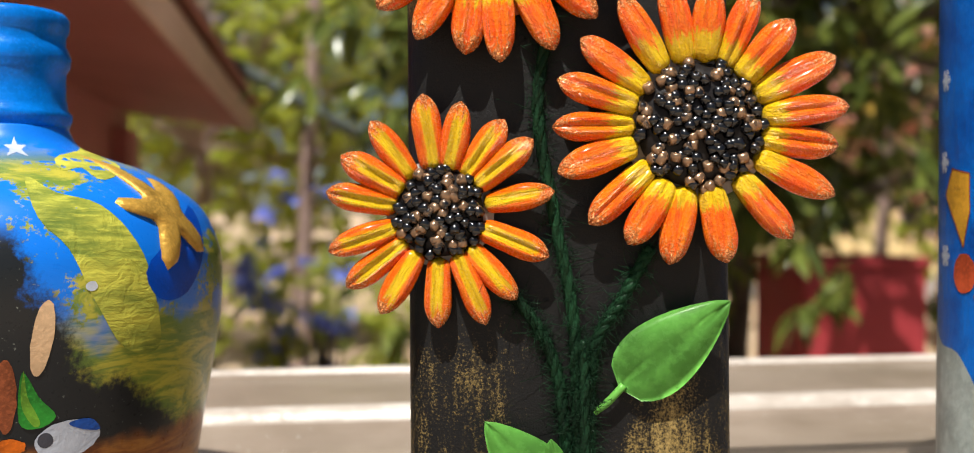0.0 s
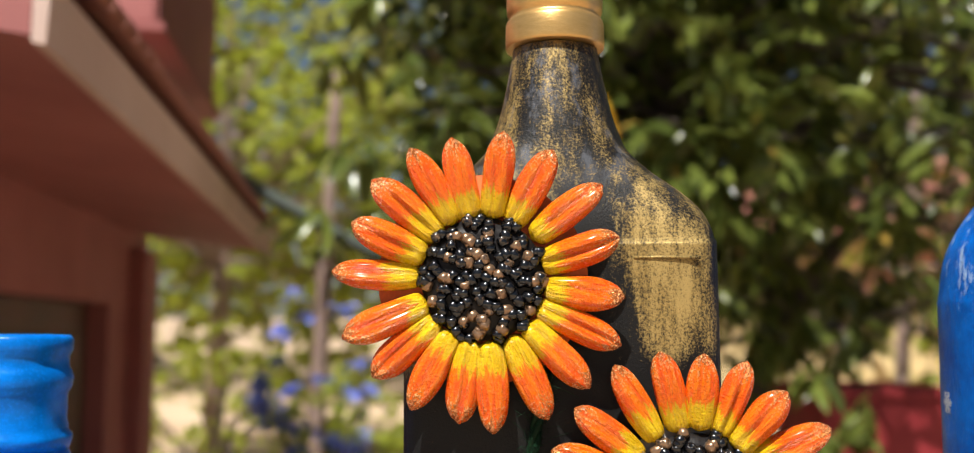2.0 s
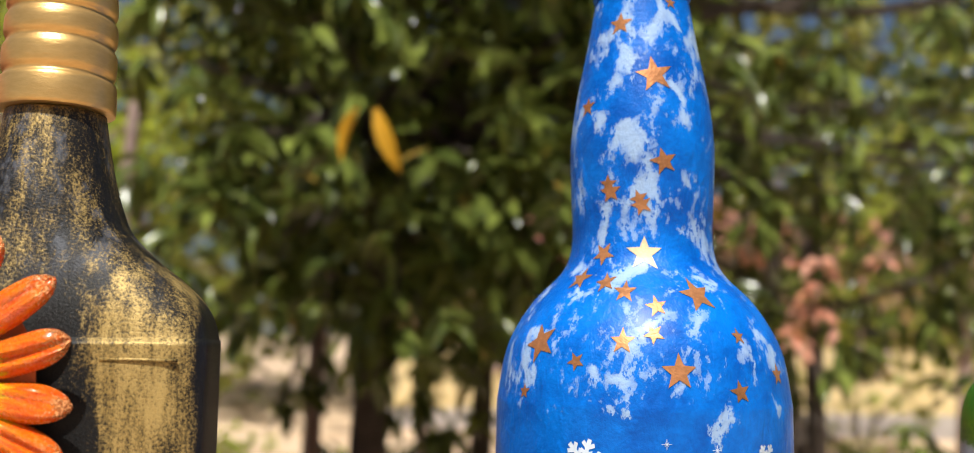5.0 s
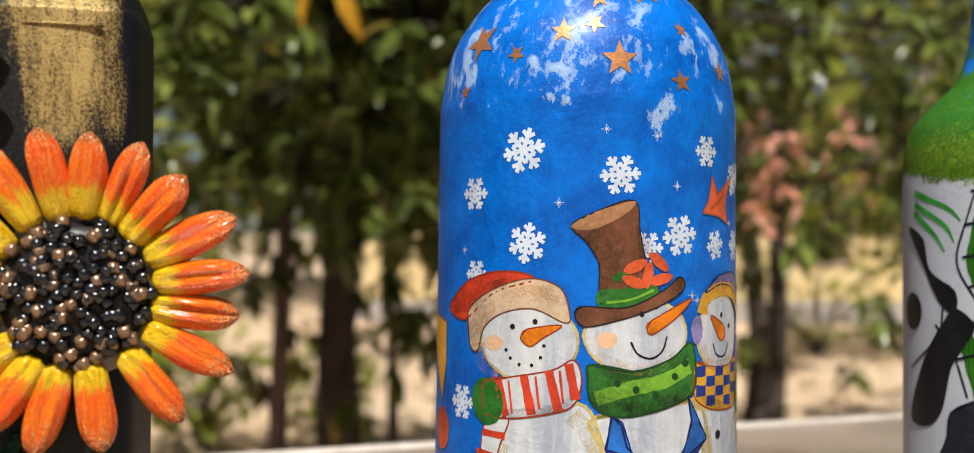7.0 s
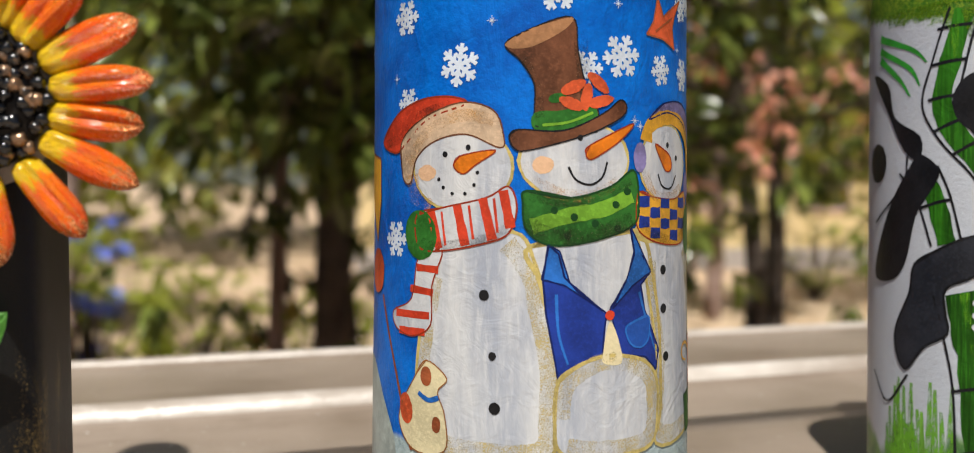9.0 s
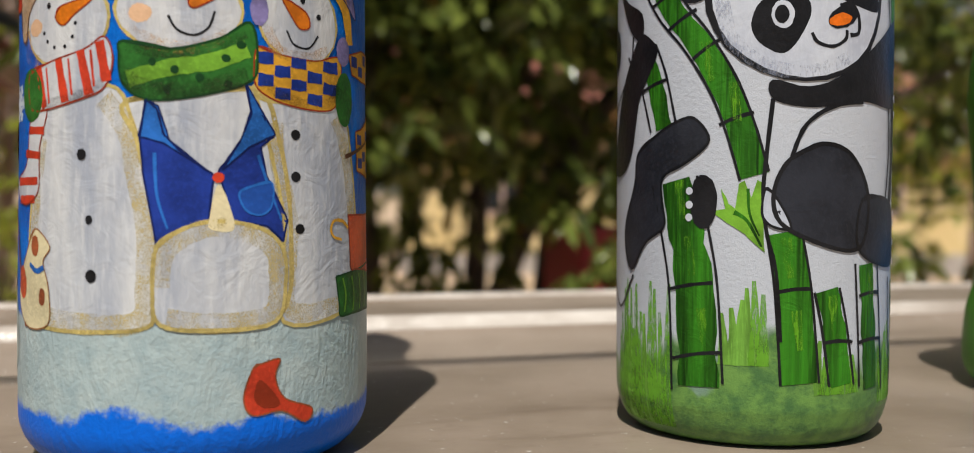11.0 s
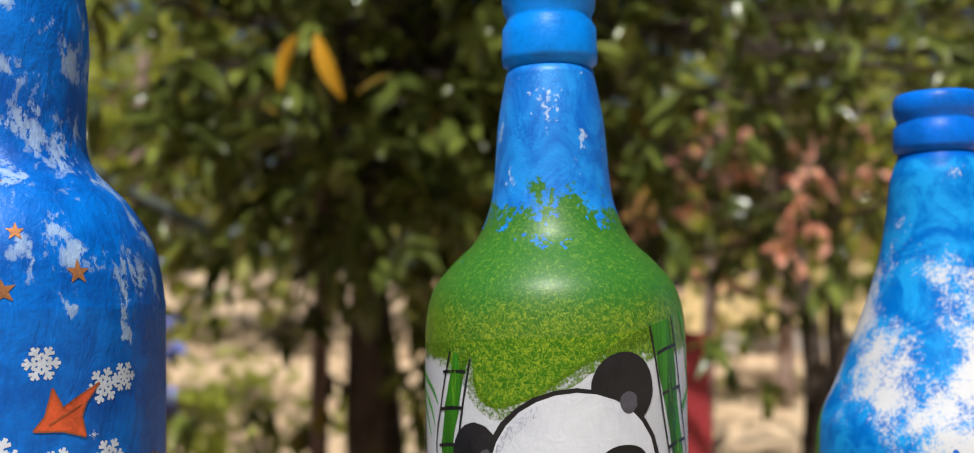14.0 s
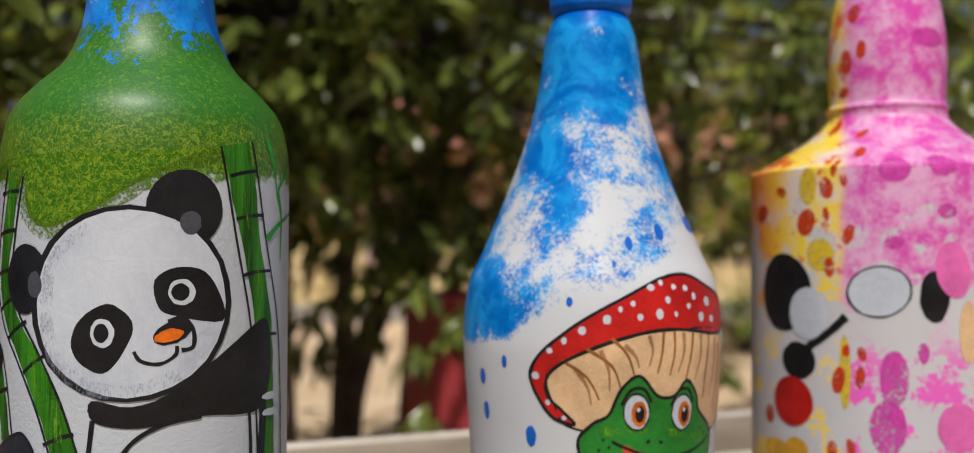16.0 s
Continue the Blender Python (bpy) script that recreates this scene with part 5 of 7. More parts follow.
flake(SNOW, (48.5, 156.1), 4.3, 0)
flake(SNOW, (-46.7, 126.1), 4.3, 0)

flake(SNOW, (-77.3, 143.0), 3.9, 0)
flake(SNOW, (-78.6, 116.1), 3.9, 0)
flake(SNOW, (-77.3, 85.4), 3.9, 0)
flake(SNOW, (-52.5, 89.5), 5.3, 0)
flake(SNOW, (3.9, 134.0), 4.6, 0)
star(SNOW, "copper", (-34.3, 239.4), 3.8, 5, 3)
star(SNOW, "copper", (-14.7, 235.1), 3.4, 20, 3)
star(SNOW, "copper", (-38.1, 220.3), 3.8, 40, 3)
star(SNOW, "copper", (8.0, 207.6), 5.5, 10, 3)
star(SNOW, "copper", (-3.9, 185.4), 5.3, 0, 3)
star(SNOW, "copper", (-49.6, 193.0), 6.2, 25, 3)
star(SNOW, "copper", (-20.4, 193.7), 3.8, 0, 3)
star(SNOW, "copper", (-34.4, 187.8), 2.9, 30, 3)
star(SNOW, "copper", (15.1, 180.2), 3.6, 10, 3)
star(SNOW, "copper", (34.5, 185.0), 3.5, 0, 3)
star(SNOW, "copper", (-9.3, 203.8), 3.3, 10, 3)
star(SNOW, "copper", (-46.0, 212.5), 3.7, 0, 3)
star(SNOW, "copper", (-10.8, 195.8), 3.1, 30, 3)
star(SNOW, "copper", (18.3, 195.8), 2.5, 0, 3)
star(SNOW, "copper", (-30.8, 211.1), 3.3, 15, 3)
star(SNOW, "copper", (-53.3, 178.8), 2.5, 0, 3)
star(SNOW, "copper", (-21.3, 208.2), 3.6, 0, 3)
# copper star in the shoulder's sun glare, the glare painted as a paler colour
star(SNOW, "glare_copper", (-13.1, 220.2), 5.6, 0, 3)
star(SNOW, "copper", (-32.9, 294.1), 3.9, 0, 3)
star(SNOW, "copper", (-6.0, 276.2), 6.2, 10, 3)
star(SNOW, "copper", (-54.1, 267.6), 3.4, 0, 3)
star(SNOW, "copper", (-1.2, 248.5), 4.6, 15, 3)
star(SNOW, "copper", (-35.8, 241.8), 3.1, 0, 3)
star(SNOW, "copper", (-16.2, 236.9), 3.0, 20, 3)
star(SNOW, "copper", (12.6, 301.4), 2.2, 0, 3)
stroke(SNOW, "painted_shading", "fold_shade", [(-12.0, 95.0), (-5.0, 91.0), (6.0, 91.4), (17.5, 95.2)], (4.0, 4.0), 7)
stroke(SNOW, "painted_shading", "fold_shade", [(-11.0, 101.0), (0.0, 99.6), (10.0, 101.8), (17.0, 105.4)], (2.4, 2.4), 7)
stroke(SNOW, "painted_shading", "fold_shade", [(-41.5, 89.0), (-34.0, 88.2), (-22.0, 90.4), (-16.4, 93.0)], (2.4, 2.4), 7)
stroke(SNOW, "painted_shading", "fold_shade", [(20.6, 94.0), (29.0, 90.0), (41.0, 90.2), (45.2, 95.0)], (2.6, 2.6), 7)
stroke(SNOW, "painted_shading", "fold_shade", [(2.2, 142.0), (3.2, 132.0), (5.0, 124.0)], (4.0, 4.0), 5)
stroke(SNOW, "painted_shading", "fold_shade", [(-12.4, 136.0), (-8.8, 129.0), (-8.2, 121.0)], (2.2, 2.2), 5)
stroke(SNOW, "painted_shading", "fold_shade", [(-58.0, 115.5), (-50.0, 117.0), (-42.0, 122.6), (-32.0, 125.4)], (2.6, 2.0), 5)
stroke(SNOW, "painted_glow", "warm_glow", [(-45.0, 107.0), (-43.6, 101.0), (-38.0, 98.8)], (5.0, 3.0), 4)
stroke(SNOW, "painted_glow", "warm_glow", [(-11.8, 110.0), (-10.0, 105.0), (-3.0, 101.8), (6.0, 101.4), (13.0, 105.0)], (4.0, 3.0), 4)
stroke(SNOW, "painted_glow", "warm_glow", [(22.4, 108.0), (25.0, 102.2), (33.0, 100.8), (41.0, 103.6)], (3.2, 3.0), 5)
stroke(SNOW, "painted_glow", "warm_glow", [(-46.5, 110.0), (-40.0, 117.5), (-29.0, 122.0), (-20.0, 120.5)], (3.4, 3.0), 6)
stroke(SNOW, "painted_hem", "light_green", [(-7.6, 119.2), (-1.0, 120.0), (5.6, 122.6)], (0.7, 0.7), 6)
for a, z, lean in ((-34.0, 92.5, 0.6), (-26.0, 94.2, 0.6), (-19.4, 96.0, 0.5)):
    stroke(SNOW, "painted_stripe", "red", [(a - lean, z + 4.6), (a, z), (a + lean, z - 4.2)], (0.7, 0.7), 5)
stroke(SNOW, "painted_sheen", "mid_blue", [(-4.0, 76.0), (-3.4, 66.0), (-1.0, 58.0)], (0.9, 0.5), 5)
stroke(SNOW, "painted_sheen", "mid_blue", [(20.0, 76.0), (22.0, 70.0), (26.0, 60.0)], (0.9, 0.5), 5)
# bamboo bottle
blob(BAMBOO, "sponged_green", "sponge_green", [(-52.2, 161.1), (-41.0, 163.5), (-16.5, 164.7), (6.6, 165.4), (27.3, 167.3), (12.6, 162.8), (0.9, 157.0), (-13.0, 148.3), (-25.5, 144.7), (-31.9, 149.6), (-34.8, 161.0)], 1)
stroke(BAMBOO, "painted_bamboo_cane", "bamboo", [(-37.5, 159.4), (-41.9, 143.4), (-44.3, 130.6), (-39.6, 120.4), (-31.6, 110.6), (-24.1, 98.4), (-19.2, 86.3), (-15.2, 72.5)], (6.05, 7.73), 2)
stroke(BAMBOO, "painted_outline", "black", [(-33.5, 158.5), (-37.2, 142.6), (-39.0, 130.7), (-35.3, 122.0), (-27.9, 112.5), (-20.5, 100.1), (-15.5, 87.6), (-11.4, 73.7)], (0.76, 0.76), 3)
stroke(BAMBOO, "painted_outline", "black", [(-42.1, 160.5), (-47.4, 144.3), (-50.8, 130.5), (-44.7, 118.9), (-35.6, 108.6), (-27.9, 96.6), (-23.1, 84.9), (-19.1, 71.2)], (0.76, 0.76), 3)
stroke(BAMBOO, "painted_cane_joint", "black", [(-45.9, 154.0), (-40.2, 154.6), (-35.4, 154.6)], (1.01, 1.01), 3)
stroke(BAMBOO, "painted_cane_joint", "black", [(-48.0, 142.8), (-41.9, 143.7), (-36.8, 144.0)], (1.01, 1.01), 3)
stroke(BAMBOO, "painted_cane_joint", "black", [(-48.8, 131.9), (-43.1, 132.8), (-38.3, 133.0)], (1.01, 1.01), 3)
stroke(BAMBOO, "painted_cane_joint", "black", [(-46.8, 121.9), (-40.9, 124.5), (-36.0, 126.2)], (1.01, 1.01), 3)
stroke(BAMBOO, "painted_cane_joint", "black", [(-41.0, 114.2), (-36.0, 117.2), (-31.6, 119.4)], (1.01, 1.01), 3)
stroke(BAMBOO, "painted_cane_joint", "black", [(-32.7, 105.4), (-28.5, 108.4), (-24.7, 110.5)], (1.01, 1.01), 3)
stroke(BAMBOO, "painted_cane_joint", "black", [(-24.9, 86.7), (-20.1, 88.7), (-15.5, 89.9)], (1.01, 1.01), 3)
stroke(BAMBOO, "painted_bamboo_cane", "bamboo", [(-51.2, 110.1), (-46.2, 101.0), (-42.2, 86.5)], (5.71, 5.71), 2)
stroke(BAMBOO, "painted_outline", "black", [(-45.4, 111.1), (-41.4, 101.9), (-37.8, 87.4)], (0.76, 0.76), 3)
stroke(BAMBOO, "painted_outline", "black", [(-59.5, 109.0), (-52.3, 100.0), (-47.2, 85.5)], (0.76, 0.76), 3)
stroke(BAMBOO, "painted_cane_joint", "black", [(-51.2, 97.7), (-45.6, 99.5), (-41.0, 100.5)], (1.01, 1.01), 3)
stroke(BAMBOO, "painted_bamboo_cane", "bamboo", [(-37.9, 71.4), (-34.3, 55.8), (-31.7, 39.9), (-30.4, 13.2)], (10.42, 12.10), 4)
stroke(BAMBOO, "painted_outline", "black", [(-31.1, 72.7), (-27.5, 57.2), (-24.9, 41.1), (-23.3, 14.5)], (0.76, 0.76), 5)
stroke(BAMBOO, "painted_outline", "black", [(-46.3, 70.0), (-42.2, 54.2), (-39.6, 38.5), (-38.7, 11.4)], (0.76, 0.76), 5)
stroke(BAMBOO, "painted_cane_joint", "black", [(-40.3, 40.2), (-32.8, 41.9), (-26.3, 42.7)], (1.01, 1.01), 5)
stroke(BAMBOO, "painted_cane_joint", "black", [(-38.4, 20.6), (-30.7, 22.5), (-24.0, 23.3)], (1.01, 1.01), 5)
stroke(BAMBOO, "painted_bamboo_cane", "bamboo", [(-7.1, 57.0), (-4.5, 41.4), (-2.3, 15.2)], (9.07, 10.42), 3)
stroke(BAMBOO, "painted_outline", "black", [(-2.4, 57.7), (0.6, 41.9), (3.3, 15.4)], (0.76, 0.76), 4)
stroke(BAMBOO, "painted_outline", "black", [(-11.7, 56.2), (-9.5, 40.8), (-7.7, 14.8)], (0.76, 0.76), 4)
stroke(BAMBOO, "painted_cane_joint", "black", [(-9.0, 40.5), (-4.1, 41.4), (0.8, 41.5)], (1.01, 1.01), 4)
stroke(BAMBOO, "painted_bamboo_cane", "bamboo", [(5.5, 41.1), (8.0, 30.5), (10.7, 14.4)], (7.06, 7.06), 3)
stroke(BAMBOO, "painted_outline", "black", [(9.5, 41.7), (12.3, 30.8), (15.3, 14.4)], (0.76, 0.76), 4)
stroke(BAMBOO, "painted_outline", "black", [(1.6, 40.5), (4.0, 30.1), (6.5, 14.3)], (0.76, 0.76), 4)
stroke(BAMBOO, "painted_cane_joint", "black", [(4.7, 26.5), (9.4, 26.9), (14.5, 26.4)], (1.01, 1.01), 4)
stroke(BAMBOO, "painted_bamboo_cane", "bamboo", [(20.0, 48.0), (21.7, 29.1), (23.0, 12.7)], (6.72, 6.72), 3)
stroke(BAMBOO, "painted_outline", "black", [(25.8, 47.7), (27.9, 28.4), (29.8, 11.5)], (0.76, 0.76), 4)
stroke(BAMBOO, "painted_outline", "black", [(15.2, 48.2), (16.6, 29.6), (17.6, 13.5)], (0.76, 0.76), 4)
stroke(BAMBOO, "painted_cane_joint", "black", [(17.0, 39.1), (21.7, 39.9), (27.1, 39.8)], (1.01, 1.01), 4)
stroke(BAMBOO, "painted_cane_joint", "black", [(17.1, 26.0), (22.3, 26.7), (28.6, 26.5)], (1.01, 1.01), 4)
stroke(BAMBOO, "painted_bamboo_cane", "bamboo", [(39.6, 43.0), (42.8, 25.6), (48.8, 7.0)], (2.69, 2.69), 3)
stroke(BAMBOO, "painted_outline", "black", [(48.7, 41.8), (48.6, 24.5), (48.6, 7.2)], (0.76, 0.76), 4)
stroke(BAMBOO, "painted_outline", "black", [(34.5, 43.7), (36.3, 26.8), (40.1, 9.1)], (0.76, 0.76), 4)
stroke(BAMBOO, "painted_bamboo_cane", "bamboo", [(27.9, 168.4), (33.1, 142.7), (39.2, 117.6), (41.4, 95.8), (42.4, 77.6)], (8.40, 6.05), 3)
stroke(BAMBOO, "painted_outline", "black", [(33.8, 169.6), (39.3, 143.4), (47.0, 117.5), (49.7, 94.7), (50.3, 76.1)], (0.76, 0.76), 4)
stroke(BAMBOO, "painted_outline", "black", [(22.8, 167.4), (27.8, 142.0), (33.3, 117.6), (35.6, 96.4), (36.8, 78.6)], (0.76, 0.76), 4)
stroke(BAMBOO, "painted_cane_joint", "black", [(25.6, 159.2), (30.3, 160.5), (35.8, 161.3)], (1.01, 1.01), 4)
stroke(BAMBOO, "painted_cane_joint", "black", [(27.7, 147.3), (32.7, 148.3), (38.6, 148.7)], (1.01, 1.01), 4)
stroke(BAMBOO, "painted_cane_joint", "black", [(30.2, 131.4), (35.5, 132.4), (42.2, 132.6)], (1.01, 1.01), 4)
stroke(BAMBOO, "painted_cane_joint", "black", [(33.7, 113.9), (39.2, 114.3), (46.4, 114.0)], (1.01, 1.01), 4)
stroke(BAMBOO, "painted_bamboo_leaf", "leaf_green", [(41.6, 171.0), (44.2, 163.0), (45.9, 155.7)], (2.35, 0.50), 2)
stroke(BAMBOO, "painted_bamboo_leaf", "leaf_green", [(58.4, 166.1), (48.2, 157.7), (46.0, 153.9)], (2.35, 0.50), 2)
stroke(BAMBOO, "painted_bamboo_leaf", "leaf_green", [(40.6, 141.9), (48.4, 146.6), (63.4, 150.9)], (2.35, 0.50), 2)
stroke(BAMBOO, "painted_bamboo_leaf", "leaf_green", [(46.4, 155.8), (49.3, 148.5), (48.8, 135.5)], (2.35, 0.50), 2)
stroke(BAMBOO, "painted_bamboo_leaf", "leaf_green", [(-70.8, 154.5), (-55.2, 149.0), (-49.4, 144.2)], (2.69, 0.50), 2)
stroke(BAMBOO, "painted_bamboo_leaf", "leaf_green", [(-70.8, 150.5), (-56.4, 143.4), (-51.8, 136.9)], (2.69, 0.50), 2)
stroke(BAMBOO, "painted_bamboo_leaf", "leaf_green", [(-70.8, 147.5), (-60.2, 139.8), (-55.5, 133.8)], (2.69, 0.50), 2)
oval(BAMBOO, "painted_round_outline", "black", (-1.6, 124.4), (27.9, 26.2), 0, 5)
oval(BAMBOO, "painted_round_face", "face_white", (-1.5, 124.4), (26.0, 25.0), 0, 6)
oval(BAMBOO, "painted_round_ear", "black", (-32.2, 130.7), (8.7, 9.5), 0, 4)
oval(BAMBOO, "painted_round_ear", "black", (12.9, 149.8), (10.3, 10.6), 0, 4)
oval(BAMBOO, "painted_grey_dab", "slate", (-28.3, 129.3), (2.6, 3.6), 0, 7)
oval(BAMBOO, "painted_grey_dab", "slate", (14.2, 146.0), (2.9, 3.2), 0, 7)
blob(BAMBOO, "painted_black_patch", "black", [(-16.5, 114.3), (-13.9, 120.4), (-7.0, 124.4), (-1.3, 120.9), (-0.6, 116.1), (-4.8, 108.3), (-8.8, 106.0), (-14.4, 109.1)], 7)
blob(BAMBOO, "painted_black_patch", "black", [(4.9, 130.4), (10.4, 133.9), (18.2, 132.8), (22.9, 125.8), (23.5, 119.0), (10.4, 120.9), (6.0, 123.4)], 7)
oval(BAMBOO, "painted_white_ring", "face_white", (-8.1, 116.6), (3.1, 3.8), 0, 8)
oval(BAMBOO, "painted_black_dot", "black", (-8.4, 116.6), (2.0, 2.5), 0, 9)
oval(BAMBOO, "painted_white_ring", "face_white", (12.0, 127.3), (3.6, 3.6), 0, 8)
oval(BAMBOO, "painted_black_dot", "black", (11.6, 127.3), (2.4, 2.4), 0, 9)
oval(BAMBOO, "painted_black_dab", "black", (9.8, 116.6), (5.4, 3.0), 22, 8)
oval(BAMBOO, "painted_orange_dab", "orange", (8.7, 115.7), (3.9, 1.7), 14, 9)
stroke(BAMBOO, "painted_line", "black", [(8.4, 119.5), (12.5, 120.2), (15.1, 116.9), (15.1, 112.5), (12.0, 111.6)], (1.18, 1.18), 8)
stroke(BAMBOO, "painted_line", "black", [(10.8, 112.9), (10.4, 110.4), (6.4, 108.2), (1.7, 109.1), (-0.1, 111.7)], (1.01, 1.01), 8)
blob(BAMBOO, "painted_black_band", "black", [(-10.8, 98.8), (-0.4, 97.0), (10.9, 101.1), (22.8, 109.6), (34.5, 117.2), (41.0, 118.0), (43.0, 104.0), (38.3, 94.0), (30.0, 92.6), (17.6, 93.5), (1.4, 91.3), (-10.0, 93.2)], 4)
stroke(BAMBOO, "painted_line", "black", [(-10.5, 93.6), (-12.2, 77.1), (-12.9, 66.6), (-11.7, 56.2), (-9.2, 45.9), (-7.8, 26.8)], (1.2, 0.9), 5)
stroke(BAMBOO, "painted_line", "black", [(-5.3, 77.7), (-1.3, 86.6), (6.9, 91.8), (17.6, 93.5)], (1.2, 1.2), 5)
stroke(BAMBOO, "painted_line", "black", [(33.0, 93.0), (33.6, 80.0), (31.0, 67.0)], (1.2, 1.2), 5)
stroke(BAMBOO, "painted_black_limb", "black", [(34.5, 115.5), (39.0, 91.6), (35.4, 65.8)], (3.36, 3.36), 4)
blob(BAMBOO, "painted_dark_round", "slate_black", [(-5.7, 77.1), (3.2, 81.4), (13.1, 78.6), (20.2, 67.8), (18.9, 55.4), (13.1, 51.9), (1.4, 54.5), (-8.3, 59.8), (-10.0, 68.4)], 6, "black", 1.2)
blob(BAMBOO, "painted_dark_foot", "slate_black", [(17.7, 66.1), (27.7, 67.0), (38.0, 62.9), (39.5, 49.0), (27.7, 47.6), (16.2, 52.6)], 6, "black", 0.9)
blob(BAMBOO, "painted_white_paw", "face_white", [(-12.2, 69.1), (-9.3, 66.5), (-5.3, 58.4), (-10.5, 58.7), (-13.1, 62.1)], 6, "black", 0.7)
blob(BAMBOO, "painted_dark_limb", "slate_black", [(-53.0, 79.6), (-45.0, 84.5), (-37.6, 88.1), (-32.0, 88.8), (-27.7, 82.5), (-34.2, 76.6), (-42.3, 72.3), (-42.4, 65.0), (-41.8, 58.1), (-49.2, 53.3), (-56.6, 45.2), (-61.1, 56.1), (-54.9, 70.1)], 5, "black", 0.8)
blob(BAMBOO, "painted_black_limb", "black", [(-75.7, 142.5), (-65.6, 138.4), (-62.1, 127.5), (-51.4, 120.8), (-51.8, 113.0), (-58.1, 116.8), (-66.2, 129.9)], 4)
oval(BAMBOO, "painted_black_limb", "black", (-72.3, 112.7), (6.0, 6.6), 0, 4)
blob(BAMBOO, "painted_black_limb", "black", [(-51.5, 115.0), (-45.6, 111.2), (-45.0, 107.5), (-48.2, 102.1), (-52.9, 94.7), (-56.9, 79.5), (-64.0, 73.5), (-74.0, 76.0), (-65.0, 96.7), (-56.1, 110.0)], 4)
stroke(BAMBOO, "painted_line", "black", [(-56.2, 114.7), (-58.8, 104.2), (-73.4, 92.6)], (0.84, 0.84), 4)
stroke(BAMBOO, "painted_line", "black", [(-73.5, 42.3), (-64.8, 33.1), (-55.4, 43.5)], (0.84, 0.84), 4)
oval(BAMBOO, "painted_black_paw", "black", (-29.2, 65.4), (4.0, 7.6), 0, 7)
oval(BAMBOO, "painted_white_dab", "face_white", (-33.3, 68.4), (1.1, 1.1), 0, 8)
oval(BAMBOO, "painted_white_dab", "face_white", (-33.3, 64.5), (1.1, 1.1), 0, 8)
oval(BAMBOO, "painted_white_dab", "face_white", (-33.4, 60.9), (1.1, 1.1), 0, 8)
oval(BAMBOO, "painted_white_dab", "face_white", (42.7, 96.3), (4.5, 1.1), 0, 8)
oval(BAMBOO, "painted_white_dab", "face_white", (42.8, 91.6), (4.4, 1.1), 0, 8)
oval(BAMBOO, "painted_white_dab", "face_white", (43.4, 62.3), (4.3, 1.1), 0, 8)
oval(BAMBOO, "painted_white_dab", "face_white", (43.5, 59.5), (4.2, 1.1), 0, 8)
oval(BAMBOO, "painted_white_dab", "face_white", (43.6, 53.8), (4.2, 1.1), 0, 8)
oval(BAMBOO, "painted_white_dab", "face_white", (43.7, 48.1), (4.2, 1.1), 0, 8)
panel(BAMBOO, "painted_bamboo_leaf", "light_green", [(-24.1, 69.0), (-22.0, 64.9), (-20.3, 63.6), (-19.4, 70.4), (-17.8, 71.2), (-16.0, 66.5), (-14.4, 71.4), (-13.0, 70.6), (-12.9, 63.2), (-12.4, 51.4), (-17.8, 56.4), (-27.0, 62.6), (-23.0, 63.4)], 3)
stroke(BAMBOO, "painted_fold", "bamboo", [(-20.6, 62.5), (-17.0, 60.0), (-13.2, 53.0)], (1.2, 0.6), 4)
stroke(BAMBOO, "painted_fold", "bamboo", [(-16.9, 69.0), (-16.4, 62.0), (-13.8, 56.0)], (0.9, 0.5), 4)
# brushed washes of thin green behind the canes
WASHES = ((-62, -40, 43, 0), (-24, -11, 44, 20), (2, 16, 30, 12), (28, 50, 30, 8), (-66, -52, 32, 0))
rng = np.random.default_rng(77)
for lo, hi, top, foot in WASHES:
    for k in range(int((hi - lo) / 2.0)):
        a = lo + (k + 0.5) * 2.0 + rng.uniform(-0.6, 0.6)
        up = top * rng.uniform(0.74, 1.04)
        stroke(BAMBOO, "painted_green_wash", "thin_wash" if rng.random() < 0.75 else "wash_green", [(a + rng.uniform(-0.8, 0.8), up), (a, (up + foot) / 2), (a + rng.uniform(-0.8, 0.8), foot)], (1.0, 3.8), 1)
stroke(BAMBOO, "sponged_fringe", "sponge_fringe", [(-36.0, 160.0), (-34.2, 152.0), (-30.6, 147.0), (-25.5, 143.6), (-19.0, 145.0), (-12.5, 147.4), (1.2, 156.0), (12.8, 161.8), (26.0, 166.2)], (5.0, 4.0), 2)
stroke(BAMBOO, "sponged_fringe", "sponge_fringe", [(-66.0, 159.5), (-52.0, 160.0), (-42.0, 161.5)], (5.0, 4.0), 2)
stroke(BAMBOO, "painted_shading", "grey_shade", [(-24.5, 122.0), (-21.5, 110.0), (-12.0, 102.6), (0.0, 101.2), (12.0, 105.5)], (4.5, 3.5), 7)
stroke(BAMBOO, "painted_shading", "grey_shade", [(-24.2, 124.0), (-22.0, 136.0), (-12.0, 145.0)], (4.0, 2.5), 7)
for a, z in ((-36.0, 66.0), (-33.0, 50.0), (-29.0, 30.0), (-6.0, 50.0), (-3.0, 30.0), (22.0, 44.0), (7.6, 34.0), (32.0, 150.0), (36.5, 128.0), (-40.4, 150.0), (-28.0, 104.5), (-20.5, 93.0)):
    stroke(BAMBOO, "painted_sheen", "cane_light", [(a - 0.6, z + 5.5), (a, z), (a + 0.7, z - 5.5)], (3.0, 2.0), 6)
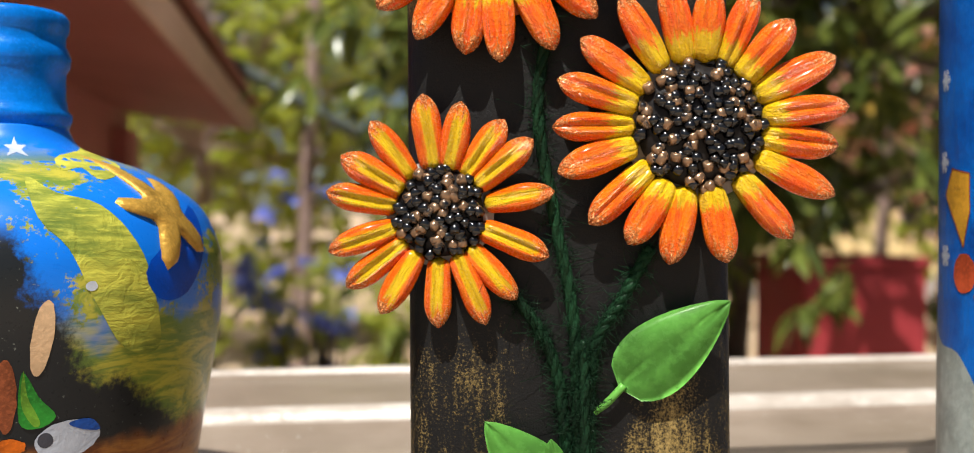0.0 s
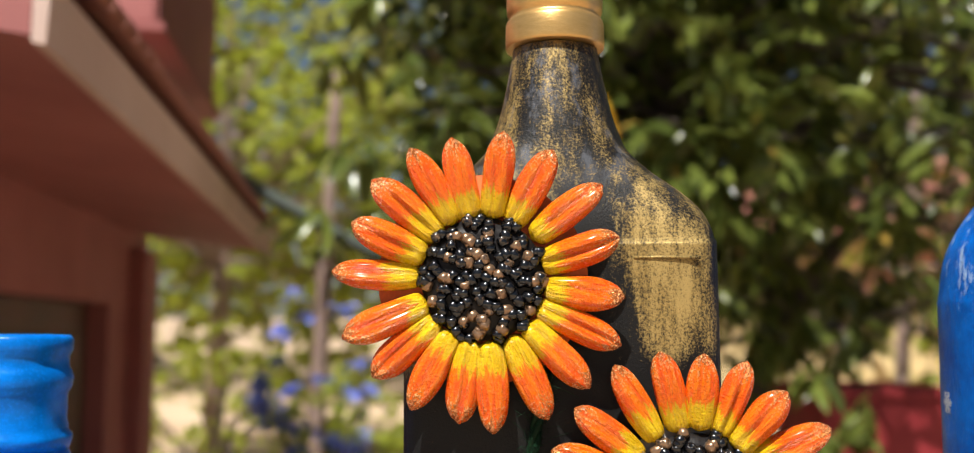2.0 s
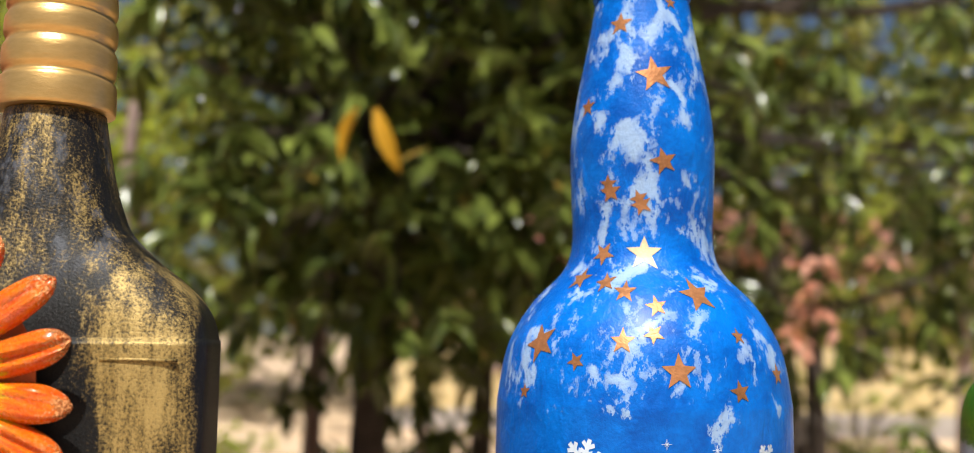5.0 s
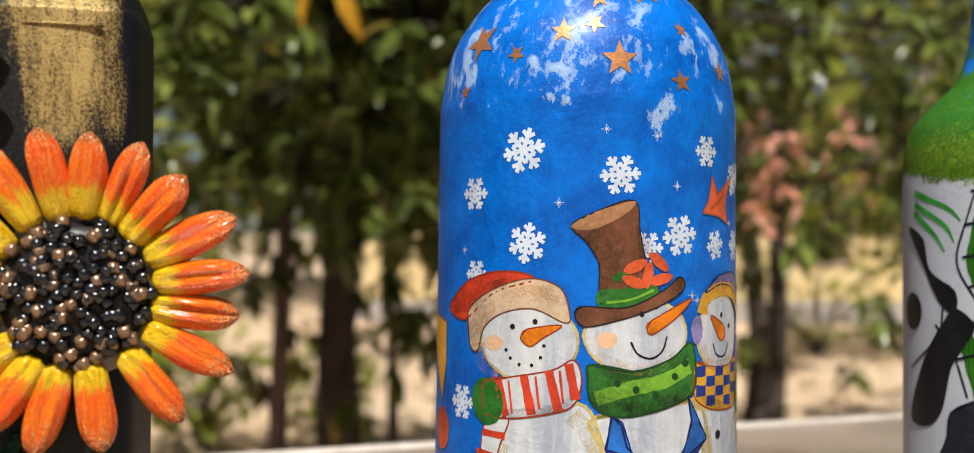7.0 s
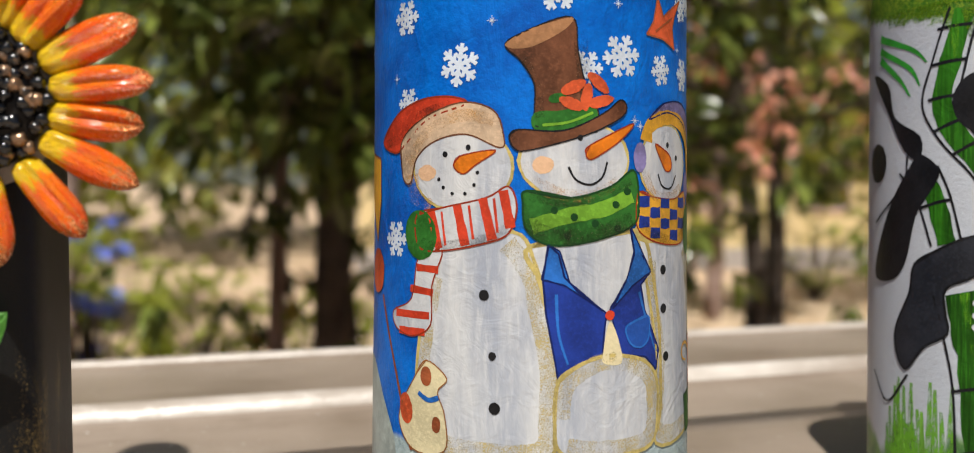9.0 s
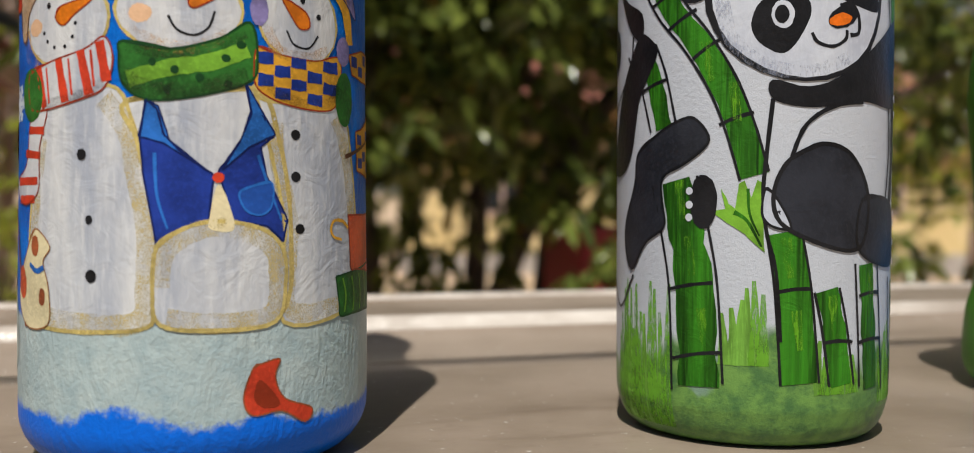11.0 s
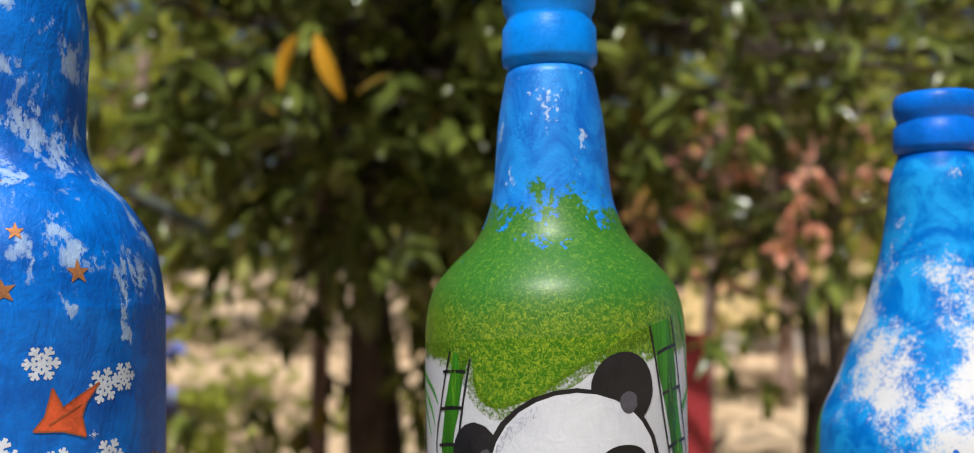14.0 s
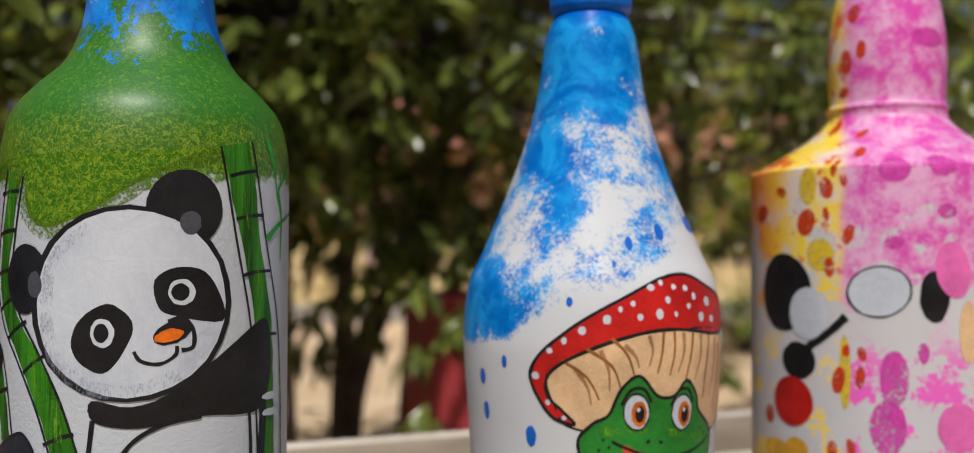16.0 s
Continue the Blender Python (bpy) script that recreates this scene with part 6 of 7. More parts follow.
# mushroom bottle
blob(MUSH, "painted_mushroom_underside", "peach", [(-31.0, 97.2), (-22.5, 103.0), (-6.2, 109.3), (12.1, 112.1), (43.1, 109.5), (49.2, 85.8), (39.9, 77.1), (19.3, 75.5), (-20.6, 79.7), (-28.0, 86.4)], 1, "black", 0.7)
blob(MUSH, "painted_mushroom_cap", "cap_red", [(-37.1, 96.4), (-33.6, 103.9), (-20.5, 114.5), (-5.8, 122.6), (9.2, 129.2), (22.0, 130.6), (34.1, 126.5), (52.6, 119.2), (43.1, 110.0), (12.1, 112.5), (-6.2, 109.7), (-21.4, 103.9), (-30.1, 97.8), (-31.1, 91.0), (-25.8, 85.7), (-21.6, 81.3), (-30.2, 84.2)], 2, "black", 1.1)
oval(MUSH, "painted_spot", "face_white", (-35.0, 97.0), (1.4, 1.3), 0, 4)
oval(MUSH, "painted_spot", "face_white", (-30.8, 88.3), (0.9, 1.0), 0, 4)
oval(MUSH, "painted_spot", "face_white", (-25.2, 83.4), (0.9, 0.8), 0, 4)
oval(MUSH, "painted_spot", "face_white", (-29.8, 105.5), (1.1, 1.0), 0, 4)
oval(MUSH, "painted_spot", "face_white", (-24.9, 108.9), (1.0, 1.2), 0, 4)
oval(MUSH, "painted_spot", "face_white", (-19.0, 112.3), (1.4, 1.4), 0, 4)
oval(MUSH, "painted_spot", "face_white", (-10.8, 116.0), (1.4, 1.6), 0, 4)
oval(MUSH, "painted_spot", "face_white", (-6.3, 119.4), (0.8, 1.0), 0, 4)
oval(MUSH, "painted_spot", "face_white", (-1.9, 121.2), (0.9, 1.0), 0, 4)
oval(MUSH, "painted_spot", "face_white", (5.1, 126.4), (1.5, 1.2), 0, 4)
oval(MUSH, "painted_spot", "face_white", (9.3, 128.0), (1.0, 1.0), 0, 4)
oval(MUSH, "painted_spot", "face_white", (11.5, 122.2), (1.1, 1.2), 0, 4)
oval(MUSH, "painted_spot", "face_white", (0.5, 116.7), (1.1, 1.2), 0, 4)
oval(MUSH, "painted_spot", "face_white", (7.8, 117.6), (1.5, 1.8), 0, 4)
oval(MUSH, "painted_spot", "face_white", (14.5, 117.4), (0.8, 1.0), 0, 4)
oval(MUSH, "painted_spot", "face_white", (14.6, 126.5), (1.1, 1.0), 0, 4)
oval(MUSH, "painted_spot", "face_white", (20.1, 126.0), (1.3, 1.0), 0, 4)
oval(MUSH, "painted_spot", "face_white", (20.8, 119.9), (1.0, 1.0), 0, 4)
oval(MUSH, "painted_spot", "face_white", (24.1, 123.2), (1.1, 1.3), 0, 4)
oval(MUSH, "painted_spot", "face_white", (32.2, 121.2), (2.0, 1.7), 0, 4)
oval(MUSH, "painted_spot", "face_white", (27.4, 116.1), (1.6, 1.7), 0, 4)
oval(MUSH, "painted_spot", "face_white", (34.7, 115.1), (1.7, 1.3), 0, 4)
stroke(MUSH, "painted_gill", "gill_brown", [(-25.6, 102.5), (-17.4, 97.0), (-13.3, 89.5)], (1.18, 0.50), 3)
stroke(MUSH, "painted_gill", "gill_brown", [(-17.4, 106.4), (-9.3, 100.8), (-6.1, 93.0)], (1.18, 0.50), 3)
stroke(MUSH, "painted_gill", "gill_brown", [(-9.3, 109.9), (-4.1, 104.4), (-1.5, 97.0)], (1.18, 0.50), 3)
stroke(MUSH, "painted_gill", "gill_brown", [(9.0, 111.8), (8.2, 104.5), (6.6, 98.0)], (1.18, 0.50), 3)
stroke(MUSH, "painted_gill", "gill_brown", [(13.4, 111.7), (13.2, 104.2), (11.5, 97.1)], (1.18, 0.50), 3)
stroke(MUSH, "painted_gill", "gill_brown", [(22.1, 110.9), (20.5, 101.7), (17.9, 93.1)], (1.18, 0.50), 3)
stroke(MUSH, "painted_gill", "gill_brown", [(31.8, 109.9), (29.9, 96.8), (28.9, 88.3)], (1.18, 0.50), 3)
blob(MUSH, "painted_green_shape", "frog_green", [(-20.2, 77.0), (-15.3, 81.9), (-10.1, 84.8), (-6.1, 93.0), (0.2, 97.4), (6.9, 90.6), (13.8, 90.2), (19.2, 95.1), (24.7, 89.8), (26.6, 84.3), (35.9, 76.6), (36.4, 69.1), (28.0, 61.0), (-14.3, 63.0), (-19.6, 70.5)], 4, "black", 1.1)
stroke(MUSH, "painted_sheen", "cane_light", [(-14.0, 79.0), (-6.0, 79.5), (6.0, 79.0)], (3.5, 2.0), 5)
stroke(MUSH, "painted_sheen", "cane_light", [(12.0, 78.0), (22.0, 76.5), (32.0, 74.0)], (3.0, 2.0), 5)
for a, z, w in ((-0.6, 85.4, 4.3), (17.8, 84.4, 4.5)):
    oval(MUSH, "painted_outline", "black", (a, z), (w + 0.6, 6.4), 6, 5)
    oval(MUSH, "painted_white_oval", "face_white", (a, z), (w, 5.7), 6, 6)
    oval(MUSH, "painted_orange_oval", "orange", (a + 0.9, z - 0.5), (2.8, 4.2), 4, 7)
    oval(MUSH, "painted_black_dot", "black", (a + 1.1, z - 0.6), (1.7, 2.8), 0, 8)
    oval(MUSH, "painted_white_dot", "face_white", (a + 0.6, z + 0.9), (0.6, 0.8), 0, 9)
    stroke(MUSH, "painted_lid_line", "black", [(a - 5.4, z + 2.5), (a - 2.2, z + 7.4), (a + 2.4, z + 7.6), (a + 5.2, z + 3.2)], (1.0, 1.0), 7)
oval(MUSH, "painted_black_dot", "black", (3.9, 75.5), (0.9, 0.6), 20, 6)
oval(MUSH, "painted_black_dot", "black", (8.9, 75.0), (0.9, 0.6), -20, 6)
blob(MUSH, "painted_tongue", "red", [(-5.7, 74.5), (2.2, 71.9), (12.0, 70.2), (10.0, 65.0), (0.0, 65.5)], 5)
stroke(MUSH, "painted_line", "black", [(-9.0, 76.0), (-5.7, 74.3), (5.8, 70.4), (19.7, 70.2), (30.0, 72.4), (34.5, 75.0)], (1.0, 0.8), 6)
for a, z in ((-12.0, 76.5), (-10.0, 74.0), (-13.5, 73.0), (28.5, 78.0), (31.0, 76.0)):
    oval(MUSH, "painted_freckle", "dark_green", (a, z), (0.6, 0.6), 0, 6)
for a0, z0, a1, z1 in ((-21.0, 99.6, -16.0, 88.0), (-13.0, 106.0, -10.0, 92.5), (-5.0, 107.6, 0.0, 100.0), (3.5, 110.6, 3.5, 100.5), (17.5, 111.2, 15.0, 98.0), (26.5, 110.2, 23.5, 95.0), (36.5, 108.5, 33.5, 88.0), (40.5, 106.0, 37.5, 84.0)):
    stroke(MUSH, "painted_gill", "tan", [(a0, z0), ((a0 + a1) / 2 + 1.2, (z0 + z1) / 2), (a1, z1)], (1.6, 0.4), 2)
oval(MUSH, "painted_raindrop", "drop_blue", (-0.4, 141.1), (1.6, 2.3), 0, 2)
oval(MUSH, "painted_raindrop", "drop_blue", (15.6, 145.2), (2.5, 2.8), 0, 2)
oval(MUSH, "painted_raindrop", "drop_blue", (46.0, 148.1), (7.1, 3.1), 0, 2)
oval(MUSH, "painted_raindrop", "drop_blue", (-7.5, 134.2), (0.7, 1.2), 0, 2)
oval(MUSH, "painted_raindrop", "drop_blue", (-23.3, 121.7), (1.1, 1.6), 0, 2)
oval(MUSH, "painted_raindrop", "drop_blue", (-47.6, 100.9), (1.2, 2.1), 0, 2)
oval(MUSH, "painted_raindrop", "drop_blue", (-59.6, 94.8), (1.7, 2.9), 0, 2)
oval(MUSH, "painted_raindrop", "drop_blue", (-58.5, 83.0), (1.7, 3.1), 0, 2)
oval(MUSH, "painted_raindrop", "drop_blue", (52.8, 128.2), (2.1, 1.9), 0, 2)
oval(MUSH, "painted_raindrop", "drop_blue", (-37.5, 76.5), (2.0, 3.4), 0, 2)
blob(MUSH, "painted_green_shape", "frog_green", [(-54.9, 26.0), (-46.8, 30.5), (-40.7, 32.4), (-40.0, 17.1), (-48.1, 17.9)], 2)
# pink and orange bottle: plain shapes in place of the pictured figures
oval(PINK, "painted_red_dab", "dab_red", (-71.7, 243.9), (7.4, 4.1), 5, 2)
oval(PINK, "painted_red_dab", "dab_red", (-79.4, 222.6), (7.5, 5.3), -6, 2)
oval(PINK, "painted_red_dab", "dab_red", (-61.7, 227.0), (5.4, 3.9), 2, 2)
oval(PINK, "painted_red_dab", "dab_red", (-84.2, 209.1), (7.4, 2.2), 6, 2)
oval(PINK, "painted_red_dab", "dab_red", (-124.6, 178.3), (9.1, 3.3), -10, 2)
oval(PINK, "painted_red_dab", "dab_red", (-60.9, 164.8), (3.0, 4.6), 10, 2)
oval(PINK, "painted_red_dab", "dab_red", (-70.2, 150.7), (4.3, 5.7), -14, 2)
oval(PINK, "painted_red_dab", "dab_red", (-51.8, 145.3), (2.2, 4.3), -18, 2)
oval(PINK, "painted_red_dab", "dab_red", (-98.7, 155.0), (5.2, 3.9), 16, 2)
oval(PINK, "painted_red_dab", "dab_red", (-83.9, 163.9), (3.2, 2.1), -14, 2)
oval(PINK, "painted_red_dab", "dab_red", (-100.3, 178.2), (6.2, 2.6), 5, 2)
oval(PINK, "painted_red_dab", "dab_red", (-57.7, 173.0), (1.4, 3.9), -5, 2)
oval(PINK, "painted_red_dab", "dab_red", (-53.6, 167.6), (1.5, 2.6), 6, 2)
oval(PINK, "painted_red_dab", "dab_red", (-49.6, 179.7), (2.8, 2.5), -5, 2)
oval(PINK, "painted_red_dab", "dab_red", (-82.9, 192.7), (5.1, 3.3), -5, 2)
oval(PINK, "painted_red_dab", "dab_red", (-54.1, 189.0), (4.3, 1.9), 16, 2)
oval(PINK, "painted_red_dab", "dab_red", (-61.0, 153.8), (1.3, 3.1), 10, 2)
oval(PINK, "painted_red_dab", "dab_red", (-59.8, 132.1), (2.1, 4.1), 5, 2)
oval(PINK, "painted_red_dab", "dab_red", (-56.2, 86.1), (2.6, 5.5), -10, 2)
oval(PINK, "painted_red_dab", "dab_red", (-47.6, 87.8), (1.9, 4.5), -5, 2)
oval(PINK, "painted_red_dab", "dab_red", (-53.1, 98.2), (1.7, 2.5), -6, 2)
oval(PINK, "painted_red_dab", "dab_red", (-46.8, 97.3), (1.7, 3.0), 16, 2)
oval(PINK, "painted_red_dab", "dab_red", (-59.0, 57.3), (2.1, 4.0), 0, 2)
oval(PINK, "painted_red_dab", "dab_red", (-51.4, 59.5), (1.7, 3.5), 10, 2)
oval(PINK, "painted_red_dab", "dab_red", (-92.8, 67.9), (3.6, 3.8), -20, 2)
oval(PINK, "painted_pink_dab", "dab_pink", (-34.1, 171.5), (6.1, 5.2), 0, 2)
oval(PINK, "painted_pink_dab", "dab_pink", (-15.8, 173.1), (5.6, 4.3), 0, 2)
oval(PINK, "painted_pink_dab", "dab_pink", (-34.4, 142.2), (3.7, 2.5), 0, 2)
oval(PINK, "painted_pink_dab", "dab_pink", (-23.9, 98.2), (2.1, 4.2), 0, 2)
oval(PINK, "painted_pink_dab", "dab_pink", (-34.8, 88.0), (5.5, 11.1), 0, 2)
oval(PINK, "painted_pink_dab", "dab_pink", (-37.2, 68.3), (6.9, 11.1), 0, 2)
oval(PINK, "painted_pink_dab", "dab_pink", (8.4, 231.3), (20.6, 4.4), 0, 2)
oval(PINK, "painted_pink_dab", "dab_pink", (-14.4, 154.5), (3.9, 2.9), 0, 2)
oval(PINK, "painted_yellow_dab", "dab_yellow", (-63.8, 137.2), (6.2, 6.7), 0, 1)
oval(PINK, "painted_yellow_dab", "dab_yellow", (-69.4, 165.8), (4.2, 7.9), 0, 1)
oval(PINK, "painted_yellow_dab", "dab_yellow", (-53.6, 89.4), (2.5, 15.1), 0, 1)
oval(PINK, "painted_black_shape", "black", (-82.6, 121.1), (15.0, 16.5), 0, 3)
oval(PINK, "painted_black_shape", "black", (-74.7, 92.7), (8.7, 7.8), 0, 3)
stroke(PINK, "painted_black_shape", "black", [(-69.9, 98.3), (-60.0, 105.4), (-53.0, 112.0)], (3.36, 3.36), 3)
oval(PINK, "painted_pale_shape", "face_white", (-69.8, 112.5), (9.2, 10.9), 0, 4)
oval(PINK, "painted_outline_shape", "black", (-40.3, 122.4), (12.6, 10.4), 10, 3)
oval(PINK, "painted_pale_shape", "face_white", (-40.3, 122.4), (11.7, 9.7), 10, 4)
oval(PINK, "painted_red_shape", "cap_red", (-78.2, 75.3), (10.9, 10.5), 0, 4)
oval(PINK, "painted_yellow_shape", "amber", (-88.2, 53.3), (8.2, 4.8), 0, 4)
oval(PINK, "painted_yellow_shape", "amber", (-75.9, 55.5), (6.1, 4.7), 0, 4)
oval(PINK, "painted_black_shape", "black", (-19.5, 120.7), (5.7, 10.3), 0, 3)
oval(PINK, "painted_pink_shape", "bow_pink", (-12.2, 131.2), (7.0, 11.3), 10, 4)
oval(PINK, "painted_peach_shape", "peach", (-6.0, 106.8), (4.2, 12.2), 0, 4)
oval(PINK, "painted_pink_shape", "bow_pink", (-10.3, 69.0), (8.7, 9.7), 0, 4)
# globe bottle
relief_star(GLOBE, "gold", (81.5, 99.7), 18.5, 14)
star(GLOBE, "face_white", (34.4, 118.7), 3.7, 0, 3)
oval(GLOBE, "painted_tan_shape", "peach", (38.1, 65.0), (2.8, 10.5), -8, 4)
oval(GLOBE, "painted_rust_shape", "rust", (28.9, 49.5), (2.8, 10.2), 0, 4)
blob(GLOBE, "painted_leaf", "leaf_green", [(33.1, 56.0), (37.5, 48.9), (42.3, 43.2), (37.4, 40.2), (32.4, 42.4)], 5)
oval(GLOBE, "painted_pale_shape", "face_white", (46.1, 36.4), (9.5, 5.3), 5, 5)
oval(GLOBE, "painted_grey_shape", "slate", (39.6, 36.6), (2.2, 2.2), 0, 6)
blob(GLOBE, "painted_blue_shape", "pocket_blue", [(46.0, 40.8), (52.0, 41.6), (55.5, 38.0), (50.0, 38.6)], 6)
oval(GLOBE, "painted_pale_dab", "face_white", (50.8, 78.6), (1.7, 1.4), 0, 5)
blob(GLOBE, "painted_leaf", "light_green", [(33.5, 56.5), (34.5, 49.5), (38.0, 42.0), (36.2, 41.0), (33.0, 47.0)], 6)
oval(GLOBE, "painted_orange_shape", "orange", (30.0, 35.4), (4.3, 2.4), 0, 5)
blob(GLOBE, "painted_land", "land", [(59.4, 116.7), (130.3, 121.7), (128.3, 121.1), (94.8, 115.4), (65.4, 108.8), (60.3, 112.5), (50.6, 111.3)], 3)
blob(GLOBE, "painted_land", "land", [(35.4, 109.0), (44.2, 104.6), (56.7, 101.2), (65.7, 90.5), (71.1, 74.2), (73.5, 59.4), (61.1, 60.6), (51.3, 75.3), (44.9, 89.1), (37.5, 97.5)], 2)
blob(GLOBE, "painted_deep_sea", "deep_blue", [(69.4, 85.1), (99.6, 101.9), (96.2, 88.1), (84.6, 75.2), (72.3, 74.1)], 3)

# ---- jute stems and leaves on the black bottle ----
M_JUTE = acrylic("green_jute_twine", (0.008, 0.036, 0.014), 0.95, 0.7, 1500, bump=0.8)
M_LEAF = acrylic("green_gloss_leaf", (0.16, 0.46, 0.08), 0.25, 0.35, 300, bump=0.1)


def twine(name, points, r, seed):
    """Three twisted strands with loose fibres."""
    rng = np.random.default_rng(seed)
    line = [Vector(p) for p in smoothed(points, 14)]
    bm = bmesh.new()
    for s in range(3):
        pts = []
        for i, p in enumerate(line):
            d = (line[min(i + 1, len(line) - 1)] - line[max(i - 1, 0)]).normalized()
            a = Vector((0, -1, 0))
            b = d.cross(a).normalized()
            t = i * 0.7 + s * 2 * math.pi / 3
            pts.append(p + (a * math.cos(t) + b * math.sin(t)) * r * 0.42)
        tube(pts, r * 0.66, 7, bm)
    ob = part(name, bm, M_JUTE, black, "dark green fuzzy jute twine")
    bm = bmesh.new()
    for k in range(int(len(line) * 13)):
        p = line[rng.integers(len(line))]
        d = Vector(rng.normal(0, 1, 3)).normalized()
        d.y = -abs(d.y) * 0.7
        ln = rng.uniform(0.0008, 0.0040) if rng.random() < 0.9 else rng.uniform(0.004, 0.010)
        q = p + d * r
        tube([q, q + d * ln * 0.5 + Vector(rng.normal(0, 0.0005, 3)), q + d * ln + Vector(rng.normal(0, 0.0012, 3))], 0.00007, 3, bm)
    part("fibre_fuzz", bm, M_JUTE, ob)


FY = FACE_Y - 0.0016
twine("stem", [(-0.0045, FY, 0.155), (-0.0090, FY, 0.128), (-0.0050, FY, 0.100), (0.0, FY, 0.072), (0.0012, FY, 0.045), (0.002, FY, 0.010)], 0.0017, 1)
twine("stem", [(0.0215, FY, 0.089), (0.0140, FY, 0.076), (0.0060, FY, 0.062), (0.0045, FY, 0.040), (0.0045, FY, 0.010)], 0.0017, 2)
twine("stem", [(-0.0205, FY, 0.081), (-0.0110, FY, 0.070), (-0.0045, FY, 0.056), (-0.0020, FY, 0.035), (-0.001, FY, 0.010)], 0.0017, 3)
twine("stem", [(0.0030, FY - 0.002, 0.064), (0.0030, FY - 0.0022, 0.040), (0.0035, FY - 0.002, 0.010)], 0.0015, 4)


def clay_leaf(base, tip, width, lift):
    """A glossy cupped leaf with a midrib."""
    b, t = Vector((base[0], FACE_Y - 0.003, base[1])), Vector((tip[0], FACE_Y - 0.003 - lift, tip[1]))
    d = t - b
    side = Vector((0, -1, 0)).cross(d.normalized())
    bm, rows, n, m = bmesh.new(), [], 16, 10
    for i in range(n + 1):
        u = i / n
        w = width * 0.5 * (math.sin(math.pi * u ** 0.62) ** 0.75 + 0.02)
        row = []
        for k in range(m + 1):
            v = 2 * k / m - 1
            row.append(bm.verts.new(b + d * u + side * (w * v) + Vector((0, -0.0030 * math.sin(math.pi * u) * (1 - v * v) - 0.0010 * math.exp(-(v * 6) ** 2) * -1, 0))))
        rows.append(row)
    for r0, r1 in zip(rows, rows[1:]):
        for k in range(m):
            bm.faces.new((r0[k], r1[k], r1[k + 1], r0[k + 1]))
    bmesh.ops.solidify(bm, geom=bm.faces[:], thickness=0.0009)
    leaf = part("leaf", bm, M_LEAF, black, "glossy light green leaf")
    s = b - d.normalized() * 0.011 + Vector((0, 0.001, -0.001))
    part("leaf_stalk", tube(smoothed([s, (s + b) / 2 + Vector((0.0008, -0.001, 0)), b + d * 0.04], 4), 0.0011, 8), M_LEAF, leaf)


clay_leaf((0.0125, 0.0510), (0.0418, 0.0748), 0.0200, 0.004)
clay_leaf((-0.0020, 0.0180), (-0.0240, 0.0430), 0.0185, 0.004)
clay_leaf((-0.0035, 0.0140), (-0.0065, 0.0385), 0.0130, 0.005)


# ---- ground and houses ----
GROUND_Z = -1.0


def ground_height(x, y):
    d = max(0.0, y - 5)
    return GROUND_Z + 0.022 * d * min(1, d / 8) + 0.10 * noise.noise(Vector((x, y, 0)) * 0.35) * min(1, d / 3)


def build_ground():
    bm = bmesh.new()
    bmesh.ops.create_grid(bm, x_segments=80, y_segments=80, size=80)
    for v in bm.verts:
        v.co.y += 50
        v.co.z = ground_height(v.co.x, v.co.y)
    tagged(part("ground", bm, M_EARTH), "dry tan earth yard with sparse straw and litter", "ground", kind="structure")


build_ground()


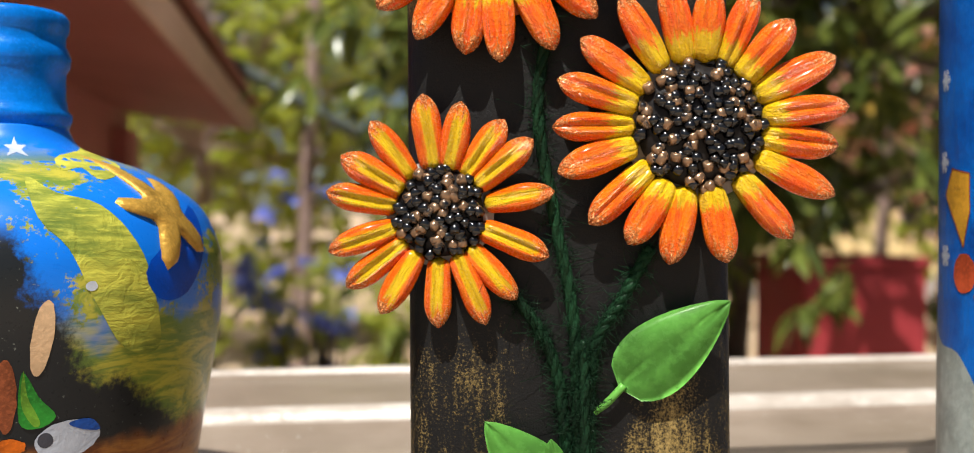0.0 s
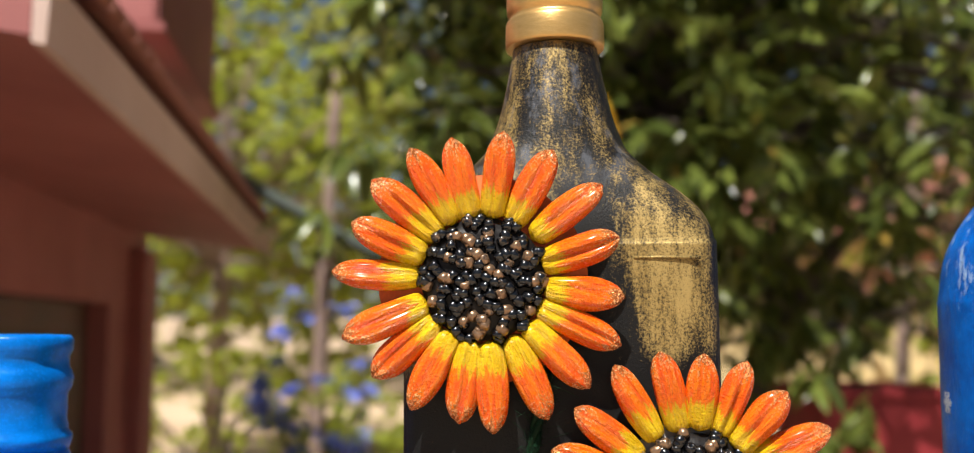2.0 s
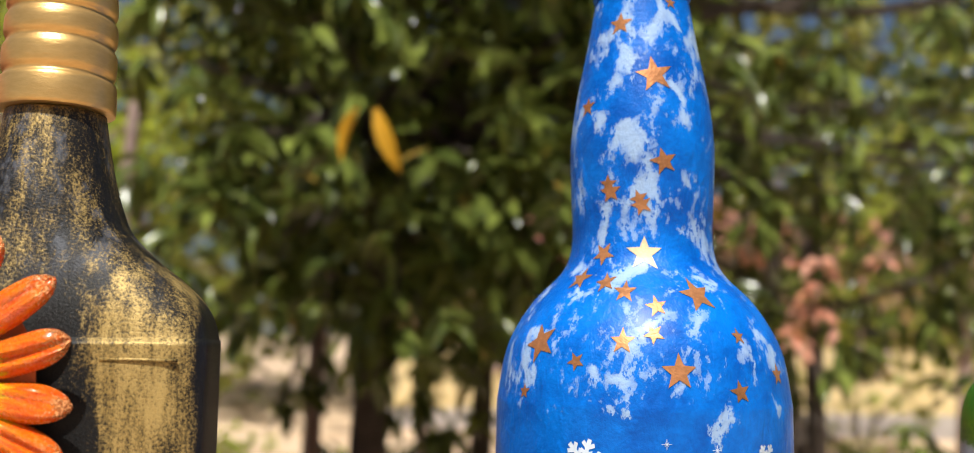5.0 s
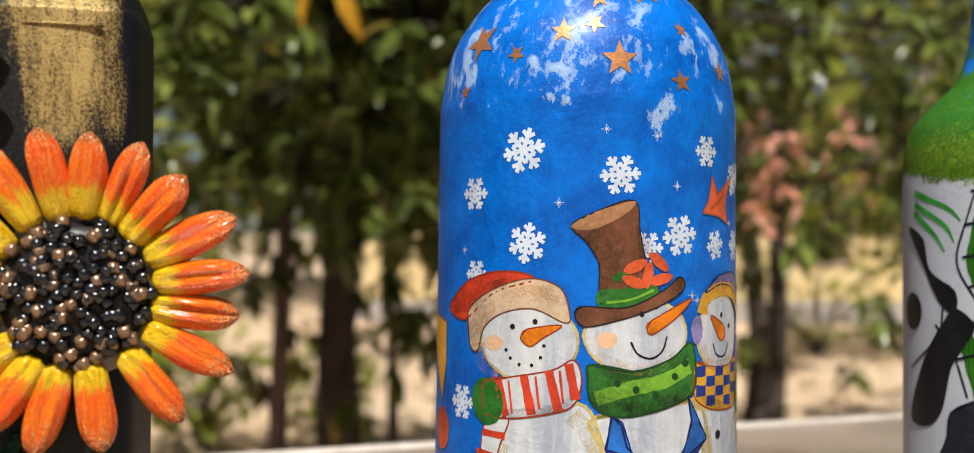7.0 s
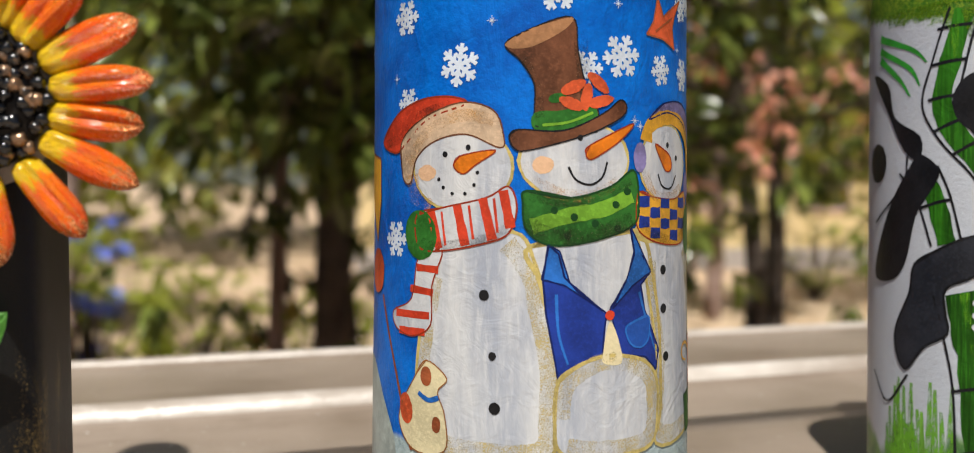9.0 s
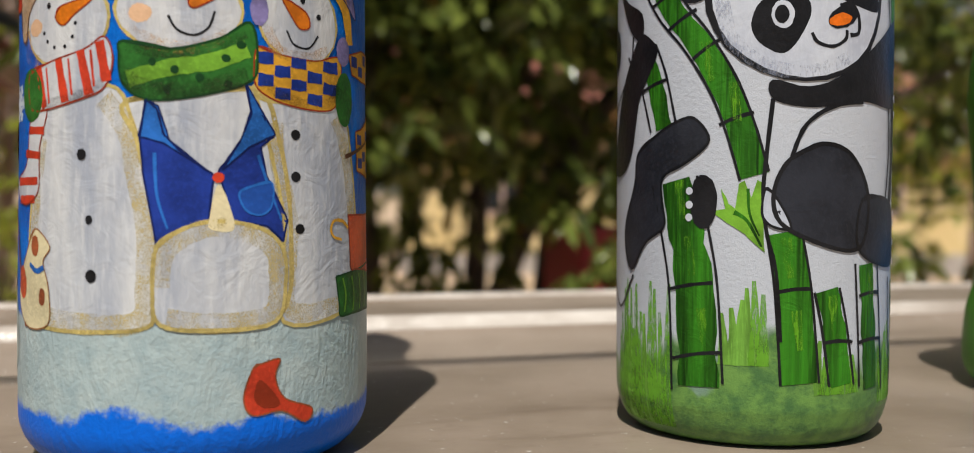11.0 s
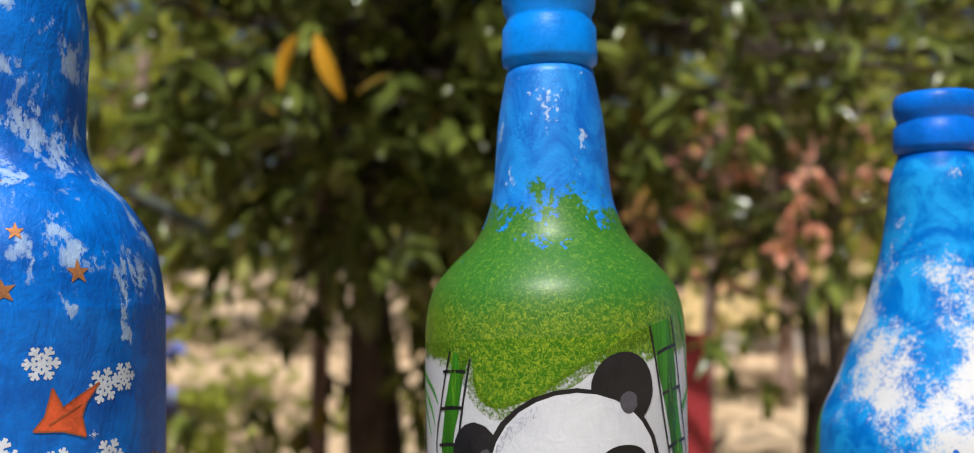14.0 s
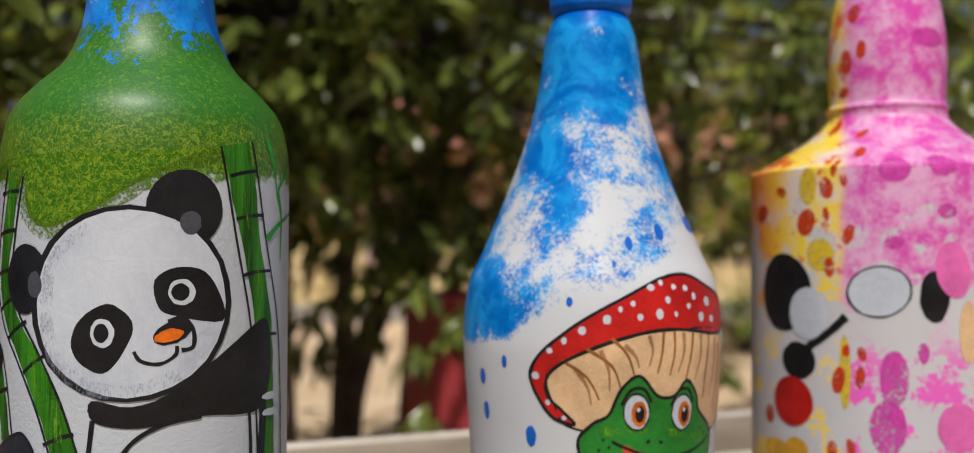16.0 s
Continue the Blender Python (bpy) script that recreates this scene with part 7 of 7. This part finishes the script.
def pink_house():
    """The near house: pink walls, a sunshade with a tiled lip, an upper storey block."""
    ob = thing("pink_house", (-0.95, 4.0, 0.0), 8.6)
    part("wall", box((-0.62, -3.05, GROUND_Z), (-0.50, -1.72, 0.55)), M_PINK, ob, smooth=False)
    part("wall", box((-0.62, -0.42, GROUND_Z), (-0.50, 0.10, 0.55)), M_PINK, ob, smooth=False)
    part("wall", box((-0.62, -1.72, 0.26), (-0.50, -0.42, 0.55)), M_PINK, ob, smooth=False)
    part("wall", box((-3.4, 0.10, GROUND_Z), (-0.50, 0.22, 0.55)), M_PINK, ob, smooth=False)
    part("corner_pillar", box((-0.56, -0.12, GROUND_Z), (-0.44, 0.13, 0.477), 0.008), M_PINK, ob, smooth=False)
    part("plinth", box((-0.66, -3.0, GROUND_Z), (-0.40, 0.16, -0.62), 0.01), M_STONE, ob, smooth=False)
    part("wall", box((-3.4, -3.05, GROUND_Z), (-0.62, -2.93, 0.55)), M_PINK, ob, smooth=False)
    part("wall", box((-3.4, -2.93, GROUND_Z), (-3.28, 0.10, 0.55)), M_PINK, ob, smooth=False)
    part("roof_slab", box((-3.5, -3.1, 0.551), (-0.621, 0.25, 0.70)), M_FASCIA, ob, smooth=False)
    door = part("door", box((-0.60, -1.715, GROUND_Z), (-0.57, -0.425, 0.258), 0.004), M_DARKWOOD, ob, "dark brown wooden door standing in shade", smooth=False)
    for k in range(4):
        part("door_panel", box((-0.568, -1.66 + 0.31 * k, -0.55), (-0.560, -1.41 + 0.31 * k, 0.16), 0.004), M_DARKWOOD, door, smooth=False)
    part("sunshade", extruded([(-0.62, 0.56), (0.0, 0.480), (0.0, 0.552), (-0.62, 0.80)], -3.0, 0.02, 'Y'), M_PINK, ob, smooth=False)
    part("fascia", extruded([(0.001, 0.472), (0.016, 0.470), (0.020, 0.545), (0.001, 0.556)], -3.0, 0.03, 'Y'), M_FASCIA, ob, "pale plastered edge of the sunshade", smooth=False)
    tile = extruded([(-0.20, 0.645), (0.035, 0.562), (0.045, 0.566), (0.046, 0.578), (0.030, 0.585), (-0.20, 0.668)], 0.0, 0.062, 'Y')
    me = mesh_of(tile, "roof_tile", False)
    me.materials.append(M_TILE)
    for k in range(42):
        t = part("roof_tile", me, M_TILE, ob)
        t.matrix_basis = pose(0, -2.97 + 0.0715 * k, 0.0015 * (k % 2))
    part("upper_storey", box((-3.2, -0.9, 1.13), (-0.28, 0.4, 1.80), 0.01), M_PINK, ob, "maroon pink upper storey block", smooth=False)
    part("storey_band", box((-3.2, -0.93, 1.10), (-0.25, 0.42, 1.129), 0.004), M_PINK, ob, smooth=False)
    part("bracket_wall", box((-3.2, -0.6, 0.80), (-0.62, 0.2, 1.099)), M_PINK, ob, smooth=False)
    tagged(ob, "maroon pink house with a tiled sunshade and dark door", "house")
    pole = part("rain_pipe", tube(smoothed([(-1.42, 4.05, 0.98), (-1.0, 4.15, 0.74), (-0.6, 4.25, 0.52), (-0.30, 4.35, 0.36)], 4), 0.03, 10), M_PIPE)
    tagged(pole, "dark grey pipe slanting down from the eave", "pipe")


pink_house()


def red_pillar():
    ob = thing("red_pillar", (1.15, 3.30, GROUND_Z), 6)
    part("shaft", box((-0.20, -0.20, 0.0), (0.20, 0.20, 0.96), 0.008), M_RED, ob, smooth=False)
    part("capping", box((-0.215, -0.215, 0.961), (0.215, 0.215, 1.0), 0.010), M_RED, ob, smooth=False)
    tagged(ob, "low square red painted cement pillar", "pillar")


red_pillar()


def yellow_house():
    ob = thing("yellow_house", (4.6, 13.0, -0.9), -4)
    part("wall", box((-3.6, 0.0, 0.0), (4.2, 3.0, 2.3)), M_YELLOW, ob, smooth=False)
    part("plinth", box((-3.65, -0.05, 0.0), (4.25, -0.002, 0.35)), M_STONE, ob, smooth=False)
    part("roof", extruded([(-0.6, 2.301), (3.6, 2.301), (1.5, 3.3)], -4.1, 4.7), M_ROOFRED, ob, smooth=False)
    for k in range(4):
        w = part("window", box((-2.7 + 1.7 * k, -0.03, 0.85), (-1.9 + 1.7 * k, -0.002, 1.75)), M_FASCIA, ob, smooth=False)
        part("pane", box((-2.64 + 1.7 * k, -0.036, 0.91), (-2.32 + 1.7 * k, -0.031, 1.69)), M_WINDOW, w, smooth=False)
        part("pane", box((-2.28 + 1.7 * k, -0.036, 0.91), (-1.96 + 1.7 * k, -0.031, 1.69)), M_WINDOW, w, smooth=False)
    tagged(ob, "yellow single-storey house with a red roof, far behind trees", "house")


yellow_house()


# ---- trees and shrubs ----
def limb(points, r0, r1, bm):
    pts = smoothed(points, 4)
    return tube(pts, [r0 + (r1 - r0) * i / (len(pts) - 1) for i in range(len(pts))], 9, bm)


MANGO_LEAF = leaf_template(0.165, 0.042, 0.55, 0.35)
SHRUB_LEAF = leaf_template(0.07, 0.03, 0.4, 0.3, 3)
FAR_LEAF = leaf_template(0.16, 0.085, 0.5, 0.3, 2)


def mango_tree():
    rng = np.random.default_rng(11)
    ob = thing("mango_tree", (0, 0, 0))
    bm = bmesh.new()
    limb([(0.29, 3.55, GROUND_Z - 0.05), (0.27, 3.55, -0.3), (0.30, 3.52, 0.5), (0.34, 3.5, 1.4)], 0.075, 0.05, bm)
    limb([(0.30, 3.52, 0.45), (0.05, 3.3, 1.0), (-0.15, 3.0, 1.5)], 0.035, 0.015, bm)
    limb([(0.31, 3.52, 0.7), (0.8, 3.2, 1.1), (1.4, 2.9, 1.3)], 0.035, 0.012, bm)
    limb([(0.33, 3.5, 1.2), (0.4, 2.9, 1.6), (0.5, 2.3, 1.5)], 0.035, 0.01, bm)
    part("trunk", bm, M_BARK, ob, "dark rough trunk")
    bm = bmesh.new()
    limb([(0.78, 4.0, GROUND_Z - 0.05), (0.80, 3.95, -0.45), (0.95, 3.9, 0.0), (1.15, 3.8, 0.35), (1.6, 3.6, 0.9)], 0.06, 0.03, bm)
    limb([(1.0, 3.88, 0.1), (1.4, 3.5, 0.25), (2.1, 3.2, 0.45), (2.6, 3.0, 0.8)], 0.018, 0.007, bm)
    part("trunk", bm, M_BARK, ob, "dark leaning trunk")
    ros = []
    # outer sprays of leaves hang in clumps, thinner towards the bottom
    clumps = []
    while len(clumps) < 430:
        x, y, z = rng.uniform(-0.75, 3.4) if rng.random() < 0.6 else rng.uniform(-0.6, 1.1), 2.3 + 2.0 * rng.uniform(0, 1) ** 0.75, rng.uniform(-0.18, 2.5)
        if x < -0.26 + 0.04 * (y - 2.1) - 0.25 * max(0, z - 0.9) or (x > 0.85 + 0.28 * (y - 2.1) and z < 2.2 and rng.random() < 0.55) or (z < 0.22 and rng.random() < 0.8):
            continue
        clumps.append((x, y, z))
    for c in clumps:
        c = np.array(c)
        for k in range(rng.integers(4, 9)):
            o = rng.normal(0, (0.17, 0.17, 0.14), 3)
            ros.append((c + o, o / (np.linalg.norm(o) + 1e-6) + np.array((0, -0.3, 0))))
    part("crown", foliage("crown", ros, MANGO_LEAF, rng, (7, 11), 0.8, 0.35, (0.42, 0.98)), M_MANGO, ob, "dense hanging dark green mango leaves")
    bm = bmesh.new()
    for c in clumps[::2]:
        c = Vector(c)
        limb([(0.34 + 0.3 * (c.x - 0.34), 3.5 + 0.3 * (c.y - 3.5), c.z * 0.5 + 0.7), tuple(c * 0.6 + Vector((0.14, 1.4, 0.4))), tuple(c)], 0.014, 0.005, bm)
    part("twig_growth", bm, M_BARK, ob)
    young = [(np.array((1.55, 3.05, 0.46)) + rng.normal(0, (0.20, 0.15, 0.15), 3), (0, -0.6, 0)) for k in range(20)]
    part("young_leaves", foliage("young_leaves", young, leaf_template(0.075, 0.03, 0.6, 0.3), rng, (3, 7)), M_CROTON, ob, "pinkish orange young leaves")
    tagged(ob, "mango tree with dense dark green hanging leaves", "tree")
    for at, way in (((0.155, 2.08, 0.690), (-0.50, -0.30, -1.0)), ((0.193, 2.075, 0.690), (0.28, -0.3, -1.0))):
        V, F = MANGO_LEAF
        me = bpy.data.meshes.new("yellow_leaf")
        me.from_pydata((V * 0.92 @ turn_to(np.array(way), 1.2) + np.array(at)).tolist(), [], F.tolist())
        me.shade_smooth()
        part("yellow_leaf", me, M_YLEAF, ob, "yellowed mango leaf")


mango_tree()


def back_tree(at, trunks, reach, bottom, top, count, seed):
    """A dense, shaded mango tree further back in the yard."""
    rng = np.random.default_rng(seed)
    ob = thing("mango_tree", (at[0], at[1], ground_height(*at)))
    for k in range(trunks):
        x = (k - (trunks - 1) / 2) * 0.42 + rng.uniform(-0.1, 0.1)
        y = rng.uniform(-0.3, 0.3)
        part("trunk", limb([(x, y, -0.05), (x + rng.uniform(-0.08, 0.08), y, 0.7), (x * 1.4, y, 1.6), (x * 1.9, y, 2.6)], rng.uniform(0.045, 0.075), 0.03, bmesh.new()), M_BARK, ob)
    ros, bm = [], bmesh.new()
    for k in range(count):
        c = np.array((rng.uniform(-reach, reach), rng.uniform(-0.5, 0.5), rng.uniform(bottom, top)))
        if k % 3 == 0:
            limb([(c[0] * 0.35, 0, min(2.4, c[2] * 0.6 + 0.3)), tuple(c * (0.7, 0.6, 0.9)), tuple(c)], 0.016, 0.004, bm)
        for j in range(rng.integers(5, 9)):
            o = rng.normal(0, (0.18, 0.18, 0.15), 3)
            ros.append((c + o, o / (np.linalg.norm(o) + 1e-6) + np.array((0, -0.3, 0))))
    part("twig_growth", bm, M_BARK, ob)
    part("crown", foliage("crown", ros, MANGO_LEAF, rng, (7, 11), 0.8, 0.35, (0.45, 0.95)), M_MANGO, ob)
    tagged(ob, "shaded dark green mango tree further back in the yard", "tree", "shaded mango trees")


for at, n, reach, bottom, top, count, sd in (((0.75, 4.6), 3, 1.0, 1.30, 2.6, 42, 41), ((2.6, 4.9), 2, 1.1, 1.35, 3.0, 36, 42), ((4.6, 5.4), 2, 1.3, 1.10, 3.2, 48, 43)):
    back_tree(at, n, reach, bottom, top, count, sd)


def pale_trunk(at, height, r, lean):
    ob = thing("slim_tree", at)
    part("trunk", limb([(0, 0, -0.1), (lean * 0.3, 0, height * 0.4), (lean, 0, height)], r, r * 0.6, bmesh.new()), M_PALEBARK, ob)
    rng = np.random.default_rng(int(abs(at[0]) * 100))
    ros = [(np.array((lean, 0, height)) + rng.normal(0, 0.45, 3), rng.normal(0, 1, 3)) for k in range(40)]
    part("crown", foliage("crown", ros, MANGO_LEAF, rng), M_BRIGHT, ob)
    tagged(ob, "slim pale-barked garden tree among the shrubs", "tree", "slim garden trees")


for at, h, r, l in (((0.06, 4.3, GROUND_Z), 2.6, 0.045, 0.08), ((0.62, 4.9, GROUND_Z), 2.4, 0.03, -0.1), ((-1.15, 6.2, GROUND_Z), 2.8, 0.06, 0.1), ((2.3, 6.0, GROUND_Z), 2.6, 0.05, 0.2)):
    pale_trunk(at, h, r, l)


def shrub(name, at, size, material, label, seed, count=60, template=SHRUB_LEAF):
    rng = np.random.default_rng(seed)
    ob = thing(name, (at[0], at[1], ground_height(at[0], at[1])))
    bm = bmesh.new()
    ros = []
    for k in range(count):
        u = rng.normal(0, 1, 3)
        u = u / np.linalg.norm(u) * rng.uniform(0.5, 1.0) ** 0.5
        p = np.array((u[0] * size[0], u[1] * size[0], size[1] * (0.55 + 0.45 * u[2])))
        ros.append((p, u))
        if k % 5 == 0:
            limb([(0, 0, -0.02), tuple(p * (0.4, 0.4, 0.6)), tuple(p)], 0.012, 0.004, bm)
    part("woody_stem", bm, M_BARK, ob)
    part("leaves", foliage("leaves", ros, template, rng), material, ob)
    tagged(ob, label, "shrub", "garden shrubs")


shrub("yellow_green_shrub", (-0.85, 5.3), (0.42, 0.95), M_BRIGHT, "sunlit yellow-green leafy garden shrub on dry ground", 1, 130)
shrub("yellow_green_shrub", (-0.35, 5.8), (0.35, 0.75), M_BRIGHT, "sunlit yellow-green leafy garden shrub on dry ground", 2, 100)
shrub("yellow_green_shrub", (-1.9, 6.6), (0.5, 1.2), M_BRIGHT, "sunlit yellow-green leafy garden shrub on dry ground", 3, 130)
shrub("yellow_green_shrub", (0.35, 6.4), (0.3, 0.6), M_BRIGHT, "sunlit yellow-green leafy garden shrub on dry ground", 4, 80)
shrub("blue_flower_shrub", (-1.02, 5.4), (0.34, 1.42), M_BLUEFLOWER, "shrub with clusters of blue flowers", 5, 34, leaf_template(0.10, 0.06, 0.4, 0.3, 2))
shrub("green_shrub", (2.9, 9.8), (0.6, 1.1), M_FARLEAF, "dusty green shrub on the dry bank", 6, 130)
shrub("green_shrub", (5.6, 9.8), (0.8, 1.3), M_FARLEAF, "dusty green shrub on the dry bank", 7, 160)


def far_wood():
    rng = np.random.default_rng(21)
    ros = []
    for k in range(420):
        x, y, z = rng.uniform(-13, 22), rng.uniform(12.5, 22), rng.uniform(-0.3, 9)
        if y < 17 and 0.5 < x < 10 and z < 2.2:
            y += 8
        for j in range(rng.integers(14, 24)):
            o = rng.normal(0, (0.9, 0.7, 0.6), 3)
            ros.append((np.array((x, y, z)) + o, o))
    ob = part("far_wood", foliage("far_wood", ros, FAR_LEAF, rng, (5, 8), 1.0, 0.3, (1.2, 2.4)), M_FARLEAF)
    tagged(ob, "sunlit pale green foliage of far garden trees", "trees", kind="stuff")


far_wood()


def bright_tree(at, height, spread, seed):
    """A sunlit light-leaved tree behind the yard."""
    rng = np.random.default_rng(seed)
    ob = thing("light_leaved_tree", (at[0], at[1], ground_height(*at)))
    bm = bmesh.new()
    limb([(0, 0, -0.1), (0.05, 0, height * 0.3), (0.0, 0.1, height * 0.6)], 0.09, 0.05, bm)
    ros = []
    for k in range(70):
        u = rng.normal(0, 1, 3)
        u /= np.linalg.norm(u)
        p = np.array((0, 0, height * 0.55)) + u * np.array((spread, spread, height * 0.45)) * rng.uniform(0.4, 1.0)
        limb([(0, 0.05, height * 0.4), tuple(p * 0.6 + np.array((0, 0, height * 0.2))), tuple(p)], 0.018, 0.005, bm)
        for j in range(6):
            o = rng.normal(0, 0.2, 3)
            ros.append((p + o, u))
    part("trunk", bm, M_PALEBARK, ob)
    part("crown", foliage("crown", ros, FAR_LEAF, rng, (5, 8), 1.0, 0.3, (0.5, 1.0)), M_BRIGHT, ob)
    tagged(ob, "light-leaved garden tree with a sunlit yellow-green crown", "tree", "sunlit garden trees")


for at, h, sp, sd in (((-2.2, 7.6), 4.2, 1.3, 1), ((-1.7, 9.0), 3.8, 1.2, 2), ((3.9, 8.6), 4.2, 1.4, 3), ((6.4, 9.2), 4.2, 1.6, 4)):
    bright_tree(at, h, sp, sd)


def litter():
    """Fallen leaves and straw on the yard."""
    rng = np.random.default_rng(31)
    ros = []
    for k in range(500):
        x, y = rng.uniform(-4, 9), rng.uniform(3, 12)
        ros.append((np.array((x, y, ground_height(x, y) + 0.012)), (0, 0, 0.3)))
    ob = part("leaf_litter", foliage("leaf_litter", ros, SHRUB_LEAF, rng, (2, 5), 0.8, 0.0, (0.7, 1.6)), surface("dry_leaf", (0.3, 0.19, 0.1), (0.45, 0.32, 0.18), 5.0))
    tagged(ob, "dry brown fallen leaves on the ground", "leaves", kind="stuff")


litter()
